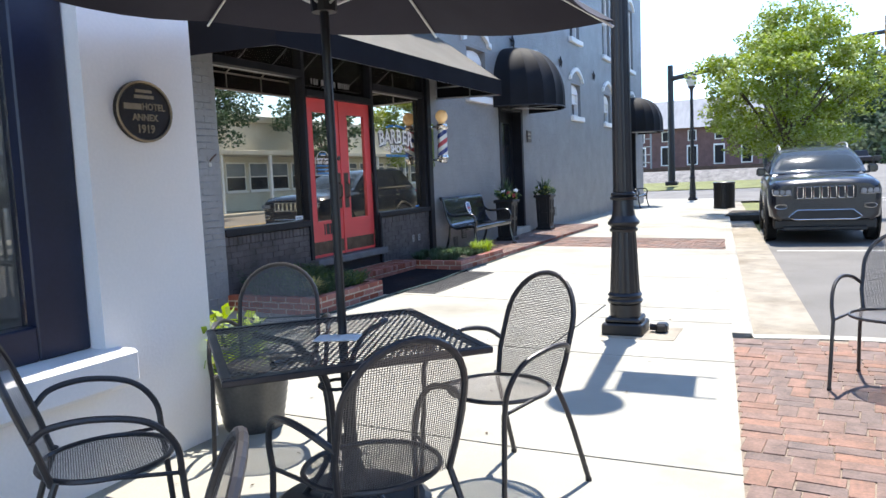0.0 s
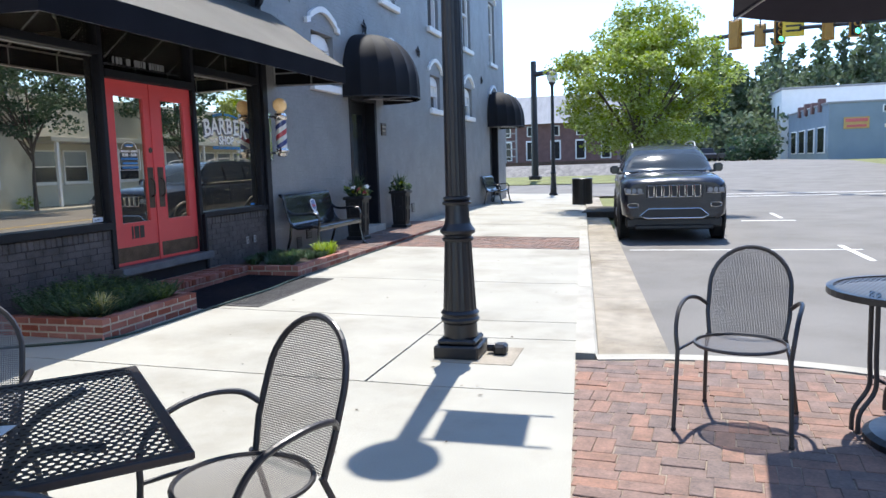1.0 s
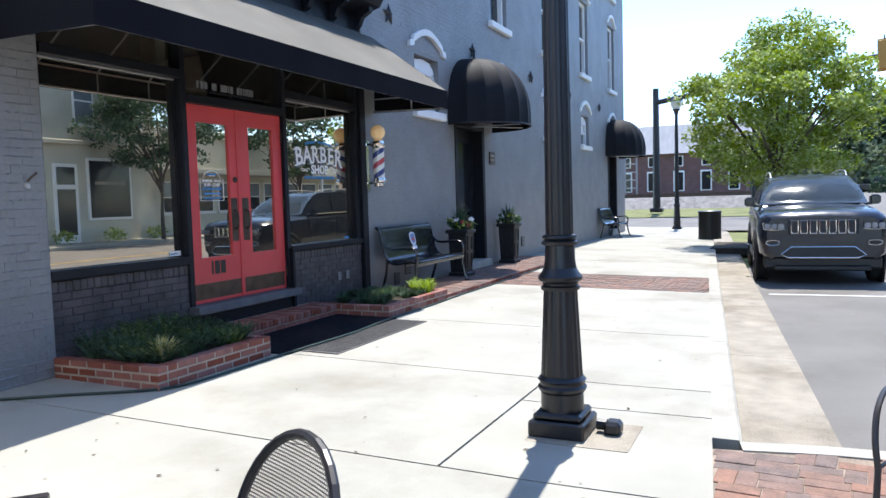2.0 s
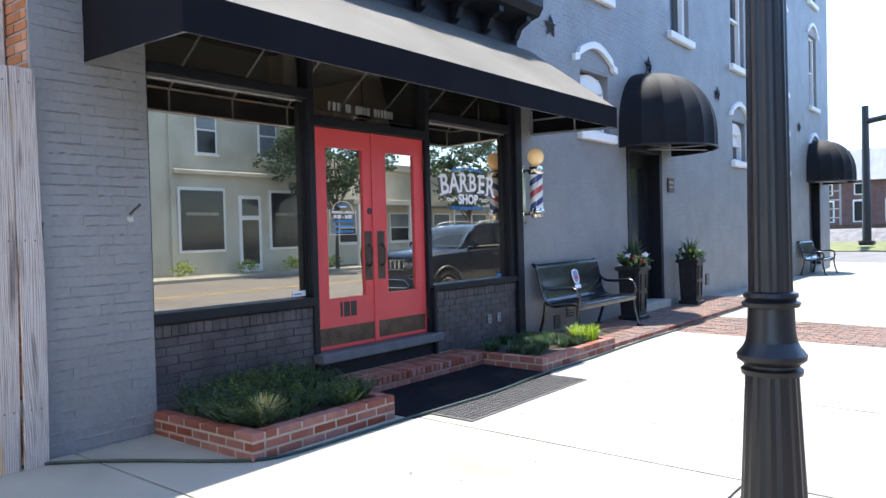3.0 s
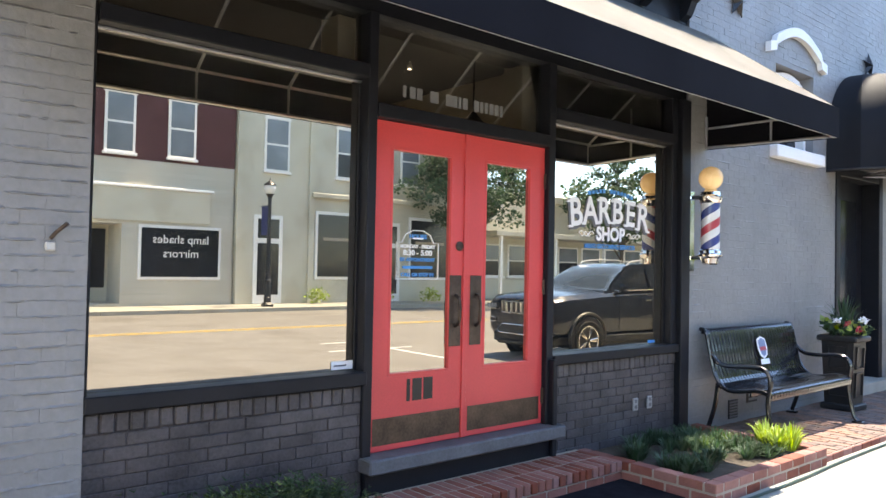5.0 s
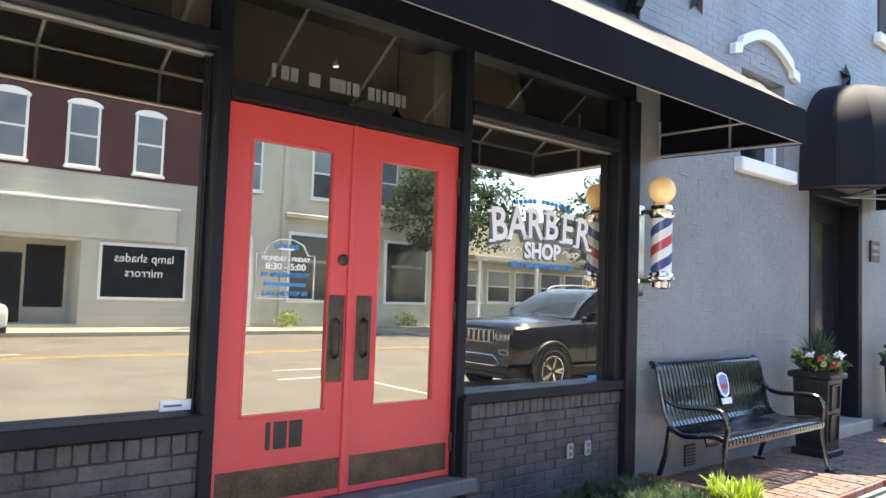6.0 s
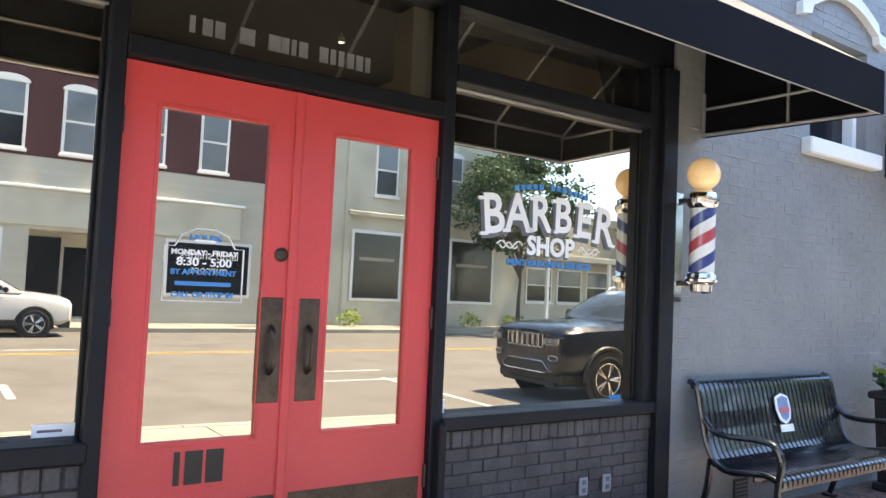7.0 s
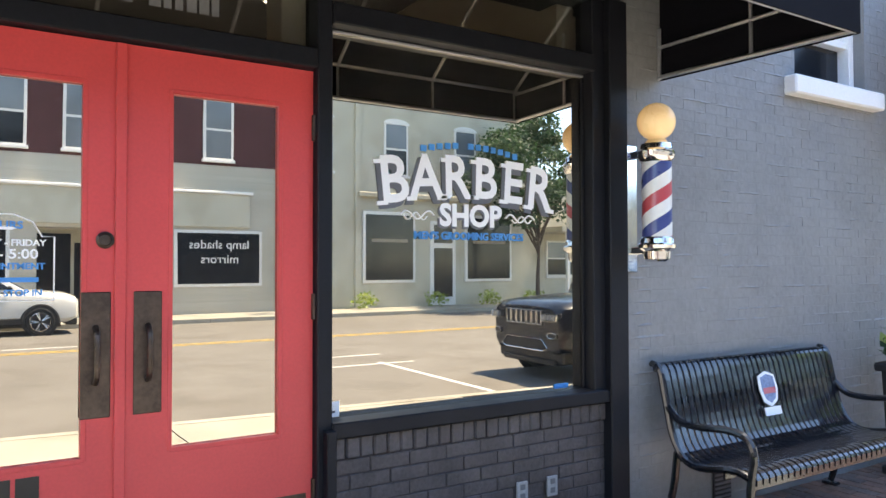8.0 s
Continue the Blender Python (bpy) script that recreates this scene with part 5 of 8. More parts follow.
cover2 = tagged(new("ground_cover"), "dark green grassy plants filling the brick planter", "plant", "", "")
for k in range(60):
    x, y = rng.uniform(-5.2, -4.36), rng.uniform(9.55, 10.75)
    tuft((x, y, 0.15), 60, 0.165 if x < -4.6 else 0.14, 0.16, 0.005, LEAFMID if k % 6 == 0 and x < -4.7 else LEAFDARK, rng, cover2)
gr = thing("grass_tuft", (-4.42, 10.72, 0.15), "bright lime green grass clump catching the sun", "grass")
for dx, dy in ((0, 0), (-0.13, 0.08), (0.04, 0.14)):
    tuft((dx, dy, 0), 110, 0.28, 0.18, 0.008, LEAFLIME, rng, gr)

# mats and hose
mt = thing("door_mat", (0, 0, 0), "black rubber door mat before the brick step", "mat")
bm = box(B(), -4.88, -4.05, 7.22, 9.33, 0.0, 0.012, 0.004)
for v in bm.verts:
    v.co.z += gz(v.co.x)
part("mat", bm, RUBBER, mt)
mt = thing("door_mat", (0, 0, 0), "grey ribbed entrance mat lying on the pavement", "mat")
bm = box(B(), -4.035, -3.63, 7.40, 9.26, 0.0, 0.010, 0.003)
for i in range(70):
    y = 7.43 + i * 0.0258
    for j in range(8):
        x = -4.02 + j * 0.048
        box(bm, x, x + 0.034, y + (0.012 if j % 2 else 0), y + 0.012 + (0.012 if j % 2 else 0), 0.010, 0.015)
for v in bm.verts:
    v.co.z += gz(v.co.x)
part("mat", bm, GREYMAT, mt)
hs = thing("garden_hose", (0, 0, 0), "thin dark green garden hose lying along the planters", "hose")
pts = [(-5.36, 4.30), (-5.30, 4.75), (-5.18, 5.05), (-4.75, 5.42), (-4.35, 5.70), (-4.13, 5.95), (-4.09, 6.5), (-4.08, 7.1), (-4.02, 7.6), (-4.00, 8.3), (-4.05, 8.9), (-4.10, 9.5), (-4.10, 10.4), (-4.13, 11.2), (-4.14, 12.0), (-4.13, 12.9), (-4.16, 13.8), (-4.17, 15.5), (-4.17, 17.4)]
part("hose", tube(B(), arc([(x, y, gz(x) + 0.013 + (0.012 if 7.3 < y < 9.3 else 0)) for x, y in pts], 5), 0.011, 8), HOSE, hs)

# wooden fence and the brick side wall behind it
fn = thing("wood_fence", (-5.22, 0, 0.04), "weathered grey vertical board fence beside the shop", "fence")
rng = random.Random(4)
spans = [(2.80 + k * 0.174 + rng.uniform(-0.004, 0.004), 0.144 + rng.uniform(-0.006, 0.006)) for k in range(9)] + [(4.392, 0.138), (4.562, 0.140), (4.741, 0.137), (4.889, 0.149)]
for y, w in spans:
    h = 2.515 + rng.uniform(-0.012, 0.02)
    bm = box(B(), -0.004 + rng.uniform(-0.003, 0.003), 0.014, 0, w, 0.0, h, 0.005)
    bmesh.ops.subdivide_edges(bm, edges=[e for e in bm.edges if abs(e.verts[0].co.z - e.verts[1].co.z) > 1], cuts=8)
    for v in bm.verts:
        v.co.x += 0.008 * math.sin(v.co.z * 1.7 + y * 9)
        v.co.y += 0.006 * math.sin(v.co.z * 2.3 + y * 5)
    bd = part("board", bm, OLDWOOD, fn)
    bd.location = (0, y, 0)
    for z in (0.40, 1.45, 2.43):
        for q in (0.3, 0.7):
            x = 0.014 + 0.008 * math.sin(z * 1.7 + y * 9)
            part("nail", box(B(), x - 0.004, x + 0.002, q * w - 0.0045, q * w + 0.0045, z - 0.0045, z + 0.0045, 0.0015), BLACKMETAL, bd)
for z in (0.35, 1.4, 2.37):
    part("rail", box(B(), -0.06, -0.012, 2.85, 5.03, z, z + 0.11, 0.004), OLDWOOD, fn)
sw = thing("wall_side", (-11.2, Y0, 0), "orange brown brick side wall of the shop behind the fence", "wall", kind="structure", turn=-90)
part("wall_core", box(B(), -0.018, 0.0, 0.0, 5.862, -0.1, 4.1), SANDJOINT, sw)
brick_field("brick", 0.0, 0.0, 5.86, 0.0, 4.1, ORANGEBRICK, sw, "orange brown brick face", jitter=0.003, proud=0.006)
tagged(part("wall_alley", box(B(), -11.3, -11.2, 2.6, Y0 - 0.02, -0.1, 4.0), WHITEPAINT), "plain pale wall closing the alley", "wall", "", "structure")
ds = thing("downspout", (-5.69, 4.995, 0.05), "white metal downspout on the brick wall", "downspout")
part("pipe", box(B(), -0.060, 0.060, -0.045, 0.045, 0, 4.0, 0.015), mat("dulled beige metal paint", (0.56, 0.50, 0.45), 0.6, vary=0.15, stain=0.3), ds)
for z in (1.2, 3.6):
    part("strap", box(B(), -0.075, 0.075, -0.050, 0.050, z, z + 0.03, 0.003), WHITETRIM, ds)

mbx = thing("meter_box", (-8.52, Y0 - 0.012, 3.50), "dark grey metal box on the brick side wall", "box")
part("case", box(B(), -0.17, 0.17, -0.12, 0.0, 0.0, 0.42, 0.012), BLACKMETAL, mbx)
part("lid", box(B(), -0.15, 0.15, -0.132, -0.12, 0.03, 0.39, 0.006), BLACKMETAL, mbx)
rw = thing("iron_strap", (-7.6, Y0 - 0.012, 3.2), "rusty iron strap hanging on the brick side wall", "strap")
part("strap", tube(B(), arc([(-0.46, 0.0, 0.42), (-0.30, -0.03, 0.30), (0.0, -0.04, 0.16), (0.30, -0.03, 0.10), (0.48, 0.0, 0.20)], 5), 0.016, 6), BRONZE, rw)

# small litter on the pavement
rng = random.Random(52)
lt = tagged(new("leaf_litter"), "scattered dry leaf scraps and grit on the pavement", "litter", "", "stuff")
bm = B()
for k in range(150):
    x, y = rng.uniform(-4.0, -0.6), rng.uniform(1.5, 18)
    s_ = rng.uniform(0.006, 0.022)
    a = rng.uniform(0, math.tau)
    z = gz(x) + 0.004
    v = [bm.verts.new((x + s_ * math.cos(a + q) * (1 if i % 2 else 0.5), y + s_ * math.sin(a + q) * (1 if i % 2 else 0.5), z + rng.uniform(0, 0.006))) for i, q in enumerate((0, 1.5, 3.1, 4.6))]
    bm.faces.new(v)
part("scrap", bm, mat("dry leaf", (0.10, 0.065, 0.04), 0.9, vary=0.3, bump=0.0, island=0.3), lt)

# ---- white building, tables, chairs, umbrellas ----
white = thing("wall_white", (0, 0, 0), "white painted stucco building beside the pavement", "building", kind="structure")
WX = -2.70
pierced(WX - 0.35, WX, -9.0, 2.775, -0.1, 6.0, [(-0.4, 2.10, 0.66, 3.1)], WHITEPAINT, white, "wall")
part("end_wall", box(B(), -6.2, WX - 0.35, 2.44, 2.775, -0.1, 6.0), WHITEPAINT, white)
part("inner_wall", box(B(), -6.2, -6.0, -9, 2.44, -0.1, 6), ROOMWALL, white)
part("inner_ceiling", box(B(), -6.0, WX - 0.35, -9, 2.44, 3.3, 3.5), ROOMWALL, white)
part("inner_floor", box(B(), -6.0, WX - 0.35, -9, 2.44, 0.0, 0.1), ROOMDARK, white)
part("roof", box(B(), -6.2, WX, -9, 2.775, 6.0, 6.2), DARKTRIM, white)
part("rear_end", box(B(), -6.2, WX, -9.3, -9.0, -0.1, 6.2), WHITEPAINT, white)
ww = thing("window_30", (WX, 0.78, 0.66), "dark-framed window with a thick white sill", "window", kind="structure")
part("window_sill", box(B(), -0.25, 0.13, -1.30, 1.40, -0.16, 0.004, 0.018), WHITEPAINT, ww)
for a, b, c, d in ((-1.178, -0.98, 0.006, 2.438), (1.06, 1.318, 0.006, 2.438), (-0.98, 1.06, 0.006, 0.16), (-0.98, 1.06, 2.28, 2.438)):
    part("window_frame", box(B(), -0.20, -0.09, a, b, c, d, 0.008), NAVYFRAME, ww)
pn = part("pane", box(B(), -0.16, -0.152, -0.98, 1.06, 0.16, 2.28), TRANSOMGLASS, ww)
pn.visible_shadow = False
pq = thing("wall_plaque", (WX, 2.42, 1.765), "oval dark bronze historic plaque with raised lettering", "plaque")
part("plate", lathe(B(), [(0, 0.0), (0.172, 0.0), (0.172, 0.016), (0.155, 0.022), (0.150, 0.016), (0, 0.016)], seg=40, m=pose(0.006, 0, 0, 0, 90, 0) @ Matrix.Diagonal((0.86, 1, 1, 1))), mat("dark plaque bronze", (0.03, 0.022, 0.018), 0.45, metal=0.5, vary=0.2), pq)
GOLD = mat("raised gilt letter", (0.32, 0.24, 0.15), 0.4, metal=0.6, vary=0.1, bump=0)
rim = [(0.028, 0.165 * math.cos(a), 0.142 * math.sin(a)) for a in [math.tau * k / 40 for k in range(40)]]
part("rim", tube(B(), rim, 0.006, 6, closed=True), GOLD, pq)
for text, z, sz in (("HOTEL", 0.022, 0.045), ("ANNEX", -0.030, 0.045), ("1919", -0.085, 0.055)):
    lettering(text, sz, 0.002, GOLD, pq, pose(0.024, 0.055 if text == "HOTEL" else 0, z, 90, 0, 90), bold=0.001)
part("name_bar", box(B(), 0.022, 0.026, -0.125, -0.02, 0.008, 0.036), GOLD, pq)
part("print_bar", box(B(), 0.022, 0.026, -0.06, 0.06, 0.062, 0.078), GOLD, pq)
part("print_bar", box(B(), 0.022, 0.026, -0.05, 0.05, 0.090, 0.104), GOLD, pq)


def punched(bm, fn, n, inside, hole=0.62):
    """A sheet with staggered rows of round holes over fn(u, v)."""
    for j in range(n):
        for i in range(-1, n):
            off = 0.5 if j % 2 else 0.0
            u0, u1, v0, v1 = max(0, (i + off) / n), min(1, (i + 1 + off) / n), j / n, (j + 1) / n
            mu, mv = (i + 0.5 + off) / n, (j + 0.5) / n
            if u1 - u0 < 0.8 / n or not inside(mu, mv):
                continue
            hu, hv = (u1 - u0) / 2, (v1 - v0) / 2
            ring = [(1, 0), (1, 1), (0, 1), (-1, 1), (-1, 0), (-1, -1), (0, -1), (1, -1)]
            c = [bm.verts.new(fn(mu + a * hu, mv + b * hv)) for a, b in ring]
            h = [bm.verts.new(fn(mu + a / math.hypot(a, b) * hu * hole, mv + b / math.hypot(a, b) * hv * hole)) for a, b in ring]
            for k in range(8):
                bm.faces.new((c[k], c[(k + 1) % 8], h[(k + 1) % 8], h[k]))
    return bm


def perforated(bm, fn, nu, nv, inside, hole=0.66):
    """A pierced sheet over fn(u, v), u and v in 0..1; each cell is a frame round a hole."""
    cache = {}

    def vert(u, v):
        key = (round(u, 5), round(v, 5))
        if key not in cache:
            cache[key] = bm.verts.new(fn(u, v))
        return cache[key]
    for i in range(nu):
        for j in range(nv):
            u0, u1, v0, v1 = i / nu, (i + 1) / nu, j / nv, (j + 1) / nv
            if not inside((u0 + u1) / 2, (v0 + v1) / 2):
                continue
            c = [vert(u0, v0), vert(u1, v0), vert(u1, v1), vert(u0, v1)]
            mu, mv = (u0 + u1) / 2, (v0 + v1) / 2
            h = [bm.verts.new(fn(mu + (u - mu) * hole, mv + (v - mv) * hole)) for u, v in ((u0, v0), (u1, v0), (u1, v1), (u0, v1))]
            for k in range(4):
                bm.faces.new((c[k], c[(k + 1) % 4], h[(k + 1) % 4], h[k]))
    return bm


MESHSHEET = mat("dark coated steel mesh", (0.085, 0.072, 0.064), 0.35, vary=0.1, scale=7, grain=90, bump=0.0, spec=0.8)


def make_chair(at, turn):
    """Looks along its own -y; the back is at +y."""
    c = thing("patio_chair", at, "dark steel mesh patio armchair with a rounded back", "chair", "patio chairs", turn=turn)
    sr = 0.215

    def seat(u, v):
        x, y = (u - 0.5) * 0.46, (v - 0.5) * 0.44
        return (x, y - 0.0, 0.445 + 0.10 * ((x / 0.46) ** 2 + (y / 0.44) ** 2) - 0.028)

    def back(u, v):
        x = (u - 0.5) * 0.45
        z = 0.44 + v * 0.49
        return (x, 0.185 + 0.155 * v - 0.30 * x * x, z)

    def back_in(u, v):
        x, z = (u - 0.5) * 0.45, v * 0.49
        return abs(x) < 0.19 + 0.02 * min(1, v * 2) and (z < 0.27 or math.hypot(x, z - 0.27) < 0.212)
    part("seat", perforated(B(), seat, 56, 54, lambda u, v: math.hypot(u - 0.5, v - 0.5) < 0.5, 0.60), MESHSHEET, c)
    part("backrest", perforated(B(), back, 54, 64, back_in, 0.64), MESHSHEET, c)
    ring = [(0.23 * math.cos(a), 0.22 * math.sin(a), 0.442) for a in [math.tau * k / 36 for k in range(36)]]
    part("seat_frame", tube(B(), ring, 0.0095, 6, closed=True), MESHSTEEL, c)
    loop = [(-0.195, 0.172, 0.44), (-0.212, 0.205, 0.56)] + [(-0.212 * math.cos(math.pi * k / 16), 0.185 + 0.155 * (0.27 + 0.212 * math.sin(math.pi * k / 16)) / 0.49 - 0.30 * (0.212 * math.cos(math.pi * k / 16)) ** 2, 0.71 + 0.212 * math.sin(math.pi * k / 16)) for k in range(17)] + [(0.212, 0.205, 0.56), (0.195, 0.172, 0.44)]
    part("back_frame", tube(B(), loop, 0.012, 8), MESHSTEEL, c)
    for s in (-1, 1):
        arm = arc([(s * 0.212, 0.222, 0.60), (s * 0.262, 0.16, 0.648), (s * 0.290, 0.03, 0.660), (s * 0.292, -0.12, 0.622), (s * 0.285, -0.20, 0.53), (s * 0.272, -0.215, 0.42)], 6)
        part("armrest", tube(B(), arm, 0.0115, 8), MESHSTEEL, c)
        part("leg", tube(B(), [(s * 0.272, -0.215, 0.43), (s * 0.285, -0.245, 0.012)], 0.0115, 8), MESHSTEEL, c)
        part("leg", tube(B(), arc([(s * 0.20, 0.16, 0.45), (s * 0.222, 0.215, 0.30), (s * 0.245, 0.30, 0.012)], 4), 0.0115, 8), MESHSTEEL, c)
        part("stretcher", tube(B(), [(s * 0.230, 0.0, 0.440), (s * 0.272, -0.212, 0.428)], 0.008, 6), MESHSTEEL, c)
        for x, y in ((s * 0.285, -0.245), (s * 0.245, 0.30)):
            part("foot", lathe(B(), [(0, 0), (0.014, 0), (0.014, 0.016), (0, 0.016)], (x, y, 0), 8), BLACKPLASTIC, c)
    return c


chair = make_chair((0.69, 4.86, 0.0), -16)
for x, y, turn in ((-1.025, 2.76, -27), (-1.10, 1.79, 236), (-2.28, 2.78, 30), (-2.02, 1.51, 143), (-1.0, 0.56, -48)):
    copy_thing(chair, pose(x, y, gz(x), 0, 0, turn))


def square_table(at, turn, size):
    t = thing("patio_table", at, "square dark steel mesh patio table with a pole through it", "table", turn=turn)
    h = size / 2
    part("tabletop", punched(B(), lambda u, v: ((u - 0.5) * size, (v - 0.5) * size, 0.742), 36, lambda u, v: True, 0.62), MESHSTEEL, t)
    bm = B()
    for a, b, c, d in ((-h, h, -h, -h + 0.035), (-h, h, h - 0.035, h), (-h, -h + 0.035, -h + 0.035, h - 0.035), (h - 0.035, h, -h + 0.035, h - 0.035)):
        box(bm, a, b, c, d, 0.722, 0.746, 0.004)
    part("edge_band", bm, MESHSTEEL, t)
    for a in range(4):
        ang = math.pi / 4 + a * math.pi / 2
        cx, cy = math.cos(ang), math.sin(ang)
        part("leg", tube(B(), arc([(cx * 0.42, cy * 0.42, 0.735), (cx * 0.20, cy * 0.20, 0.70), (cx * 0.075, cy * 0.075, 0.55), (cx * 0.07, cy * 0.07, 0.25), (cx * 0.20, cy * 0.20, 0.06), (cx * 0.27, cy * 0.27, 0.012)], 5), 0.013, 8), MESHSTEEL, t)
    for z, r in ((0.55, 0.08), (0.25, 0.075)):
        part("ring", tube(B(), [(r * math.cos(k * math.tau / 16), r * math.sin(k * math.tau / 16), z) for k in range(16)], 0.008, 6, closed=True), MESHSTEEL, t)
    return t


square_table((-1.525, 2.245, gz(-1.525)), 46.0, 0.97)


def round_table(at, r):
    t = thing("patio_table", at, "round dark steel mesh patio table on curved legs", "table")
    part("tabletop", punched(B(), lambda u, v: ((u - 0.5) * 2 * r, (v - 0.5) * 2 * r, 0.742), 34, lambda u, v: math.hypot(u - 0.5, v - 0.5) < 0.49, 0.70), MESHSTEEL, t)
    bm = B()
    lathe(bm, [(r - 0.012, 0.715), (r + 0.004, 0.715), (r + 0.004, 0.748), (r - 0.03, 0.748), (r - 0.03, 0.742), (r - 0.012, 0.735), (r - 0.012, 0.715)], seg=48)
    part("edge_band", bm, MESHSTEEL, t)
    for a in range(4):
        ang = math.radians(10) + a * math.pi / 2
        cx, cy = math.cos(ang), math.sin(ang)
        for w in (-0.035, 0.035):
            ox, oy = -cy * w, cx * w
            part("leg", tube(B(), arc([(cx * 0.26 + ox, cy * 0.26 + oy, 0.735), (cx * 0.26 + ox, cy * 0.26 + oy, 0.40), (cx * 0.26 + ox, cy * 0.26 + oy, 0.24), (cx * 0.33 + ox, cy * 0.33 + oy, 0.12), (cx * 0.34 + ox, cy * 0.34 + oy, 0.012)], 5), 0.012, 8), MESHSTEEL, t)
        part("scroll", tube(B(), arc([(cx * 0.26, cy * 0.26, 0.30), (cx * 0.16, cy * 0.16, 0.26), (cx * 0.06, cy * 0.06, 0.38)], 5), 0.009, 6), MESHSTEEL, t)
    return t


round_table((1.57, 4.88, 0.0), 0.46)


def umbrella(at, r, low, high, turn, tilt, dirn, label):
    u = thing("patio_umbrella", at, label, "umbrella", "patio umbrellas", turn=turn)
    part("pole", tube(B(), [(0, 0, 0.05), (0, 0, high - 0.02)], 0.019, 12), BLACKMETAL, u)
    part("base", lathe(B(), [(0, 0.0), (0.34, 0.0), (0.34, 0.03), (0.31, 0.05), (0.06, 0.08), (0.032, 0.10), (0.032, 0.32), (0.024, 0.33), (0.02, 0.33)], seg=32), BLACKMETAL, u, "round iron umbrella base")
    part("hub", lathe(B(), [(0.02, -0.03), (0.05, -0.03), (0.055, 0.02), (0.03, 0.04), (0.02, 0.04)], (0, 0, low + 0.02), 12), BLACKMETAL, u)

    def skew(x, y, z):
        return (x, y, z - tilt * (x * math.cos(dirn) + y * math.sin(dirn)))
    n = 6
    tips = [(r * math.cos(math.tau * k / n), r * math.sin(math.tau * k / n)) for k in range(n)]
    for k in range(n):
        a, b = tips[k], tips[(k + 1) % n]
        bm = B()
        rows_ = []
        for i in range(9):
            t = i / 8
            row = []
            for j in range(7):
                s = j / 6
                x, y = (a[0] + (b[0] - a[0]) * s) * t, (a[1] + (b[1] - a[1]) * s) * t
                z = high - (high - low) * t ** 1.15 - 0.06 * math.sin(math.pi * s) * t * 0.6 + 0.02
                row.append(bm.verts.new(skew(x, y, z)))
            rows_.append(row)
        for p, q in zip(rows_, rows_[1:]):
            for j in range(6):
                bm.faces.new((p[j], p[j + 1], q[j + 1], q[j]))
        bmesh.ops.remove_doubles(bm, verts=bm.verts[:], dist=0.0005)
        bmesh.ops.solidify(bm, geom=bm.faces[:], thickness=0.003)
        part("canopy_panel", bm, UMBRELLA, u, "", 60)
        part("rib", tube(B(), [skew(a[0] * t, a[1] * t, high - (high - low) * t ** 1.15 - 0.004) for t in [i / 10 for i in range(11)]], 0.006, 6), SILVERTUBE, u)
        part("stretcher", tube(B(), [skew(0.04 * math.cos(math.tau * k / n), 0.04 * math.sin(math.tau * k / n), low + 0.02), skew(a[0] * 0.5, a[1] * 0.5, high - (high - low) * 0.5 ** 1.15 - 0.01)], 0.006, 6), SILVERTUBE, u)
    return u


umbrella((-1.52, 2.285, gz(-1.5)), 1.20, 2.06, 2.56, 34, 0.134, math.radians(-60.6), "open navy patio umbrella through the square table")
umbrella((1.60, 4.74, 0.0), 1.12, 2.20, 2.66, 25, 0.0, 0, "open navy patio umbrella at the brick corner")
bs = thing("card", (-1.50, 2.22, 0.75 + gz(-1.5)), "folded white card lying on the mesh table", "card")
part("sheet", box(B(), -0.09, 0.09, -0.06, 0.06, 0, 0.003, 0.001, m=pose(0, 0, 0, 0, 0, 20)), WHITETRIM, bs)

# metal bucket planter
bk = thing("bucket_planter", (-2.61, 2.97, gz(-2.61)), "ribbed galvanised bucket planter with lime green leaves", "planter")
prof = [(0, 0), (0.155, 0), (0.16, 0.01)] + [(0.16 + 0.06 * z / 0.36 + (0.005 if k % 2 else 0), z) for k, z in enumerate([0.03 + i * 0.022 for i in range(15)])] + [(0.226, 0.36), (0.235, 0.37), (0.225, 0.38), (0.21, 0.37), (0.20, 0.32), (0, 0.32)]
part("bucket", lathe(B(), prof, seg=36), mat("dull galvanised steel", (0.12, 0.12, 0.12), 0.45, metal=0.7, vary=0.15, scale=6), bk, "", 35)
rng = random.Random(9)
for k, (mt_, n, sz) in enumerate(((LEAFLIME, 230, 0.075), (LEAFDARK, 90, 0.065), (LEAFPALE, 30, 0.05))):
    bm = B()
    leaf_cloud(bm, (-0.10, -0.04, 0.46), (0.22, 0.24, 0.20), n, sz, rng, 0.34)
    part("leaves", bm, mt_, bk)

# worn brick paving of the café corner
patch = thing("brick_paving", (0, 0, 0), "worn red brick paving at the street corner", "pavement", kind="structure")
quads("bed", [(kx(-6), -6, -0.006), (3.42, -6, -0.006), (3.42, 3.0, -0.006), (3.25, 4.0, -0.006), (2.9, 4.8, -0.006), (2.4, 5.42, -0.006), (1.85, 5.84, -0.006), (1.35, 6.05, -0.006), (0.85, 6.14, -0.006), (0.35, 6.14, -0.006), (kx(6.06), 6.06, -0.006)], [tuple(range(11))], PAVERSAND, patch)


def edge_y(x):
    """How far the paving reaches towards the street at x."""
    if x < 0.85:
        return 6.06 + 0.07 * min(1, max(0, (x + 0.14) / 0.5))
    if x < 1.85:
        return 6.13 - 0.30 * ((x - 0.85) / 1.0) ** 1.6
    return 5.83 - 1.0 * ((x - 1.85) / 1.1) ** 1.5


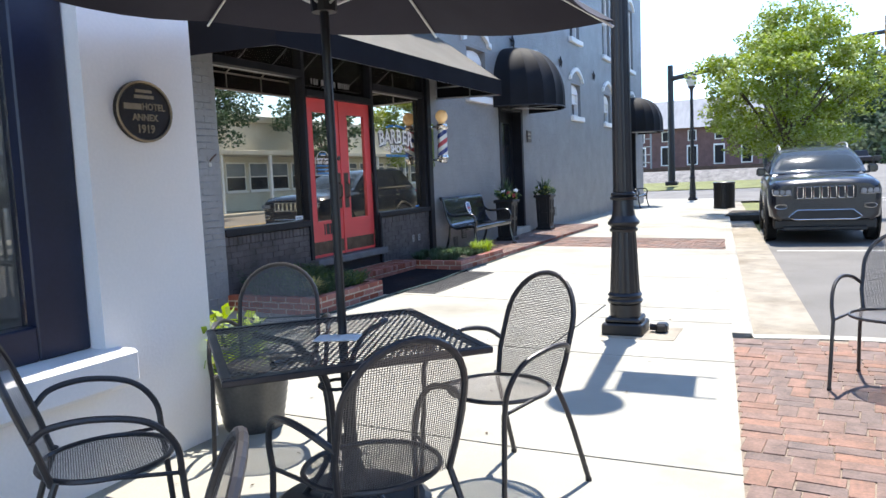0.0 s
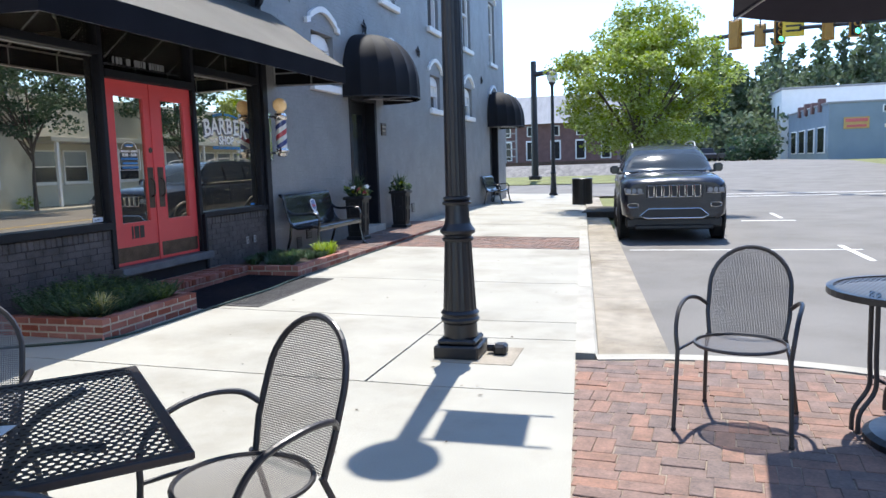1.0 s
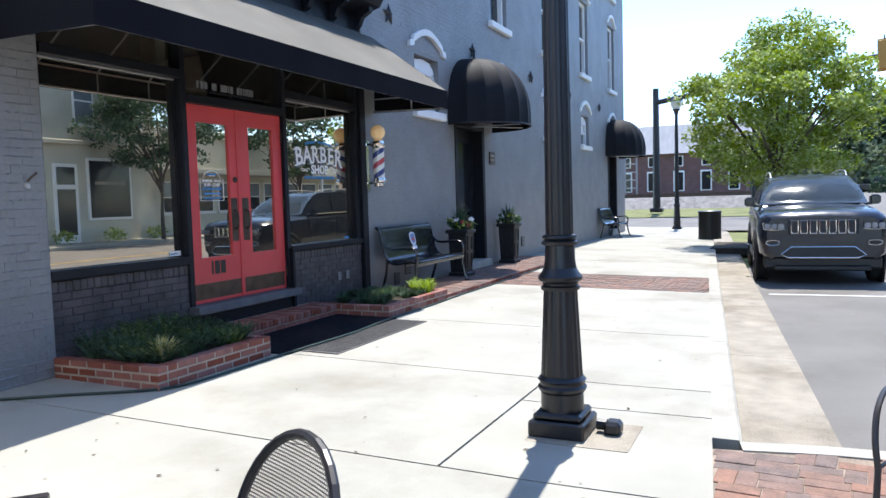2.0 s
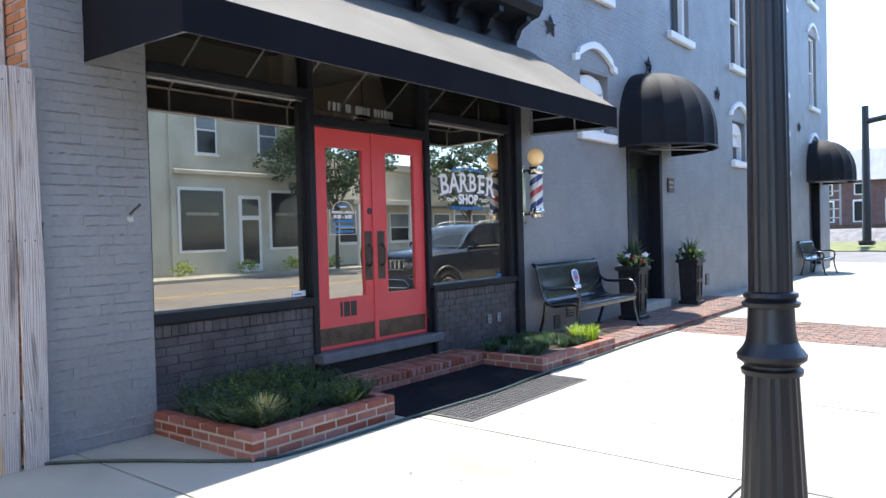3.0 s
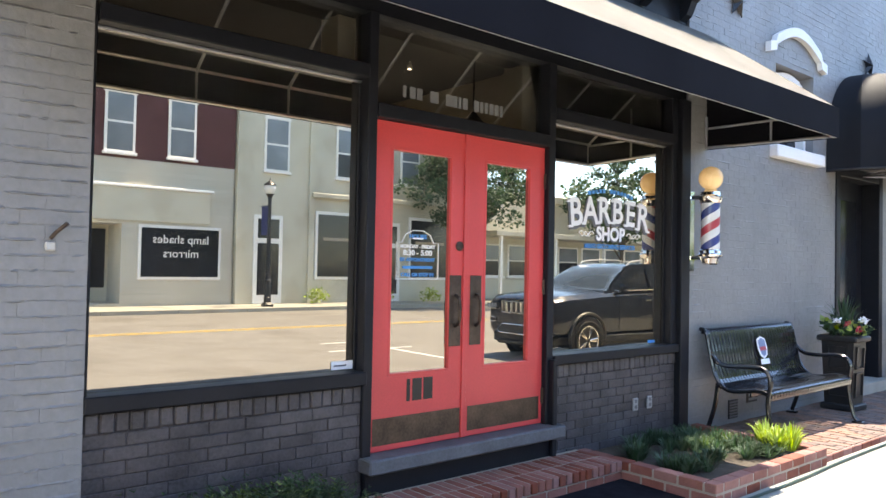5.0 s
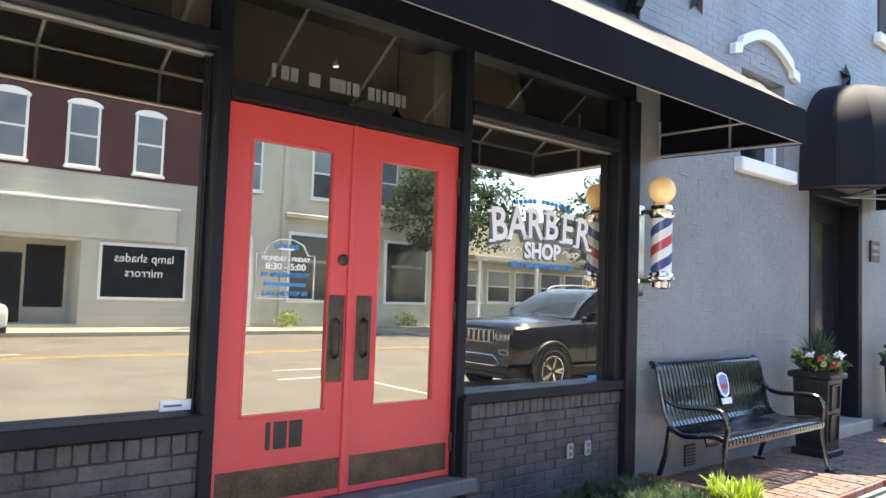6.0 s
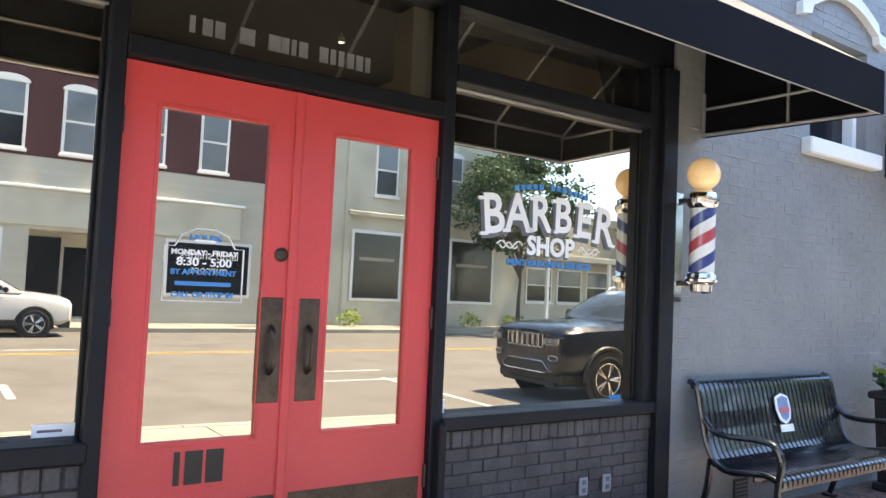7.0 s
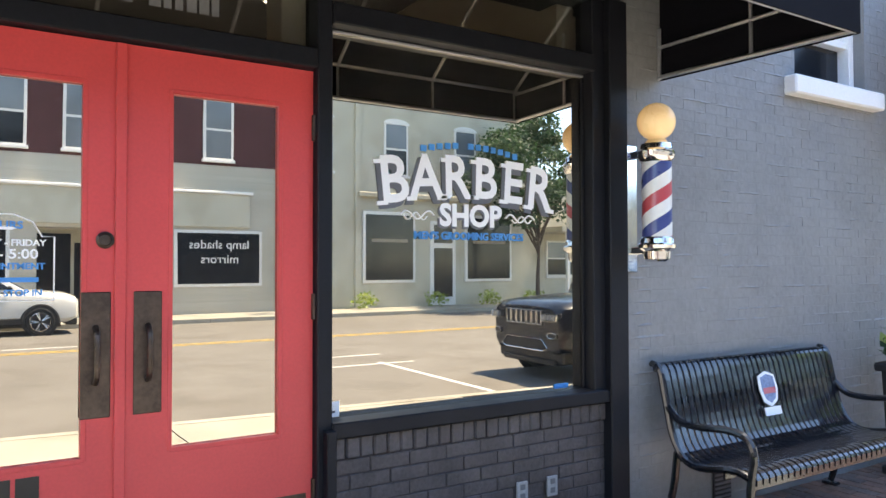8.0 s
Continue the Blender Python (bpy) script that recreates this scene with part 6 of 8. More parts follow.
rng = random.Random(21)
brick_a = bpy.data.meshes.new("paver")
bm = box(B(), -0.0995, 0.0995, -0.049, 0.049, -0.05, 0, 0.003)
bm.to_mesh(brick_a)
bm.free()
brick_a.materials.append(PAVERBRICK)
rest_v, rest_f = [], []
count = 0
for r in range(0, 120):
    y = 6.05 - r * 0.203
    for k in range(0, 38):
        # two bricks lie side by side in each square, turned about in a basket weave with a broken rhythm
        x = kx(y) + 0.11 + k * 0.203
        if x > 3.3 or y < -5.5 or y > edge_y(x) + 0.02:
            continue
        flip = (r + k) % 2 if (r * 7 + k * 3) % 5 else (r + k + 1) % 2
        for s in (-0.0508, 0.0508):
            px, py, turn = (x, y + s, 0) if flip else (x + s, y, 90)
            if py > edge_y(px) - 0.03:
                continue
            z = rng.uniform(-0.004, 0.003)
            a = turn + rng.uniform(-1.2, 1.2)
            if y > 3.3 and x < 1.9 and count < 300:
                piece("brick", brick_a, patch, pose(px, py, z, rng.uniform(-0.8, 0.8), rng.uniform(-0.8, 0.8), a - 5.1))
                count += 1
            else:
                m = pose(px, py, z, 0, 0, a - 5.1)
                i = len(rest_v)
                for sx, sy, sz in ((-0.0995, -0.049, -0.02), (0.0995, -0.049, -0.02), (0.0995, 0.049, -0.02), (-0.0995, 0.049, -0.02), (-0.097, -0.0465, 0), (0.097, -0.0465, 0), (0.097, 0.0465, 0), (-0.097, 0.0465, 0)):
                    rest_v.append(tuple(m @ Vector((sx, sy, sz))))
                rest_f += [(i + 4, i + 5, i + 6, i + 7), (i, i + 1, i + 5, i + 4), (i + 1, i + 2, i + 6, i + 5), (i + 2, i + 3, i + 7, i + 6), (i + 3, i, i + 4, i + 7)]
ob = quads("brick", rest_v, rest_f, PAVERBRICK, patch, "worn red paving bricks")
ob["kind"] = "stuff"

# ---- lamp posts, bench, pots, barber pole ----
def street_lamp(at, height, label, banner=0, group="street lamps"):
    p = thing("street_lamp", at, label, "street lamp", group)
    part("plinth", box(B(), -0.17, 0.17, -0.17, 0.17, 0.0, 0.10, 0.012), BLACKMETAL, p)
    part("plinth_cap", box(B(), -0.145, 0.145, -0.145, 0.145, 0.10, 0.145, 0.015), BLACKMETAL, p)
    part("drum", lathe(B(), [(0.128, 0.145), (0.128, 0.25), (0.12, 0.26)], seg=24), BLACKMETAL, p, "", 35)
    part("ring", lathe(B(), [(0.10, 0.255), (0.142, 0.265), (0.148, 0.285), (0.135, 0.30), (0.135, 0.315), (0.146, 0.33), (0.13, 0.35), (0.10, 0.36)], seg=24), BLACKMETAL, p, "", 35)

    def fluted(z0, z1, r0, r1, n=18):
        bm = B()
        rings = []
        for z, r in ((z0, r0), (z1, r1)):
            rings.append([bm.verts.new((r * (1 - 0.045 * (k % 2)) * math.cos(k * math.pi / n), r * (1 - 0.045 * (k % 2)) * math.sin(k * math.pi / n), z)) for k in range(2 * n)])
        for k in range(2 * n):
            bm.faces.new((rings[0][k], rings[0][(k + 1) % (2 * n)], rings[1][(k + 1) % (2 * n)], rings[1][k]))
        return bm
    part("lower_shaft", fluted(0.34, 0.875, 0.126, 0.100), BLACKMETAL, p)
    part("ring", lathe(B(), [(0.09, 0.865), (0.114, 0.87), (0.118, 0.89), (0.104, 0.90), (0.104, 0.91), (0.13, 0.93), (0.132, 0.95), (0.108, 0.98), (0.096, 1.005)], seg=24), BLACKMETAL, p, "", 35)
    part("neck", lathe(B(), [(0.098, 1.0), (0.090, 1.045), (0.086, 1.145)], seg=24), BLACKMETAL, p, "", 35)
    part("ring", lathe(B(), [(0.08, 1.135), (0.106, 1.14), (0.110, 1.157), (0.092, 1.167), (0.104, 1.18), (0.10, 1.195), (0.07, 1.205)], seg=24), BLACKMETAL, p, "", 35)
    part("upper_shaft", fluted(1.185, height - 0.75, 0.083, 0.062), BLACKMETAL, p)
    h = height - 0.75
    part("capital", lathe(B(), [(0.062, h - 0.02), (0.09, h), (0.07, h + 0.04), (0.11, h + 0.10), (0.15, h + 0.14), (0.16, h + 0.16), (0.10, h + 0.17)], seg=20), BLACKMETAL, p, "", 35)
    part("globe", lathe(B(), [(0.12, h + 0.165), (0.17, h + 0.22), (0.215, h + 0.34), (0.22, h + 0.40), (0.20, h + 0.47), (0.15, h + 0.50)], seg=20), mat("frosted lamp globe", (0.7, 0.7, 0.68), 0.3, vary=0.03, bump=0), p, "", 60)
    part("cap", lathe(B(), [(0.23, h + 0.46), (0.235, h + 0.48), (0.20, h + 0.53), (0.10, h + 0.60), (0.05, h + 0.64), (0.02, h + 0.70), (0.012, h + 0.75), (0, h + 0.75)], seg=20), BLACKMETAL, p, "", 35)
    if banner:
        for z in (h - 0.25, h - 1.35):
            part("banner_arm", tube(B(), [(0.05, 0, z), (0.05 + 0.70 * banner, 0, z)], 0.012, 6), BLACKMETAL, p)
        bm = box(B(), min(0.13 * banner, 0.62 * banner), max(0.13 * banner, 0.62 * banner), -0.004, 0.004, h - 1.33, h - 0.27)
        part("banner", bm, mat("blue banner cloth", (0.03, 0.04, 0.14), 0.8, vary=0.1), p, "dark blue cloth banner")
    return p


street_lamp((-1.155, 6.06, 0.0), 5.1, "tall black fluted cast-iron street lamp on the pavement", 1)
street_lamp((-3.72, 31.6, 0.02), 5.2, "black cast-iron street lamp at the pavement's end")
street_lamp((15.6, 17.55, 0.0), 4.7, "black cast-iron street lamp across the street", 1)
cv = thing("conduit_box", (-0.86, 6.12, 0.0), "small dark grey conduit cover beside the lamp base", "cover")
part("cover", box(B(), -0.05, 0.05, -0.07, 0.05, 0, 0.085, 0.02), BLACKMETAL, cv)
part("pipe", tube(B(), [(-0.1, 0, 0.05), (-0.04, 0, 0.05)], 0.035, 8), BLACKMETAL, cv)
gp = thing("gravel_pit", (-1.08, 6.06, 0.0), "square of grey gravel round the lamp base", "gravel", kind="structure")
part("gravel", box(B(), -0.26, 0.36, -0.25, 0.25, -0.02, 0.004), GUTTER, gp)

# barber pole
bp = thing("barber_pole", (-5.115, 10.90, 1.63), "chrome barber pole with striped glass and an amber globe", "barber pole")
part("base_cup", lathe(B(), [(0, 0.0), (0.055, 0.0), (0.070, 0.012), (0.074, 0.055), (0.100, 0.072), (0.104, 0.09), (0.094, 0.10), (0.090, 0.125), (0.08, 0.135)], seg=28), CHROME, bp, "", 35)
part("top_cup", lathe(B(), [(0.08, 0.54), (0.09, 0.548), (0.100, 0.572), (0.102, 0.60), (0.09, 0.612), (0.086, 0.64), (0.066, 0.655), (0.05, 0.665)], seg=28), CHROME, bp, "", 35)
part("globe", lathe(B(), [(0.03, 0.655)] + [(0.104 * math.cos(a), 0.764 + 0.104 * math.sin(a)) for a in [-1.25 + 2.82 * k / 14 for k in range(14)]] + [(0, 0.868)], seg=28), OPAL, bp, "warm amber glass globe", 60)
seg, turns = 36, 30
for name_, mat_, phase in (("stripe", STRIPEWHITE, 0), ("stripe", STRIPERED, 1), ("stripe", STRIPEWHITE, 2), ("stripe", STRIPEBLUE, 3)):
    bm = B()
    for i in range(turns):
        z0, z1 = 0.125 + 0.43 * i / turns, 0.125 + 0.43 * (i + 1) / turns
        for k in range(9):
            a = [math.tau * (phase * 9 + kk) / 36 + z * 21.0 + 2.2 for kk, z in ((k, z0), (k + 1, z0), (k + 1, z1), (k, z1))]
            v = [bm.verts.new((0.081 * math.cos(b), 0.081 * math.sin(b), z)) for b, z in zip(a, (z0, z0, z1, z1))]
            bm.faces.new(v)
    bmesh.ops.remove_doubles(bm, verts=bm.verts[:], dist=0.0003)
    part(name_, bm, mat_, bp, "", 80)
part("back_plate", box(B(), -0.202, -0.178, -0.040, 0.040, -0.06, 0.66, 0.004), CHROME, bp, "bright metal wall plate")
for z in (0.06, 0.60):
    part("bracket", box(B(), -0.205, -0.06, -0.025, 0.025, z - 0.02, z + 0.02, 0.005), CHROME, bp)
for z in (-0.01, 0.64):
    part("screw", lathe(B(), [(0, 0), (0.009, 0), (0.007, 0.006), (0, 0.006)], seg=8, m=pose(-0.20, 0.03, z, 0, 90, 0)), BLACKMETAL, bp)


def bench(at, length, turn, label, badge):
    """Back towards -x, seat towards +x; runs along y."""
    b = thing("street_bench", at, label, "bench", "street benches", turn=turn)
    L = length / 2
    prof = arc([(-0.06, 0.93), (-0.03, 0.925), (0.0, 0.88), (0.035, 0.74), (0.07, 0.58), (0.13, 0.46), (0.24, 0.42), (0.40, 0.435), (0.52, 0.455), (0.575, 0.43), (0.58, 0.39)], 3)
    n = int(length / 0.052)
    me = bpy.data.meshes.new("slat")
    bm = B()
    pts = [Vector((x, 0, z)) for x, z, *_ in [(p[0], p[1]) for p in prof]]
    w = 0.0185
    rows_ = []
    for i, p in enumerate(pts):
        d = (pts[min(i + 1, len(pts) - 1)] - pts[max(i - 1, 0)]).normalized()
        nrm = Vector((d.z, 0, -d.x)) * 0.004
        rows_.append([bm.verts.new(p + nrm + Vector((0, -w, 0))), bm.verts.new(p + nrm + Vector((0, w, 0))), bm.verts.new(p - nrm + Vector((0, w, 0))), bm.verts.new(p - nrm + Vector((0, -w, 0)))])
    for p, q in zip(rows_, rows_[1:]):
        for k in range(4):
            bm.faces.new((p[k], p[(k + 1) % 4], q[(k + 1) % 4], q[k]))
    bmesh.ops.recalc_face_normals(bm, faces=bm.faces[:])
    bm.to_mesh(me)
    bm.free()
    me.materials.append(BENCHPAINT)
    for i in range(n):
        piece("slat", me, b, pose(0, -L + 0.03 + (length - 0.06) * i / (n - 1), 0, 0, 0, 0))
    for x, z in ((0.018, 0.72), (0.12, 0.435), (0.40, 0.405), (-0.062, 0.905), (0.566, 0.39)):
        part("cross_bar", box(B(), x - 0.010, x + 0.010, -L, L, z - 0.022, z + 0.022, 0.004), BENCHPAINT, b)
    for s in (-L, L):
        e = part("end_frame", tube(B(), arc([(-0.08, s, 0.93), (-0.02, s, 0.90), (0.02, s, 0.74), (0.08, s, 0.52), (0.20, s, 0.41), (0.45, s, 0.44), (0.56, s, 0.42)], 5), 0.020, 8), BENCHPAINT, b)
        part("armrest", tube(B(), arc([(0.035, s, 0.70), (0.12, s, 0.635), (0.25, s, 0.625), (0.42, s, 0.64), (0.53, s, 0.62), (0.575, s, 0.54), (0.56, s, 0.42), (0.555, s, 0.30), (0.60, s, 0.08), (0.64, s, 0.02)], 5), 0.021, 8), BENCHPAINT, b)
        part("leg", tube(B(), arc([(0.10, s, 0.46), (0.07, s, 0.25), (0.0, s, 0.03)], 4), 0.021, 8), BENCHPAINT, b)
        for x in (0.0, 0.64):
            part("foot", box(B(), x - 0.05, x + 0.05, s - 0.03, s + 0.03, 0.0, 0.022, 0.006), BENCHPAINT, b)
    if badge:
        sh = part("shield_badge", prism(B(), [(-0.055, 0.20), (0.0, 0.225), (0.055, 0.20), (0.062, 0.12), (0.045, 0.05), (0.0, 0.02), (-0.045, 0.05), (-0.062, 0.12)], 0.0, 0.008, "x"), PAINTWHITE, b, "white and blue shield badge")
        sh.matrix_basis = pose(0.090, 0.05, 0.60, 0, -14, 0) @ Matrix.Diagonal((1, 1.45, 1.05, 1))
        part("shield_face", prism(B(), [(-0.044, 0.19), (0.0, 0.208), (0.044, 0.19), (0.046, 0.12), (0.032, 0.065), (0.0, 0.04), (-0.032, 0.065), (-0.046, 0.12)], 0.008, 0.010, "x"), mat("badge blue", (0.20, 0.26, 0.42), 0.5, vary=0.2, scale=60, bump=0), sh)
        part("shield_band", box(B(), 0.010, 0.012, -0.040, 0.042, 0.095, 0.130), STRIPERED, sh)
        part("badge_label", box(B(), 0.002, 0.010, -0.055, 0.055, -0.03, 0.018, 0.001), PAINTWHITE, sh)
    return b


bench((-5.20, 11.86, 0.12), 1.66, 0, "glossy black slatted steel street bench with curved arms", True)
bench((-5.22, 25.85, 0.075), 1.5, 0, "black slatted steel street bench by the far doorway", False)


def tall_pot(at, seed, flowers):
    p = thing("tall_planter", at, "tall square black planter with spiky plants and flowers" if flowers else "tall square black planter with a spiky dracaena", "planter", "tall planters")
    bm = B()
    prism(bm, [(-0.15, -0.15), (0.15, -0.15), (0.15, 0.15), (-0.15, 0.15)], 0.06, 0.74, "z")
    for v in bm.verts:
        k = 0.92 + 0.18 * v.co.z / 0.74
        v.co.x *= k
        v.co.y *= k
    part("body", bm, BLACKPLASTIC, p)
    part("foot_base", box(B(), -0.175, 0.175, -0.175, 0.175, 0.0, 0.065, 0.012), BLACKPLASTIC, p)
    part("rim", box(B(), -0.205, 0.205, -0.205, 0.205, 0.73, 0.79, 0.014), BLACKPLASTIC, p)
    for a in range(4):
        for z0, z1 in ((0.14, 0.40), (0.44, 0.68)):
            bm = B()
            for q in ((-0.10, 0.10, z0, z0 + 0.015), (-0.10, 0.10, z1 - 0.015, z1), (-0.10, -0.085, z0, z1), (0.085, 0.10, z0, z1)):
                box(bm, 0.149, 0.166, q[0], q[1], q[2], q[3])
            for v in bm.verts:
                v.co.x *= 0.94 + 0.16 * v.co.z / 0.74
            ob = part("panel_moulding", bm, BLACKPLASTIC, p)
            ob.matrix_basis = pose(0, 0, 0, 0, 0, 90 * a)
    part("soil", box(B(), -0.18, 0.18, -0.18, 0.18, 0.77, 0.795), EARTH, p)
    rng_ = random.Random(seed)
    tuft((0, 0, 0.79), 60, 0.52, 0.30, 0.011, LEAFDARK, rng_, p, "spiky_leaf")
    bm = B()
    leaf_cloud(bm, (0, 0, 0.86), (0.26, 0.26, 0.12), 150, 0.085, rng_, 0.80)
    part("foliage", bm, LEAFDARK, p)
    bm = B()
    leaf_cloud(bm, (0, 0.02, 0.88), (0.24, 0.24, 0.11), 60, 0.08, rng_, 0.80)
    part("foliage", bm, LEAF, p)
    if flowers:
        for k in range(6):
            a = rng_.uniform(-1.6, 1.6)
            c = (0.23 * math.cos(a), 0.23 * math.sin(a), 0.90 + rng_.uniform(-0.06, 0.07))
            bm = B()
            for j in range(5):
                leaf_cloud(bm, c, (0.025, 0.025, 0.02), 4, 0.04, rng_)
            part("flower", bm, PAINTWHITE if k % 3 else STRIPERED, p)


tall_pot((-4.98, 13.42, 0.12), 3, True)
tall_pot((-5.02, 15.98, 0.12), 4, False)

# litter bin and tree pit by the kerb
tb = thing("litter_bin", (-2.0, 25.55, 0.02), "black cylindrical slatted litter bin on the pavement", "litter bin")
part("liner", lathe(B(), [(0, 0.03), (0.29, 0.03), (0.29, 0.78), (0.25, 0.80), (0, 0.74)], seg=24), BLACKPLASTIC, tb, "", 35)
part("rim", lathe(B(), [(0.27, 0.78), (0.335, 0.78), (0.34, 0.83), (0.30, 0.85), (0.24, 0.84), (0.24, 0.80)], seg=24), BLACKMETAL, tb, "", 35)
part("base_ring", lathe(B(), [(0.27, 0.0), (0.335, 0.0), (0.335, 0.06), (0.28, 0.06)], seg=24), BLACKMETAL, tb, "", 35)
for k in range(24):
    a = k * math.tau / 24
    part("slat", box(B(), 0.312, 0.326, -0.028, 0.028, 0.05, 0.79, m=pose(0, 0, 0, 0, 0, math.degrees(a))), BLACKMETAL, tb)
pit = thing("tree_pit", (-0.75, 22.6, 0.0), "dark mulched tree pit at the kerb", "tree pit", kind="structure")
part("mulch", box(B(), -0.9, 0.75, -1.2, 1.2, -0.16, 0.03, 0.02), EARTH, pit)


def tree(at, height, trunk_h, crown, clumps, leaves, size, material, label, seed, name="street_tree"):
    t = thing(name, at, label, "tree", "street trees")
    rng_ = random.Random(seed)
    part("trunk", tube(B(), arc([(0, 0, -0.1), (0.03, 0.02, trunk_h * 0.5), (0.0, 0.05, trunk_h), (0.05, 0.0, trunk_h + (height - trunk_h) * 0.6)], 5), 0.09, 10, radii=[0.11 - 0.085 * k / 15 for k in range(16)]), BARK, t)
    bm = B()
    centres = []
    for k in range(clumps):
        while True:
            p = Vector((rng_.uniform(-1, 1), rng_.uniform(-1, 1), rng_.uniform(-1, 1)))
            if 0.35 < p.length < 1.0:
                break
        z = crown[3] + p.z * crown[2]
        shrink = 1.0 - 0.66 * max(0, p.z) ** 1.1
        centres.append(Vector((crown[0] * p.x * shrink + 0.35 * max(0, p.z), crown[1] * p.y * shrink, z)))
    for k, c in enumerate(centres):
        if k < 16:
            s = Vector((0.03, 0.02, trunk_h * rng_.uniform(0.85, 1.25)))
            m_ = s.lerp(c, 0.5) + Vector((0, 0, 0.15))
            part("limb", tube(B(), arc([s, m_, c], 4), 0.03, 6, radii=[0.045 - 0.0045 * q for q in range(9)]), BARK, t)
        r = rng_.uniform(0.6, 1.15)
        leaf_cloud(bm, c, (0.54 * r * crown[0] / 2.4, 0.54 * r * crown[0] / 2.4, 0.33 * r * crown[2] / 2.0), leaves, size, rng_, None, 0.7)
    ob = part("crown", bm, material, t)
    return t


tree((-0.15, 22.9, 0.0), 6.0, 1.5, (2.45, 2.4, 2.2, 3.7), 115, 270, 0.10, LEAF, "young street tree with a bright green spreading crown", 5)
tree((14.9, 27.2, 0.0), 8.0, 2.4, (3.4, 3.2, 2.3, 5.6), 80, 150, 0.17, LEAFDARK, "leafy street tree before the far shops", 6)
tree((15.0, 38.0, 0.0), 8.0, 2.4, (3.2, 3.2, 2.4, 5.4), 60, 90, 0.22, LEAFDARK, "leafy street tree before the far shops", 7)

# ---- parked car ----
car = thing("parked_car", (0.62, 15.05, -0.13), "dark grey off-road car parked at the kerb", "car", turn=4.0)


def loft(bm, stations):
    rings = []
    for st in stations:
        half = [bm.verts.new((x, st[0], z)) for x, z in st[1]]
        other = [bm.verts.new((-x, st[0], z)) for x, z in reversed(st[1][:-1])]
        rings.append(half + other)
    for a, b in zip(rings, rings[1:]):
        for k in range(len(a) - 1):
            bm.faces.new((a[k], a[k + 1], b[k + 1], b[k]))
    bm.faces.new(rings[0])
    bm.faces.new(list(reversed(rings[-1])))
    return bm


def body_station(y, hw, zb, zs, zt):
    return (y, [(hw * 0.86, zb), (hw * 0.98, zb + 0.10), (hw, zb + 0.28), (hw, zs - 0.14), (hw * 0.965, zs - 0.03), (hw * 0.86, zs + (zt - zs) * 0.6), (hw * 0.5, zt), (0, zt + 0.012)])


body = part("body", loft(B(), [body_station(*s) for s in [(0.0, 0.82, 0.34, 0.94, 0.99), (0.04, 0.88, 0.30, 0.97, 1.03), (0.14, 0.93, 0.29, 1.00, 1.075), (0.45, 0.955, 0.30, 1.03, 1.115), (1.0, 0.968, 0.30, 1.06, 1.15), (1.5, 0.968, 0.30, 1.09, 1.17), (2.5, 0.97, 0.30, 1.12, 1.18), (3.6, 0.97, 0.30, 1.14, 1.18), (4.4, 0.96, 0.32, 1.14, 1.18), (4.72, 0.92, 0.38, 1.12, 1.16), (4.82, 0.82, 0.45, 1.06, 1.10)]]), CARPAINT, car, "", 30)
cabin = B()
cab = {}
for s in (-1, 1):
    cab[s] = [cabin.verts.new(p) for p in ((s * 0.85, 1.46, 1.13), (s * 0.70, 2.22, 1.63), (s * 0.69, 2.45, 1.69), (s * 0.69, 3.3, 1.73), (s * 0.67, 4.3, 1.69), (s * 0.86, 4.70, 1.14))]
for i in range(5):
    cabin.faces.new((cab[-1][i], cab[-1][i + 1], cab[1][i + 1], cab[1][i]))
for s in (-1, 1):
    cabin.faces.new(cab[s])
bmesh.ops.bevel(cabin, geom=cabin.edges[:], offset=0.035, segments=2, affect="EDGES")
part("cabin", cabin, CARPAINT, car, "", 40)


def panel(name, pts, material, parent=car, lift=0.008, label=""):
    p = [Vector(q) for q in pts]
    nrm = (p[1] - p[0]).cross(p[-1] - p[0]).normalized()
    c = sum(p, Vector()) / len(p)
    if nrm.dot(c - Vector((0, 2.9, 1.0))) < 0:
        nrm = -nrm
    bm = B()
    a = [bm.verts.new(q + nrm * lift) for q in p]
    b = [bm.verts.new(q - nrm * 0.02) for q in p]
    bm.faces.new(a)
    for i in range(len(p)):
        bm.faces.new((a[i], a[(i + 1) % len(p)], b[(i + 1) % len(p)], b[i]))
    return part(name, bm, material, parent, label)


DARKGLASS = mat("tinted car glass", (0.012, 0.014, 0.016), 0.06, vary=0.05, bump=0.0, coat=0.0, spec=0.5)
WINDSCREEN = mat("windscreen glass over a grey dashboard", (0.07, 0.085, 0.09), 0.08, vary=0.15, scale=1.5, bump=0.0, coat=0.5, spec=0.8)
bm = B()
grid = [[bm.verts.new(((0.875 - 0.175 * v / 8) * (u - 5) / 5, 1.47 + 0.74 * v / 8 - 0.06 * math.sin(math.pi * v / 8) * 0.5 - 0.12 * math.cos(math.pi * (u - 5) / 10) + 0.06, 1.170 + 0.465 * v / 8 + 0.045 * math.sin(math.pi * v / 8) + 0.012 * math.cos(math.pi * (u - 5) / 10))) for u in range(11)] for v in range(9)]
for p, q in zip(grid, grid[1:]):
    for k in range(10):
        bm.faces.new((p[k], p[k + 1], q[k + 1], q[k]))
bmesh.ops.solidify(bm, geom=bm.faces[:], thickness=0.02)
part("windscreen", bm, WINDSCREEN, car, "", 60)
panel("rear_window", [(-0.70, 4.62, 1.24), (0.70, 4.62, 1.24), (0.60, 4.34, 1.63), (-0.60, 4.34, 1.63)], DARKGLASS)
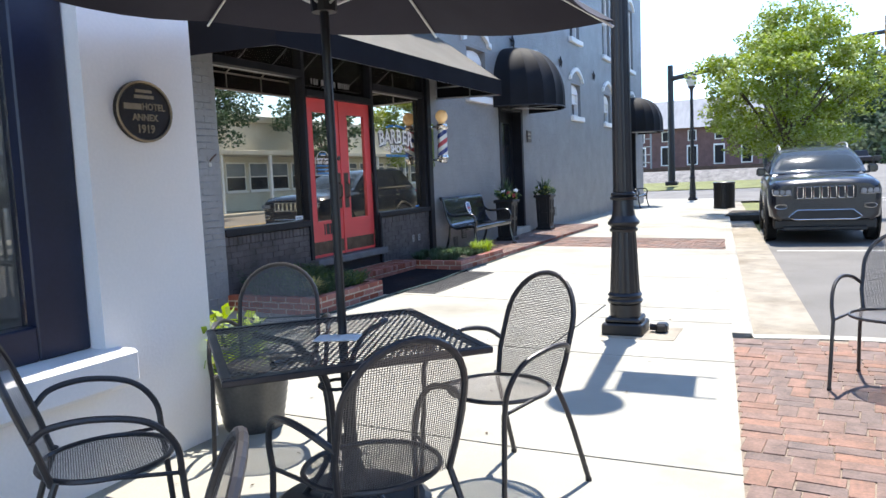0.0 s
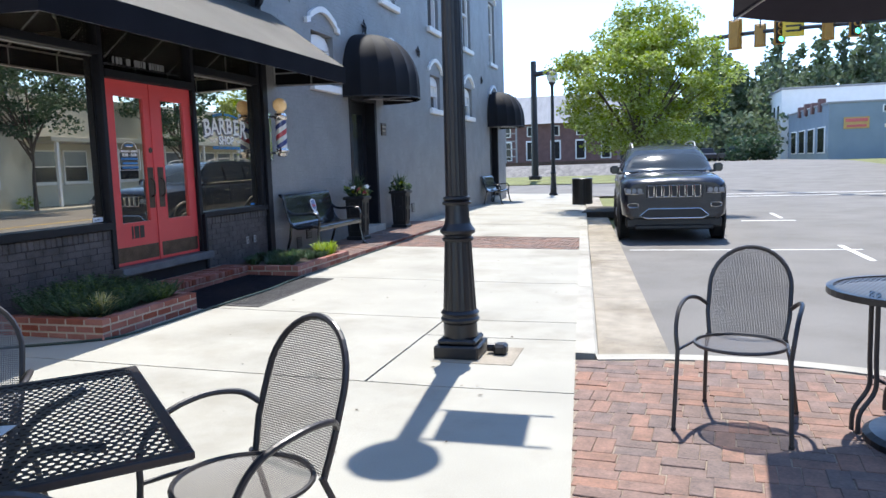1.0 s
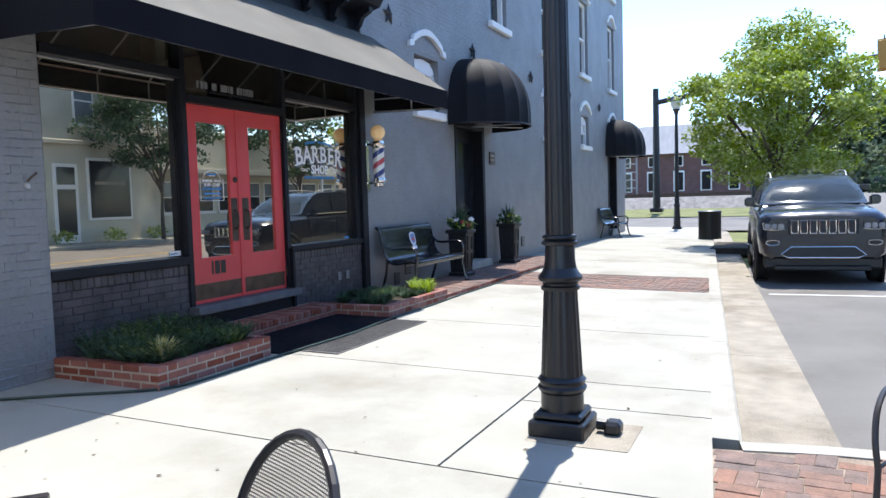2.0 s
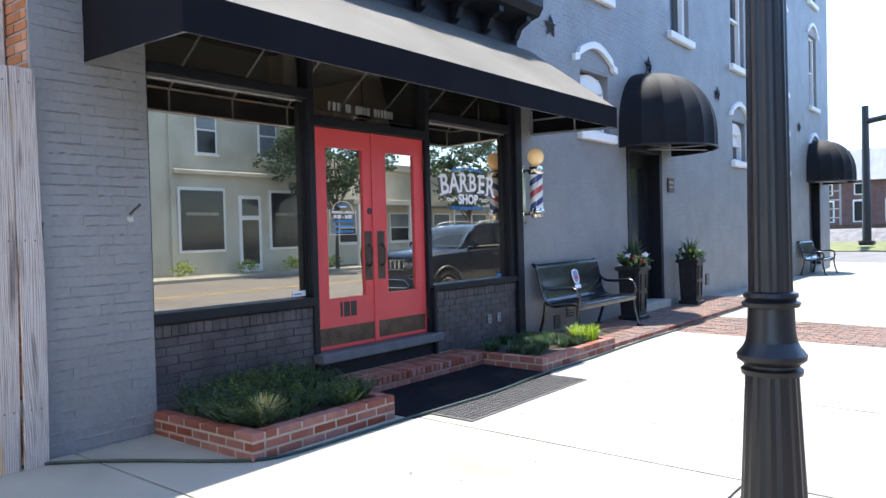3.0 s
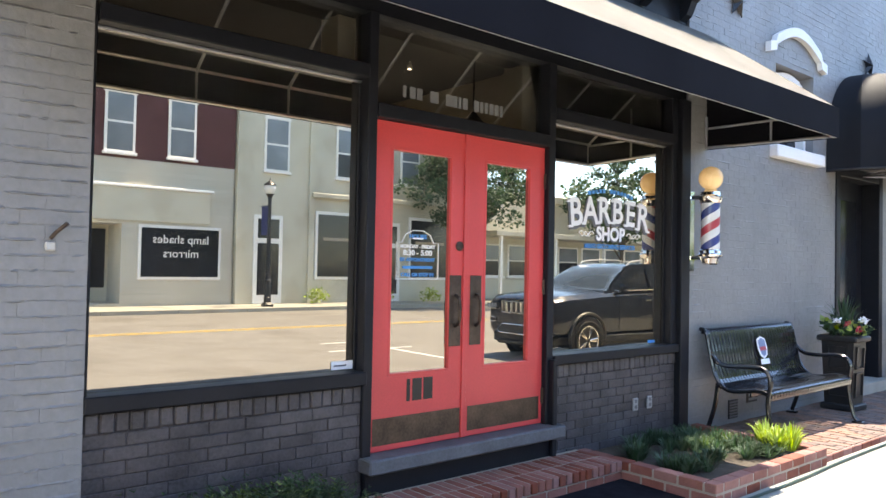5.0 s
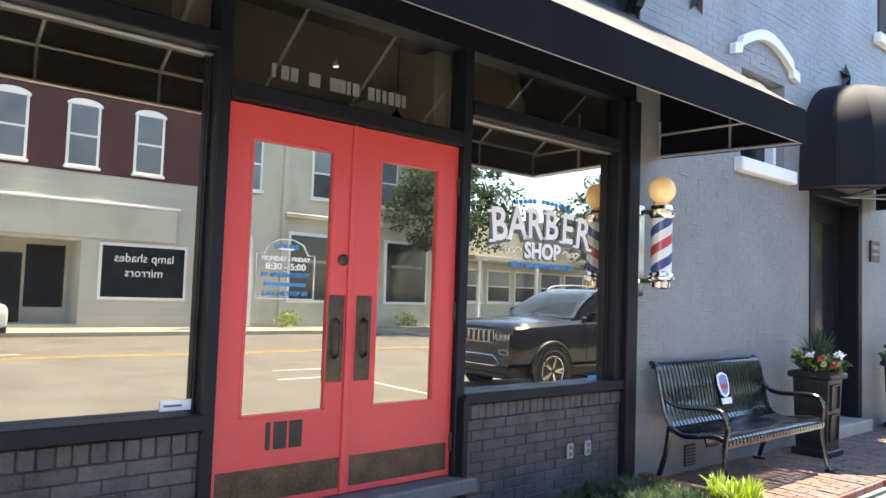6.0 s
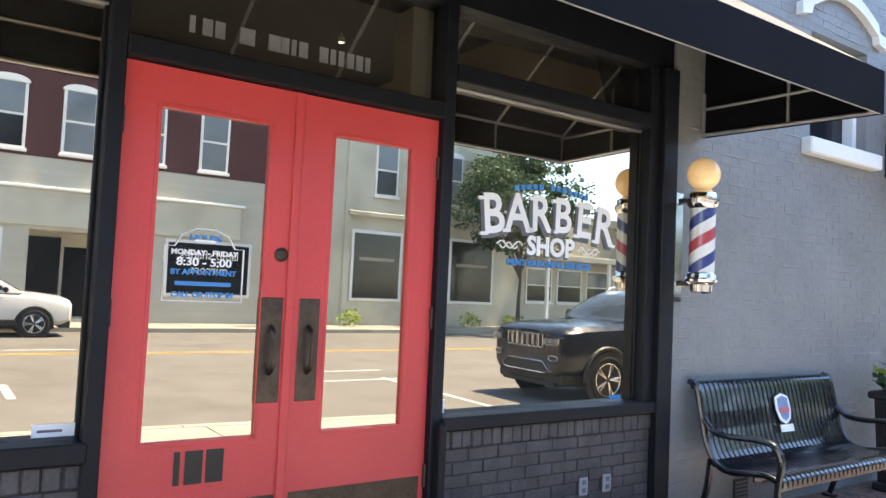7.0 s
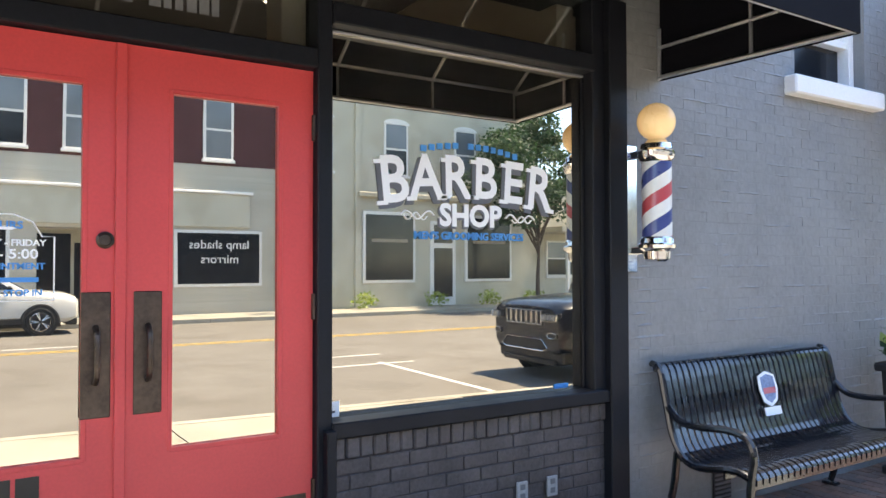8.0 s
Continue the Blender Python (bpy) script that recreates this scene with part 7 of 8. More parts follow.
for s in (-1, 1):
    def on_side(y, z):
        return (s * (0.90 - (z - 1.13) * 0.36), y, z)
    panel("side_window", [on_side(1.82, 1.19), on_side(2.75, 1.20), on_side(2.75, 1.61), on_side(2.42, 1.61)], DARKGLASS, lift=0.014)
    panel("side_window", [on_side(2.83, 1.20), on_side(3.62, 1.21), on_side(3.62, 1.62), on_side(2.83, 1.62)], DARKGLASS, lift=0.014)
    panel("side_window", [on_side(3.70, 1.22), on_side(4.36, 1.25), on_side(4.20, 1.60), on_side(3.70, 1.62)], DARKGLASS, lift=0.014)
    part("window_trim", tube(B(), [on_side(1.75, 1.175), on_side(4.42, 1.21)], 0.012, 6), CHROME, car)
    part("roof_rail", tube(B(), arc([(s * 0.64, 2.35, 1.66), (s * 0.645, 2.55, 1.755), (s * 0.645, 3.3, 1.79), (s * 0.63, 4.1, 1.75), (s * 0.62, 4.3, 1.68)], 4), 0.016, 6), SILVERTUBE, car)
    mr = part("wing_mirror", box(B(), s * 1.03 - 0.09, s * 1.03 + 0.09, 1.76, 1.88, 1.14, 1.31, 0.03, seg=3), CARPAINT, car)
    part("mirror_stalk", box(B(), s * 0.92 - 0.06, s * 0.92 + 0.06, 1.76, 1.82, 1.13, 1.18, 0.01), BLACKPLASTIC, mr)
    for y0 in (1.78, 2.79, 3.66):
        part("door_seam", box(B(), s * 0.971 - 0.002, s * 0.971 + 0.002, y0, y0 + 0.008, 0.42, 1.08), BLACKPLASTIC, car)
    for y0 in (2.55, 3.45):
        part("door_handle", box(B(), s * 0.985 - 0.018, s * 0.985 + 0.018, y0, y0 + 0.18, 0.965, 0.995, 0.008), CHROME, car)
    part("side_sill", box(B(), s * 0.95 - 0.03, s * 0.95 + 0.03, 1.35, 3.45, 0.26, 0.42, 0.02), BLACKPLASTIC, car)
    for y0 in (0.93, 3.86):
        part("wheel_arch", tube(B(), [(s * 0.955, y0 + 0.47 * math.cos(a), 0.36 + 0.47 * math.sin(a)) for a in [-0.15 + 3.44 * k / 16 for k in range(17)]], 0.035, 6), BLACKPLASTIC, car)
        part("wheel_well", lathe(B(), [(0, 0), (0.45, 0), (0.45, 0.03), (0, 0.03)], seg=28, m=pose(s * 0.945, y0, 0.36, 0, 90 * s, 0)), BLACKPLASTIC, car)
        wh = part("wheel", lathe(B(), [(0, -0.10), (0.25, -0.10), (0.265, 0.04), (0.275, 0.05), (0.275, -0.1)], seg=28, m=pose(s * 0.90, y0, 0.375, 0, 90 * s, 0)), BLACKPLASTIC, car)
        part("tyre", lathe(B(), [(0.265, -0.12), (0.35, -0.125), (0.372, -0.10), (0.377, 0), (0.372, 0.08), (0.345, 0.10), (0.275, 0.09), (0.262, 0.05)], seg=32, m=pose(s * 0.90, y0, 0.377, 0, 90 * s, 0)), TYRE, wh, "", 40)
        bm = B()
        for k in range(5):
            for d in (-0.13, 0.13):
                a = math.tau * k / 5 + d
                tube(bm, [(s * 0.965, y0 + 0.04 * math.cos(a - d), 0.377 + 0.04 * math.sin(a - d)), (s * 0.975, y0 + 0.255 * math.cos(a), 0.377 + 0.255 * math.sin(a))], 0.018, 6)
        tube(bm, [(s * 0.972, y0 + 0.262 * math.cos(math.tau * k / 28), 0.377 + 0.262 * math.sin(math.tau * k / 28)) for k in range(28)], 0.012, 6, closed=True)
        part("rim", bm, CHROME, wh, "polished split-spoke rim")
    # front lamps
    lamp_ = part("headlight", box(B(), min(s * 0.55, s * 0.88), max(s * 0.55, s * 0.88), -0.07, 0.14, 0.775, 0.915, 0.02, m=Matrix.Translation((0, -0.01, 0)) @ pose(0, 0, 0, 0, 0, 7 * s)), BLACKPLASTIC, car)
    for x, w_ in ((0.615, 0.045), (0.715, 0.040), (0.815, 0.045)):
        part("lens", box(B(), -w_, w_, -0.03, 0.02, -0.042, 0.042, 0.014, seg=2, m=pose(s * x, -0.082 + (x - 0.55) * 0.14, 0.845, 0, 0, 7 * s)), LENS, lamp_)
    part("lamp_trim", tube(B(), [(s * 0.555, -0.095, 0.80), (s * 0.70, -0.075, 0.785), (s * 0.875, -0.045, 0.795), (s * 0.885, -0.03, 0.90)], 0.007, 6), CHROME, lamp_)
    fog = part("fog_lamp", box(B(), min(s * 0.63, s * 0.84), max(s * 0.63, s * 0.84), -0.08, 0.06, 0.53, 0.62, 0.02, m=Matrix.Translation((0, -0.01, 0)) @ pose(0, 0, 0, 0, 0, 6 * s)), BLACKPLASTIC, car)
    part("fog_trim", tube(B(), [(s * (0.735 + 0.10 * math.cos(a)), -0.022 + 0.10 * math.cos(a) * 0.11, 0.575 + 0.042 * math.sin(a)) for a in [math.tau * k / 14 for k in range(14)]], 0.007, 6, closed=True), CHROME, fog)
    part("tail_light", box(B(), min(s * 0.62, s * 0.93), max(s * 0.62, s * 0.93), 4.66, 4.80, 0.98, 1.09, 0.02), STRIPERED, car)
gl = part("grille", box(B(), -0.52, 0.52, -0.008, 0.03, 0.70, 0.955, 0.02), BLACKPLASTIC, car, "seven-slot grille with bright rings")
for k in range(7):
    x = (k - 3) * 0.137
    part("slot_ring", tube(B(), [(x - 0.042, -0.012, 0.725), (x + 0.042, -0.012, 0.725), (x + 0.052, -0.012, 0.77), (x + 0.050, -0.012, 0.93), (x - 0.050, -0.012, 0.93), (x - 0.052, -0.012, 0.77)], 0.011, 6, closed=True), CHROME, gl)
lg = part("lower_grille", prism(B(), [(-0.50, 0.33), (0.50, 0.33), (0.60, 0.38), (0.46, 0.50), (-0.46, 0.50), (-0.60, 0.38)], -0.006, 0.06, "y"), BLACKPLASTIC, car)
part("grille_trim", tube(B(), [(-0.50, -0.010, 0.33), (0.50, -0.010, 0.33), (0.61, -0.008, 0.38), (0.46, -0.010, 0.505), (-0.46, -0.010, 0.505), (-0.61, -0.008, 0.38)], 0.011, 6, closed=True), CHROME, lg)
part("skid_plate", box(B(), -0.7, 0.7, 0.06, 0.3, 0.24, 0.33, 0.02), BLACKPLASTIC, car)
part("underbody", box(B(), -0.75, 0.75, 0.5, 4.4, 0.24, 0.40), BLACKPLASTIC, car)
for x in (-0.3, 0.3):
    part("wiper", tube(B(), [(x, 1.50, 1.19), (x + 0.35, 1.56, 1.225)], 0.008, 5), BLACKPLASTIC, car)
for ob in car.children:
    kind = ob.name.split(".")[0]
    if kind in ("wheel", "wheel_well", "underbody", "skid_plate"):
        continue
    ob.location.z += 0.05 if kind in ("wheel_arch", "side_sill") else 0.125
part("air_dam", box(B(), -0.86, 0.86, 0.10, 0.6, 0.27, 0.46, 0.03), BLACKPLASTIC, car)

# white crossover parked across the street, seen in the shop glass
WHITECAR = mat("pearl white car paint", (0.62, 0.62, 0.60), 0.25, vary=0.03, bump=0.0, coat=0.6)
wcar = thing("parked_car", (13.72, 10.1, -0.13), "pearl white crossover car parked across the street", "car", turn=180.0)
part("body", loft(B(), [body_station(*q) for q in [(0.0, 0.70, 0.44, 0.84, 0.90), (0.07, 0.80, 0.36, 0.90, 0.98), (0.30, 0.88, 0.32, 0.97, 1.06), (0.9, 0.91, 0.32, 1.02, 1.13), (1.4, 0.92, 0.32, 1.06, 1.15), (2.5, 0.92, 0.32, 1.09, 1.16), (3.7, 0.91, 0.32, 1.11, 1.17), (4.2, 0.88, 0.38, 1.10, 1.15), (4.42, 0.78, 0.46, 1.03, 1.08)]]), WHITECAR, wcar, "", 30)
cabin = B()
cab = {}
for s in (-1, 1):
    cab[s] = [cabin.verts.new(p) for p in ((s * 0.86, 1.15, 1.11), (s * 0.68, 1.95, 1.60), (s * 0.66, 2.35, 1.70), (s * 0.66, 3.1, 1.70), (s * 0.63, 3.9, 1.60), (s * 0.80, 4.30, 1.12))]
for i in range(5):
    cabin.faces.new((cab[-1][i], cab[-1][i + 1], cab[1][i + 1], cab[1][i]))
for s in (-1, 1):
    cabin.faces.new(cab[s])
bmesh.ops.bevel(cabin, geom=cabin.edges[:], offset=0.04, segments=2, affect="EDGES")
part("cabin", cabin, WHITECAR, wcar, "", 40)
panel("windscreen", [(-0.76, 1.25, 1.19), (0.76, 1.25, 1.19), (0.62, 1.90, 1.58), (-0.62, 1.90, 1.58)], DARKGLASS, wcar)
panel("rear_window", [(-0.66, 4.25, 1.22), (0.66, 4.25, 1.22), (0.56, 3.97, 1.53), (-0.56, 3.97, 1.53)], DARKGLASS, wcar)
for s in (-1, 1):
    def white_side(y, z):
        return (s * (0.86 - (z - 1.11) * 0.38), y, z)
    panel("side_window", [white_side(1.52, 1.18), white_side(2.35, 1.18), white_side(2.35, 1.60), white_side(2.06, 1.58)], DARKGLASS, wcar, 0.016)
    panel("side_window", [white_side(2.43, 1.18), white_side(3.20, 1.19), white_side(3.20, 1.60), white_side(2.43, 1.60)], DARKGLASS, wcar, 0.016)
    panel("side_window", [white_side(3.28, 1.20), white_side(3.95, 1.24), white_side(3.75, 1.56), white_side(3.28, 1.60)], DARKGLASS, wcar, 0.016)
    part("wing_mirror", box(B(), s * 0.99 - 0.08, s * 0.99 + 0.08, 1.50, 1.62, 1.12, 1.26, 0.03, seg=2), BLACKPLASTIC, wcar)
    part("side_sill", box(B(), min(s * 0.84, s * 0.935), max(s * 0.84, s * 0.935), 1.3, 3.1, 0.27, 0.46, 0.02), BLACKPLASTIC, wcar)
    for y in (1.98, 2.42, 3.24):
        part("door_gap", tube(B(), [(s * 0.925, y, 0.50), (s * 0.928, y, 1.02)], 0.005, 4), BLACKPLASTIC, wcar)
    for y in (2.20, 3.02):
        part("door_handle", box(B(), s * 0.93 - 0.015, s * 0.93 + 0.015, y, y + 0.16, 0.93, 0.96, 0.006), WHITECAR, wcar)
    part("headlight", box(B(), min(s * 0.48, s * 0.82), max(s * 0.48, s * 0.82), 0.0, 0.30, 0.80, 0.90, 0.02, m=pose(0, 0.02, 0, 0, 0, 9 * s)), LENS, wcar)
    part("tail_light", box(B(), min(s * 0.55, s * 0.88), max(s * 0.55, s * 0.88), 4.20, 4.40, 0.92, 1.04, 0.02), STRIPERED, wcar)
    for y in (0.88, 3.52):
        part("wheel_arch", tube(B(), [(s * 0.905, y + 0.42 * math.cos(a), 0.35 + 0.42 * math.sin(a)) for a in [-0.1 + 3.34 * k / 16 for k in range(17)]], 0.035, 6), BLACKPLASTIC, wcar)
        part("wheel_well", lathe(B(), [(0, 0), (0.41, 0), (0.41, 0.03), (0, 0.03)], seg=28, m=pose(s * 0.895, y, 0.35, 0, 90 * s, 0)), BLACKPLASTIC, wcar)
        wh = part("wheel", lathe(B(), [(0, -0.10), (0.23, -0.10), (0.245, 0.04), (0.255, 0.05), (0.255, -0.1)], seg=28, m=pose(s * 0.86, y, 0.35, 0, 90 * s, 0)), BLACKPLASTIC, wcar)
        part("tyre", lathe(B(), [(0.245, -0.11), (0.325, -0.115), (0.345, -0.09), (0.35, 0), (0.345, 0.07), (0.32, 0.09), (0.255, 0.085), (0.243, 0.05)], seg=32, m=pose(s * 0.86, y, 0.35, 0, 90 * s, 0)), TYRE, wh, "", 40)
        bm = B()
        for k in range(5):
            for d in (-0.14, 0.14):
                a = math.tau * k / 5 + d
                tube(bm, [(s * 0.925, y + 0.04 * math.cos(a - d), 0.35 + 0.04 * math.sin(a - d)), (s * 0.935, y + 0.235 * math.cos(a), 0.35 + 0.235 * math.sin(a))], 0.016, 6)
        tube(bm, [(s * 0.932, y + 0.24 * math.cos(math.tau * k / 28), 0.35 + 0.24 * math.sin(math.tau * k / 28)) for k in range(28)], 0.011, 6, closed=True)
        part("rim", bm, CHROME, wh, "bright split-spoke rim")
part("bumper_skirt", box(B(), -0.74, 0.74, 0.02, 0.30, 0.24, 0.44, 0.03), BLACKPLASTIC, wcar)
part("grille", box(B(), -0.40, 0.40, -0.012, 0.05, 0.56, 0.76, 0.02), BLACKPLASTIC, wcar)
part("underbody", box(B(), -0.72, 0.72, 0.4, 4.1, 0.20, 0.36), BLACKPLASTIC, wcar)

# ---- signals, railway, buildings and woods in the distance ----
def facade_window(parent, x, y, z, half, h, face, frame_mat=WHITETRIM, arch=False):
    """A window set on a wall that faces -x; face is the wall's x."""
    lower = FARGLASS if z < 3 or int(y * 7) % 3 == 0 else SASHGLASS
    w = part("window", box(B(), face - 0.05, face + 0.02, y - half - 0.09, y + half + 0.09, z - 0.06, z + h + 0.08, 0.01), frame_mat, parent)
    part("pane", box(B(), face - 0.062, face - 0.045, y - half, y + half, z, z + h * 0.48), lower, w)
    part("pane", box(B(), face - 0.062, face - 0.045, y - half, y + half, z + h * 0.52, z + h), SASHGLASS, w)
    part("sill", box(B(), face - 0.14, face, y - half - 0.14, y + half + 0.14, z - 0.16, z - 0.06, 0.01), frame_mat, w)
    if arch:
        pts = [(y - half - 0.14, z + h + 0.02)] + [(y - (half + 0.14) * math.cos(math.pi * k / 10), z + h + 0.02 + 0.22 * math.sin(math.pi * k / 10)) for k in range(1, 10)] + [(y + half + 0.14, z + h + 0.02)]
        part("arch", prism(B(), pts, face - 0.08, face, "x"), frame_mat, w)


OX = 17.3
MAROON_BAYS = (14.9, 12.75, 10.6, 8.6, 6.5, 4.4)
mb = thing("shop_building", (0, 0, 0), "maroon and off-white painted brick shop across the street", "building", "shops across the street")
part("upper_wall", box(B(), OX, OX + 12, 2.0, 16.95, 5.1, 9.2), MAROON, mb)
for y0, y1, z0 in ((2.0, 9.4, -0.1), (9.4, 12.9, 2.85), (12.9, 16.95, -0.1)):
    part("lower_wall", box(B(), OX + 0.02, OX + 12, y0, y1, z0, 5.1), PALEBRICK, mb)
bm = B()
for k in range(70):
    z = 0.1 + k * 0.0715
    for y0, y1 in ((2.0, 16.9),) if z > 2.85 else ((2.0, 9.4), (12.9, 16.9)):
        box(bm, OX, OX + 0.03, y0, y1, z, z + 0.058)
part("brick_course", bm, PALEBRICK, mb)
part("parapet", box(B(), OX - 0.12, OX + 0.4, 2.0, 16.95, 8.9, 9.35, 0.02), MAROON, mb)
for y in MAROON_BAYS:
    facade_window(mb, 0, y, 5.35, 0.42, 1.95, OX, WHITETRIM, True)
part("sign_band", box(B(), OX - 0.10, OX, 2.4, 16.0, 2.95, 4.1, 0.02), CREAM, mb)
part("band_cap", box(B(), OX - 0.18, OX, 2.3, 16.1, 4.1, 4.2, 0.02), WHITETRIM, mb)
for y0, y1 in ((13.55, 16.35), (6.0, 8.6), (2.6, 5.2)):
    w = part("shop_window", box(B(), OX - 0.06, OX + 0.02, y0 - 0.1, y1 + 0.1, 0.92, 2.85, 0.01), WHITETRIM, mb)
    part("pane", box(B(), OX - 0.07, OX - 0.05, y0, y1, 1.02, 2.75), FARGLASS, w)
en = part("entry", box(B(), OX + 1.5, OX + 1.7, 9.4, 12.9, -0.1, 2.85), CREAM, mb)
part("step", box(B(), OX, OX + 1.5, 9.4, 12.9, -0.1, 0.1, 0.01), CREAM, en)
part("pane", box(B(), OX + 1.48, OX + 1.51, 11.6, 12.8, 0.6, 2.7), FARGLASS, en)
part("door", box(B(), OX + 1.47, OX + 1.51, 10.6, 11.5, 0.1, 2.4), FARGLASS, en)
part("pane", box(B(), OX + 1.48, OX + 1.51, 9.5, 10.5, 0.6, 2.7), FARGLASS, en)
lettering("lamp shades", 0.42, 0.004, PAINTWHITE, mb, pose(OX - 0.075, 14.95, 2.35, 90, 0, -90), label="white shop window lettering")
lettering("mirrors", 0.42, 0.004, PAINTWHITE, mb, pose(OX - 0.075, 14.95, 1.85, 90, 0, -90), label="white shop window lettering")

cb = thing("shop_building", (0, 0, 0), "cream stucco two-storey shop across the street", "building", "shops across the street")
part("wall", box(B(), OX - 0.05, OX + 12, 17.0, 29.2, -0.1, 9.0), CREAM, cb)
part("pilaster", box(B(), OX - 0.15, OX - 0.05, 17.0, 17.25, 0, 9.0, 0.01), CREAM, cb)
part("pilaster", box(B(), OX - 0.15, OX - 0.05, 20.1, 20.35, 0, 9.0, 0.01), CREAM, cb)
part("cornice", box(B(), OX - 0.35, OX - 0.05, 16.95, 29.2, 8.6, 9.1, 0.04), CREAM, cb)
part("ledge", box(B(), OX - 0.28, OX - 0.05, 20.2, 29.0, 4.28, 4.48, 0.03), CREAM, cb)
for y in (18.65, 21.9, 25.2, 28.0):
    facade_window(cb, 0, y, 5.25, 0.45, 1.95, OX - 0.05, WHITETRIM, True)
for y0, y1 in ((20.55, 22.65), (25.3, 27.5)):
    w = part("shop_window", box(B(), OX - 0.12, OX - 0.03, y0 - 0.12, y1 + 0.12, 0.95, 3.75, 0.02), WHITETRIM, cb)
    part("pane", box(B(), OX - 0.135, OX - 0.115, y0, y1, 1.07, 3.62), FARGLASS, w)
    part("name_bar", box(B(), OX - 0.14, OX - 0.136, y0 + 0.25, y1 - 0.25, 2.55, 2.68), MORTAR, w, "pale bar of window lettering")
for y in (18.35, 24.1):
    d = part("door", box(B(), OX - 0.10, OX - 0.04, y - 0.62, y + 0.62, 0.0, 3.45, 0.02), WHITETRIM, cb)
    part("pane", box(B(), OX - 0.11, OX - 0.09, y - 0.45, y + 0.45, 0.35, 2.35), FARGLASS, d)
    part("pane", box(B(), OX - 0.11, OX - 0.09, y - 0.45, y + 0.45, 2.55, 3.3), FARGLASS, d)
lb = thing("shop_building", (0, 0, 0), "long low cream building with a row of dark windows", "building", "shops across the street")
part("wall", box(B(), OX + 0.6, OX + 12, 29.3, 60, -0.1, 5.4), CREAM, lb)
part("canopy", box(B(), OX - 1.4, OX + 0.6, 29.4, 60, 3.1, 3.35, 0.02), CREAM, lb)
part("cornice", box(B(), OX + 0.4, OX + 0.8, 29.3, 60, 5.1, 5.5, 0.03), CREAM, lb)
for k in range(14):
    facade_window(lb, 0, 31 + k * 2.0, 1.2, 0.75, 1.5, OX + 0.6, WHITETRIM)
for k in range(8):
    part("canopy_post", box(B(), OX - 1.3, OX - 1.15, 29.8 + k * 4.0, 29.95 + k * 4.0, 0, 3.1, 0.01), WHITETRIM, lb)
nb = thing("shop_building", (0, 0, 0), "pale stucco shop row further along the street", "building", "shops across the street")
part("wall", box(B(), OX, OX + 12, -22, 1.95, -0.1, 7.6), PALEBRICK, nb)
for k in range(7):
    facade_window(nb, 0, -20 + k * 3.2, 4.6, 0.45, 1.7, OX, WHITETRIM)
    facade_window(nb, 0, -20 + k * 3.2, 0.9, 1.0, 2.0, OX, DARKTRIM)
rng = random.Random(31)
for y in (20.2, 23.4, 26.0, 28.4):
    sb = thing("flower_bush", (16.6, y, 0.0), "small flowering bush before the far shop", "bush", "bushes across the street")
    bm = B()
    leaf_cloud(bm, (0, 0, 0.3), (0.4, 0.55, 0.32), 160, 0.13, rng, 0.02)
    part("foliage", bm, LEAF, sb)

# traffic signal mast
sp = thing("signal_mast", (-6.7, 46.2, 0.35), "black traffic signal mast with a long arm", "traffic signal")
part("pole", tube(B(), [(0, 0, 0), (0, 0, 7.1)], 0.2, 14, radii=[0.22, 0.17]), BLACKMETAL, sp)
part("base", box(B(), -0.35, 0.35, -0.35, 0.35, 0.0, 0.25, 0.05), BLACKMETAL, sp)
arm_pts = arc([(0, 0, 6.3), (5.0, -2.0, 6.75), (10.55, -7.9, 6.62), (15.5, -14.5, 5.80)], 5)
part("arm", tube(B(), arm_pts, 0.1, 10, radii=[0.16 - 0.006 * k for k in range(16)]), BLACKMETAL, sp)


def signal_head(at, lit, turn, big=1.0):
    s = thing("traffic_light", at, "yellow traffic light with a lit green lamp" if lit else "yellow traffic light seen from behind", "traffic light", "traffic lights on the arm", turn=turn)
    part("housing", box(B(), -0.19 * big, 0.19 * big, -0.14 * big, 0.14 * big, -0.55 * big, 0.55 * big, 0.03), SIGNALYELLOW if not lit else BLACKMETAL, s)
    part("backplate", box(B(), -0.30 * big, 0.30 * big, -0.02, 0.0, -0.62 * big, 0.62 * big, 0.01), SIGNALYELLOW, s)
    for k, z in enumerate((0.36, 0.0, -0.36)):
        part("visor", lathe(B(), [(0.13 * big, -0.30 * big), (0.14 * big, -0.30 * big), (0.14 * big, -0.1), (0.13 * big, -0.1)], seg=16, m=pose(0, 0, z * big, -90, 0, 0)), SIGNALYELLOW, s)
        part("lamp_lens", lathe(B(), [(0, 0), (0.13 * big, 0.0), (0.11 * big, 0.03), (0, 0.04)], seg=16, m=pose(0, -0.15 * big, z * big, 90, 0, 0)), GREENLIGHT if lit and k == 2 else BLACKPLASTIC, s)
    part("clamp", tube(B(), [(0, 0.1, 0.3), (0, 0.1, 0.8)], 0.03, 6), BLACKMETAL, s)


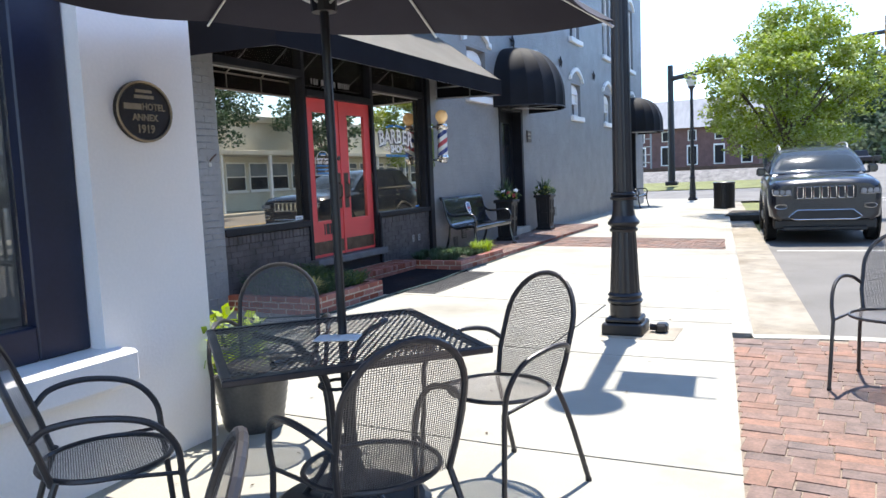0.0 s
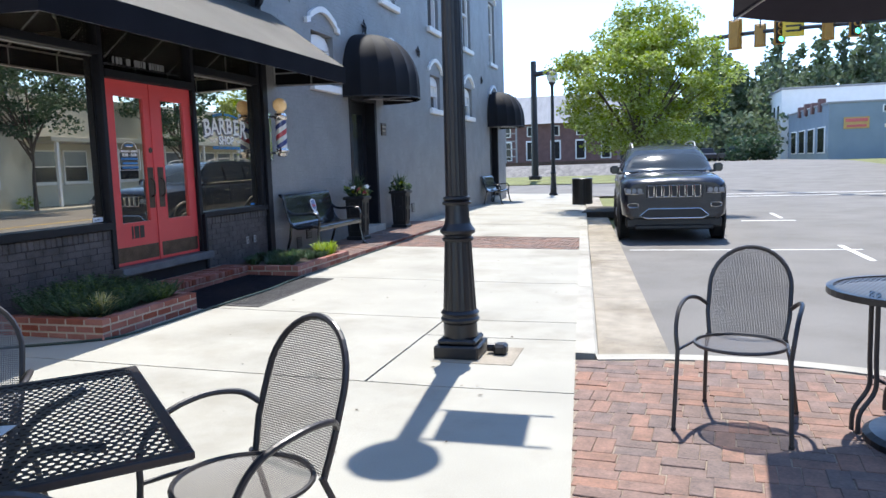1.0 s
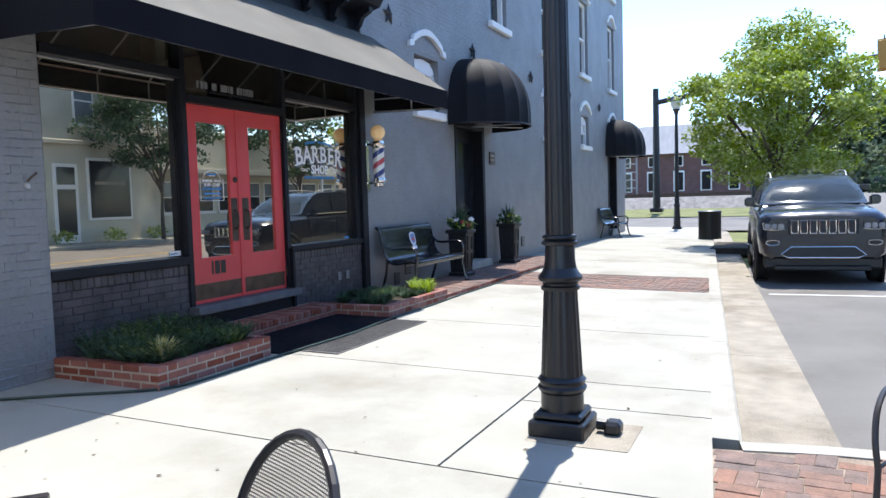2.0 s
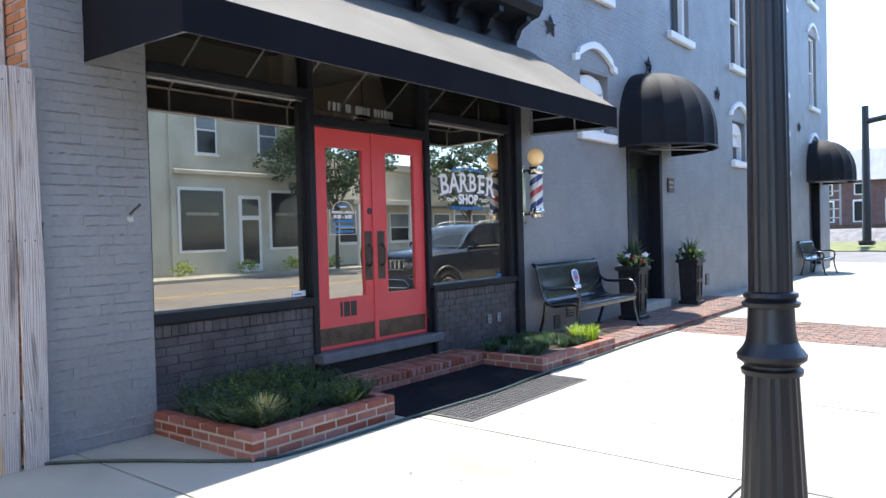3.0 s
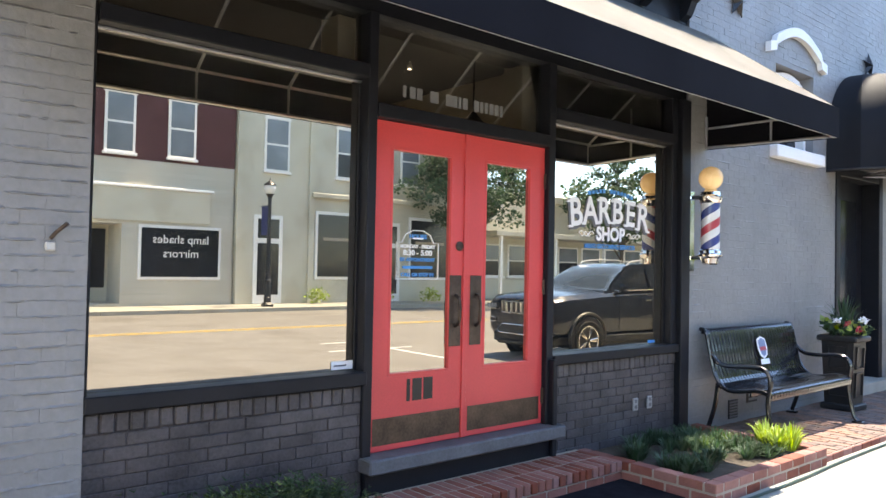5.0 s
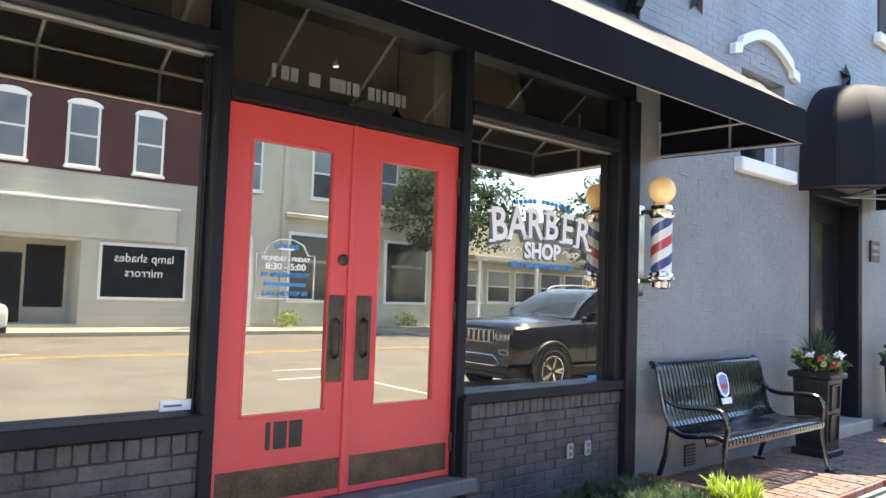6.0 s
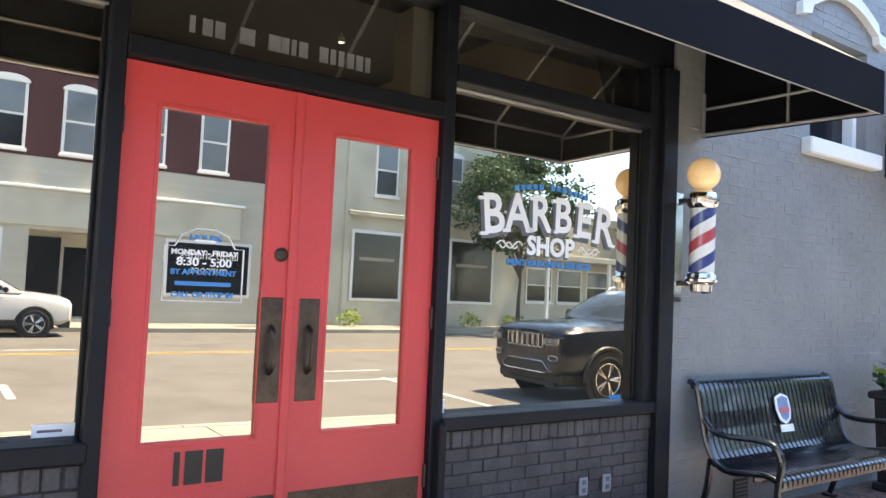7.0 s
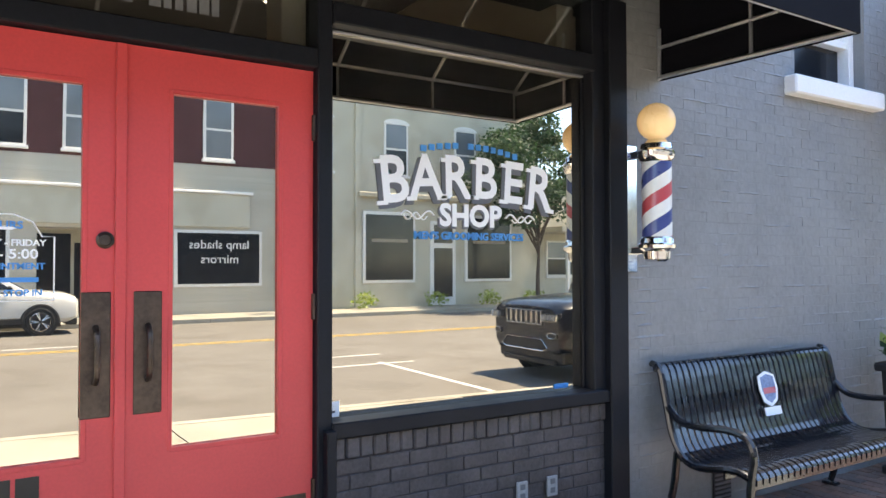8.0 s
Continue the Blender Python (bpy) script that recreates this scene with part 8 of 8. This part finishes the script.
for x, y, z, lit, turn, big in ((3.86, 38, 6.94, False, 150, 1.1), (4.8, 37, 6.69, False, 170, 0.82), (5.43, 36, 6.61, True, 15, 0.82), (6.93, 34, 6.39, False, 190, 0.82), (7.65, 33, 6.30, True, 15, 0.82)):
    signal_head((x, y, z), lit, turn, big)
ys = thing("road_sign", (5.87, 35.3, 6.30), "yellow sign hung on the signal arm", "sign")
part("plate", box(B(), -0.42, 0.42, -0.015, 0.015, 0, 0.85, 0.01), SIGNYELLOW, ys)
for z in (0.2, 0.4, 0.6):
    part("print_bar", box(B(), -0.30, 0.30, -0.02, -0.016, z, z + 0.08), BLACKPLASTIC, ys)
st2 = street_lamp((-1.6, 48.5, 0.55), 5.2, "black cast-iron street lamp near the railway")

# railway
rb = thing("railway_bank", (0, 0, 0), "low ballast bank with rails across the view", "railway", kind="structure")
part("ballast", prism(B(), [(51, 0.0), (53, 1.15), (59, 1.25), (62, 0.6)], -90, 0.5, "x"), BALLAST, rb)
for y in (54.2, 55.7):
    part("rail", box(B(), -90, 0.5, y - 0.04, y + 0.04, 1.15, 1.42), BRONZE, rb)
vg = sheet("grass_verge", -60, -1.5, 43.2, 51, -0.105, GRASS, "strip of grass before the railway", "grass", 2, 12)

# far brick house with a metal roof
hb = thing("brick_house", (-9.6, 78, 0.9), "red brick station house with a pale metal roof", "house")
part("wall", box(B(), -8, 6.5, -4, 4, -0.2, 4.2), FARBRICK, hb)
part("roof", prism(B(), [(-4.6, 4.2), (4.6, 4.2), (0, 7.2)], -8.5, 7.0, "x"), METALROOF, hb)
for k in range(6):
    x = -6.5 + k * 2.4
    w = part("window", box(B(), x - 0.5, x + 0.5, -4.06, -3.98, 0.7, 2.6, 0.02), WHITETRIM, hb)
    part("pane", box(B(), x - 0.38, x + 0.38, -4.08, -4.05, 0.8, 2.45), FARGLASS, w)
    w = part("window", box(B(), x - 0.4, x + 0.4, -4.06, -3.98, 3.0, 4.0, 0.02), WHITETRIM, hb)
    part("pane", box(B(), x - 0.3, x + 0.3, -4.08, -4.05, 3.08, 3.92), FARGLASS, w)
cr = thing("signal_tower", (-12.2, 68, 0.76), "pale lattice railway signal tower", "tower")
for dx in (-0.5, 0.5):
    part("post", tube(B(), [(dx, 0, 0), (dx, 0, 6.6)], 0.09, 6), METALROOF, cr)
for k in range(9):
    part("rung", tube(B(), [(-0.5, 0, 0.5 + k * 0.7), (0.5, 0, 0.5 + k * 0.7)], 0.05, 6), METALROOF, cr)
# buildings on the far right
gb = thing("block_building", (16.4, 80, 0.9), "blue-grey painted block building with a red sign", "building")
part("wall", box(B(), 0, 32, 0, 22, -0.2, 5.2), BLUEGREY, gb)
part("coping", box(B(), -0.1, 32.1, -0.1, 22, 5.2, 5.38, 0.02), METALROOF, gb)
for k in range(4):
    part("parapet_step", box(B(), -0.25, 0.35, 3.0 + k * 3.6, 3.9 + k * 3.6, 4.6, 5.9 - 0.15 * (k % 2), 0.03), FARBRICK, gb)
for k in range(4):
    w = part("shop_window", box(B(), -0.10, 0.02, 1.2 + k * 5.0, 4.4 + k * 5.0, 0.5, 3.1, 0.02), WHITETRIM, gb)
    part("pane", box(B(), -0.13, -0.08, 1.4 + k * 5.0, 4.2 + k * 5.0, 0.6, 3.0), FARGLASS, w)
for x in (4.6, 10.6):
    w = part("window", box(B(), x, x + 1.1, -0.05, 0.02, 4.2, 4.9, 0.02), WHITETRIM, gb)
    part("pane", box(B(), x + 0.1, x + 1.0, -0.07, -0.04, 4.28, 4.82), FARGLASS, w)
part("sign_board", box(B(), 1.3, 3.5, -0.08, 0.0, 2.75, 3.85, 0.02), mat("yellow sign board", (0.55, 0.33, 0.10), 0.6, bump=0), gb)
part("sign_bar", box(B(), 1.45, 3.35, -0.10, -0.08, 3.40, 3.70), STRIPERED, gb)
part("sign_bar", box(B(), 1.55, 3.25, -0.10, -0.08, 2.90, 3.12), STRIPERED, gb)
wb = thing("block_building", (15.85, 104, 0.9), "white painted two-storey block building", "building")
part("wall", box(B(), 0, 34, 0, 14, -0.2, 8.6), WHITEPAINT, wb)
part("coping", box(B(), -0.15, 34.1, -0.15, 14, 8.6, 8.85, 0.03), METALROOF, wb)
for k in range(4):
    w = part("window", box(B(), -0.08, 0.02, 1.2 + k * 3.2, 2.6 + k * 3.2, 4.9, 6.8, 0.02), WHITETRIM, wb)
    part("pane", box(B(), -0.11, -0.07, 1.3 + k * 3.2, 2.5 + k * 3.2, 5.0, 6.7), FARGLASS, w)


def small_car(at, m_, label):
    c = thing("parked_car", at, label, "car", "cars in the distance", turn=10)
    part("body", prism(B(), [(-2.1, 0.35), (2.1, 0.35), (2.15, 0.8), (1.9, 0.95), (-1.9, 0.95), (-2.15, 0.8)], -0.85, 0.85, "x", 0.06), m_, c)
    part("cabin", prism(B(), [(-1.5, 0.95), (1.5, 0.95), (1.0, 1.55), (-1.0, 1.55)], -0.72, 0.72, "x", 0.06), FARGLASS, c)
    for x in (-0.8, 0.8):
        for y in (-1.3, 1.3):
            part("wheel", lathe(B(), [(0, -0.1), (0.33, -0.1), (0.33, 0.1), (0, 0.1)], seg=16, m=pose(x, y, 0.33, 0, 90, 0)), TYRE, c)


small_car((5.99, 92, 0.866), CARPAINT, "dark car far along the street")
small_car((8.98, 96, 0.866), BLACKPLASTIC, "black car far along the street")

# woods
rng = random.Random(77)
woods = tagged(new("woods"), "tall dark pine and broadleaf woods in the distance", "trees", "", "stuff")
bm = B()
for k in range(200):
    x = rng.uniform(-4, 48) if k < 160 else rng.uniform(-70, -14)
    y = rng.uniform(112, 165)
    h = rng.uniform(8, 16.5) + (0.10 * x if x > 10 else 0) if k < 160 else rng.uniform(7, 11)
    pine = rng.random() < 0.6
    tube(bm, [(x, y, 0), (x, y, h * 0.9)], 0.2, 5)
    for j in range(9 if pine else 7):
        t = j / 8
        z = h * ((0.35 if pine else 0.15) + (0.65 if pine else 0.8) * t)
        r = (2.6 * (1 - t) + 0.7) if pine else 3.4 * math.sin(0.5 + 2.2 * t)
        leaf_cloud(bm, (x + rng.uniform(-0.8, 0.8), y, z), (r, r, h * 0.08), 60, 0.85, rng)
for k in range(120):
    x, y = rng.uniform(-2, 100), rng.uniform(104, 116)
    leaf_cloud(bm, (x, y, rng.uniform(2.0, 5.5)), (2.6, 2.6, 2.2), 130, 0.75, rng, 0.5)
part("crown", bm, PINE, woods)
for k in range(3):
    sb = thing("bush", (9.6 + k * 1.6 + rng.uniform(-0.5, 0.5), 88 + rng.uniform(0, 8), 0.85), "rounded green bush beside the far street", "bush", "far bushes")
    bm = B()
    leaf_cloud(bm, (0, 0, 1.3), (1.6, 1.6, 1.5), 420, 0.45, rng, 0.0)
    part("foliage", bm, LEAFDARK, sb)
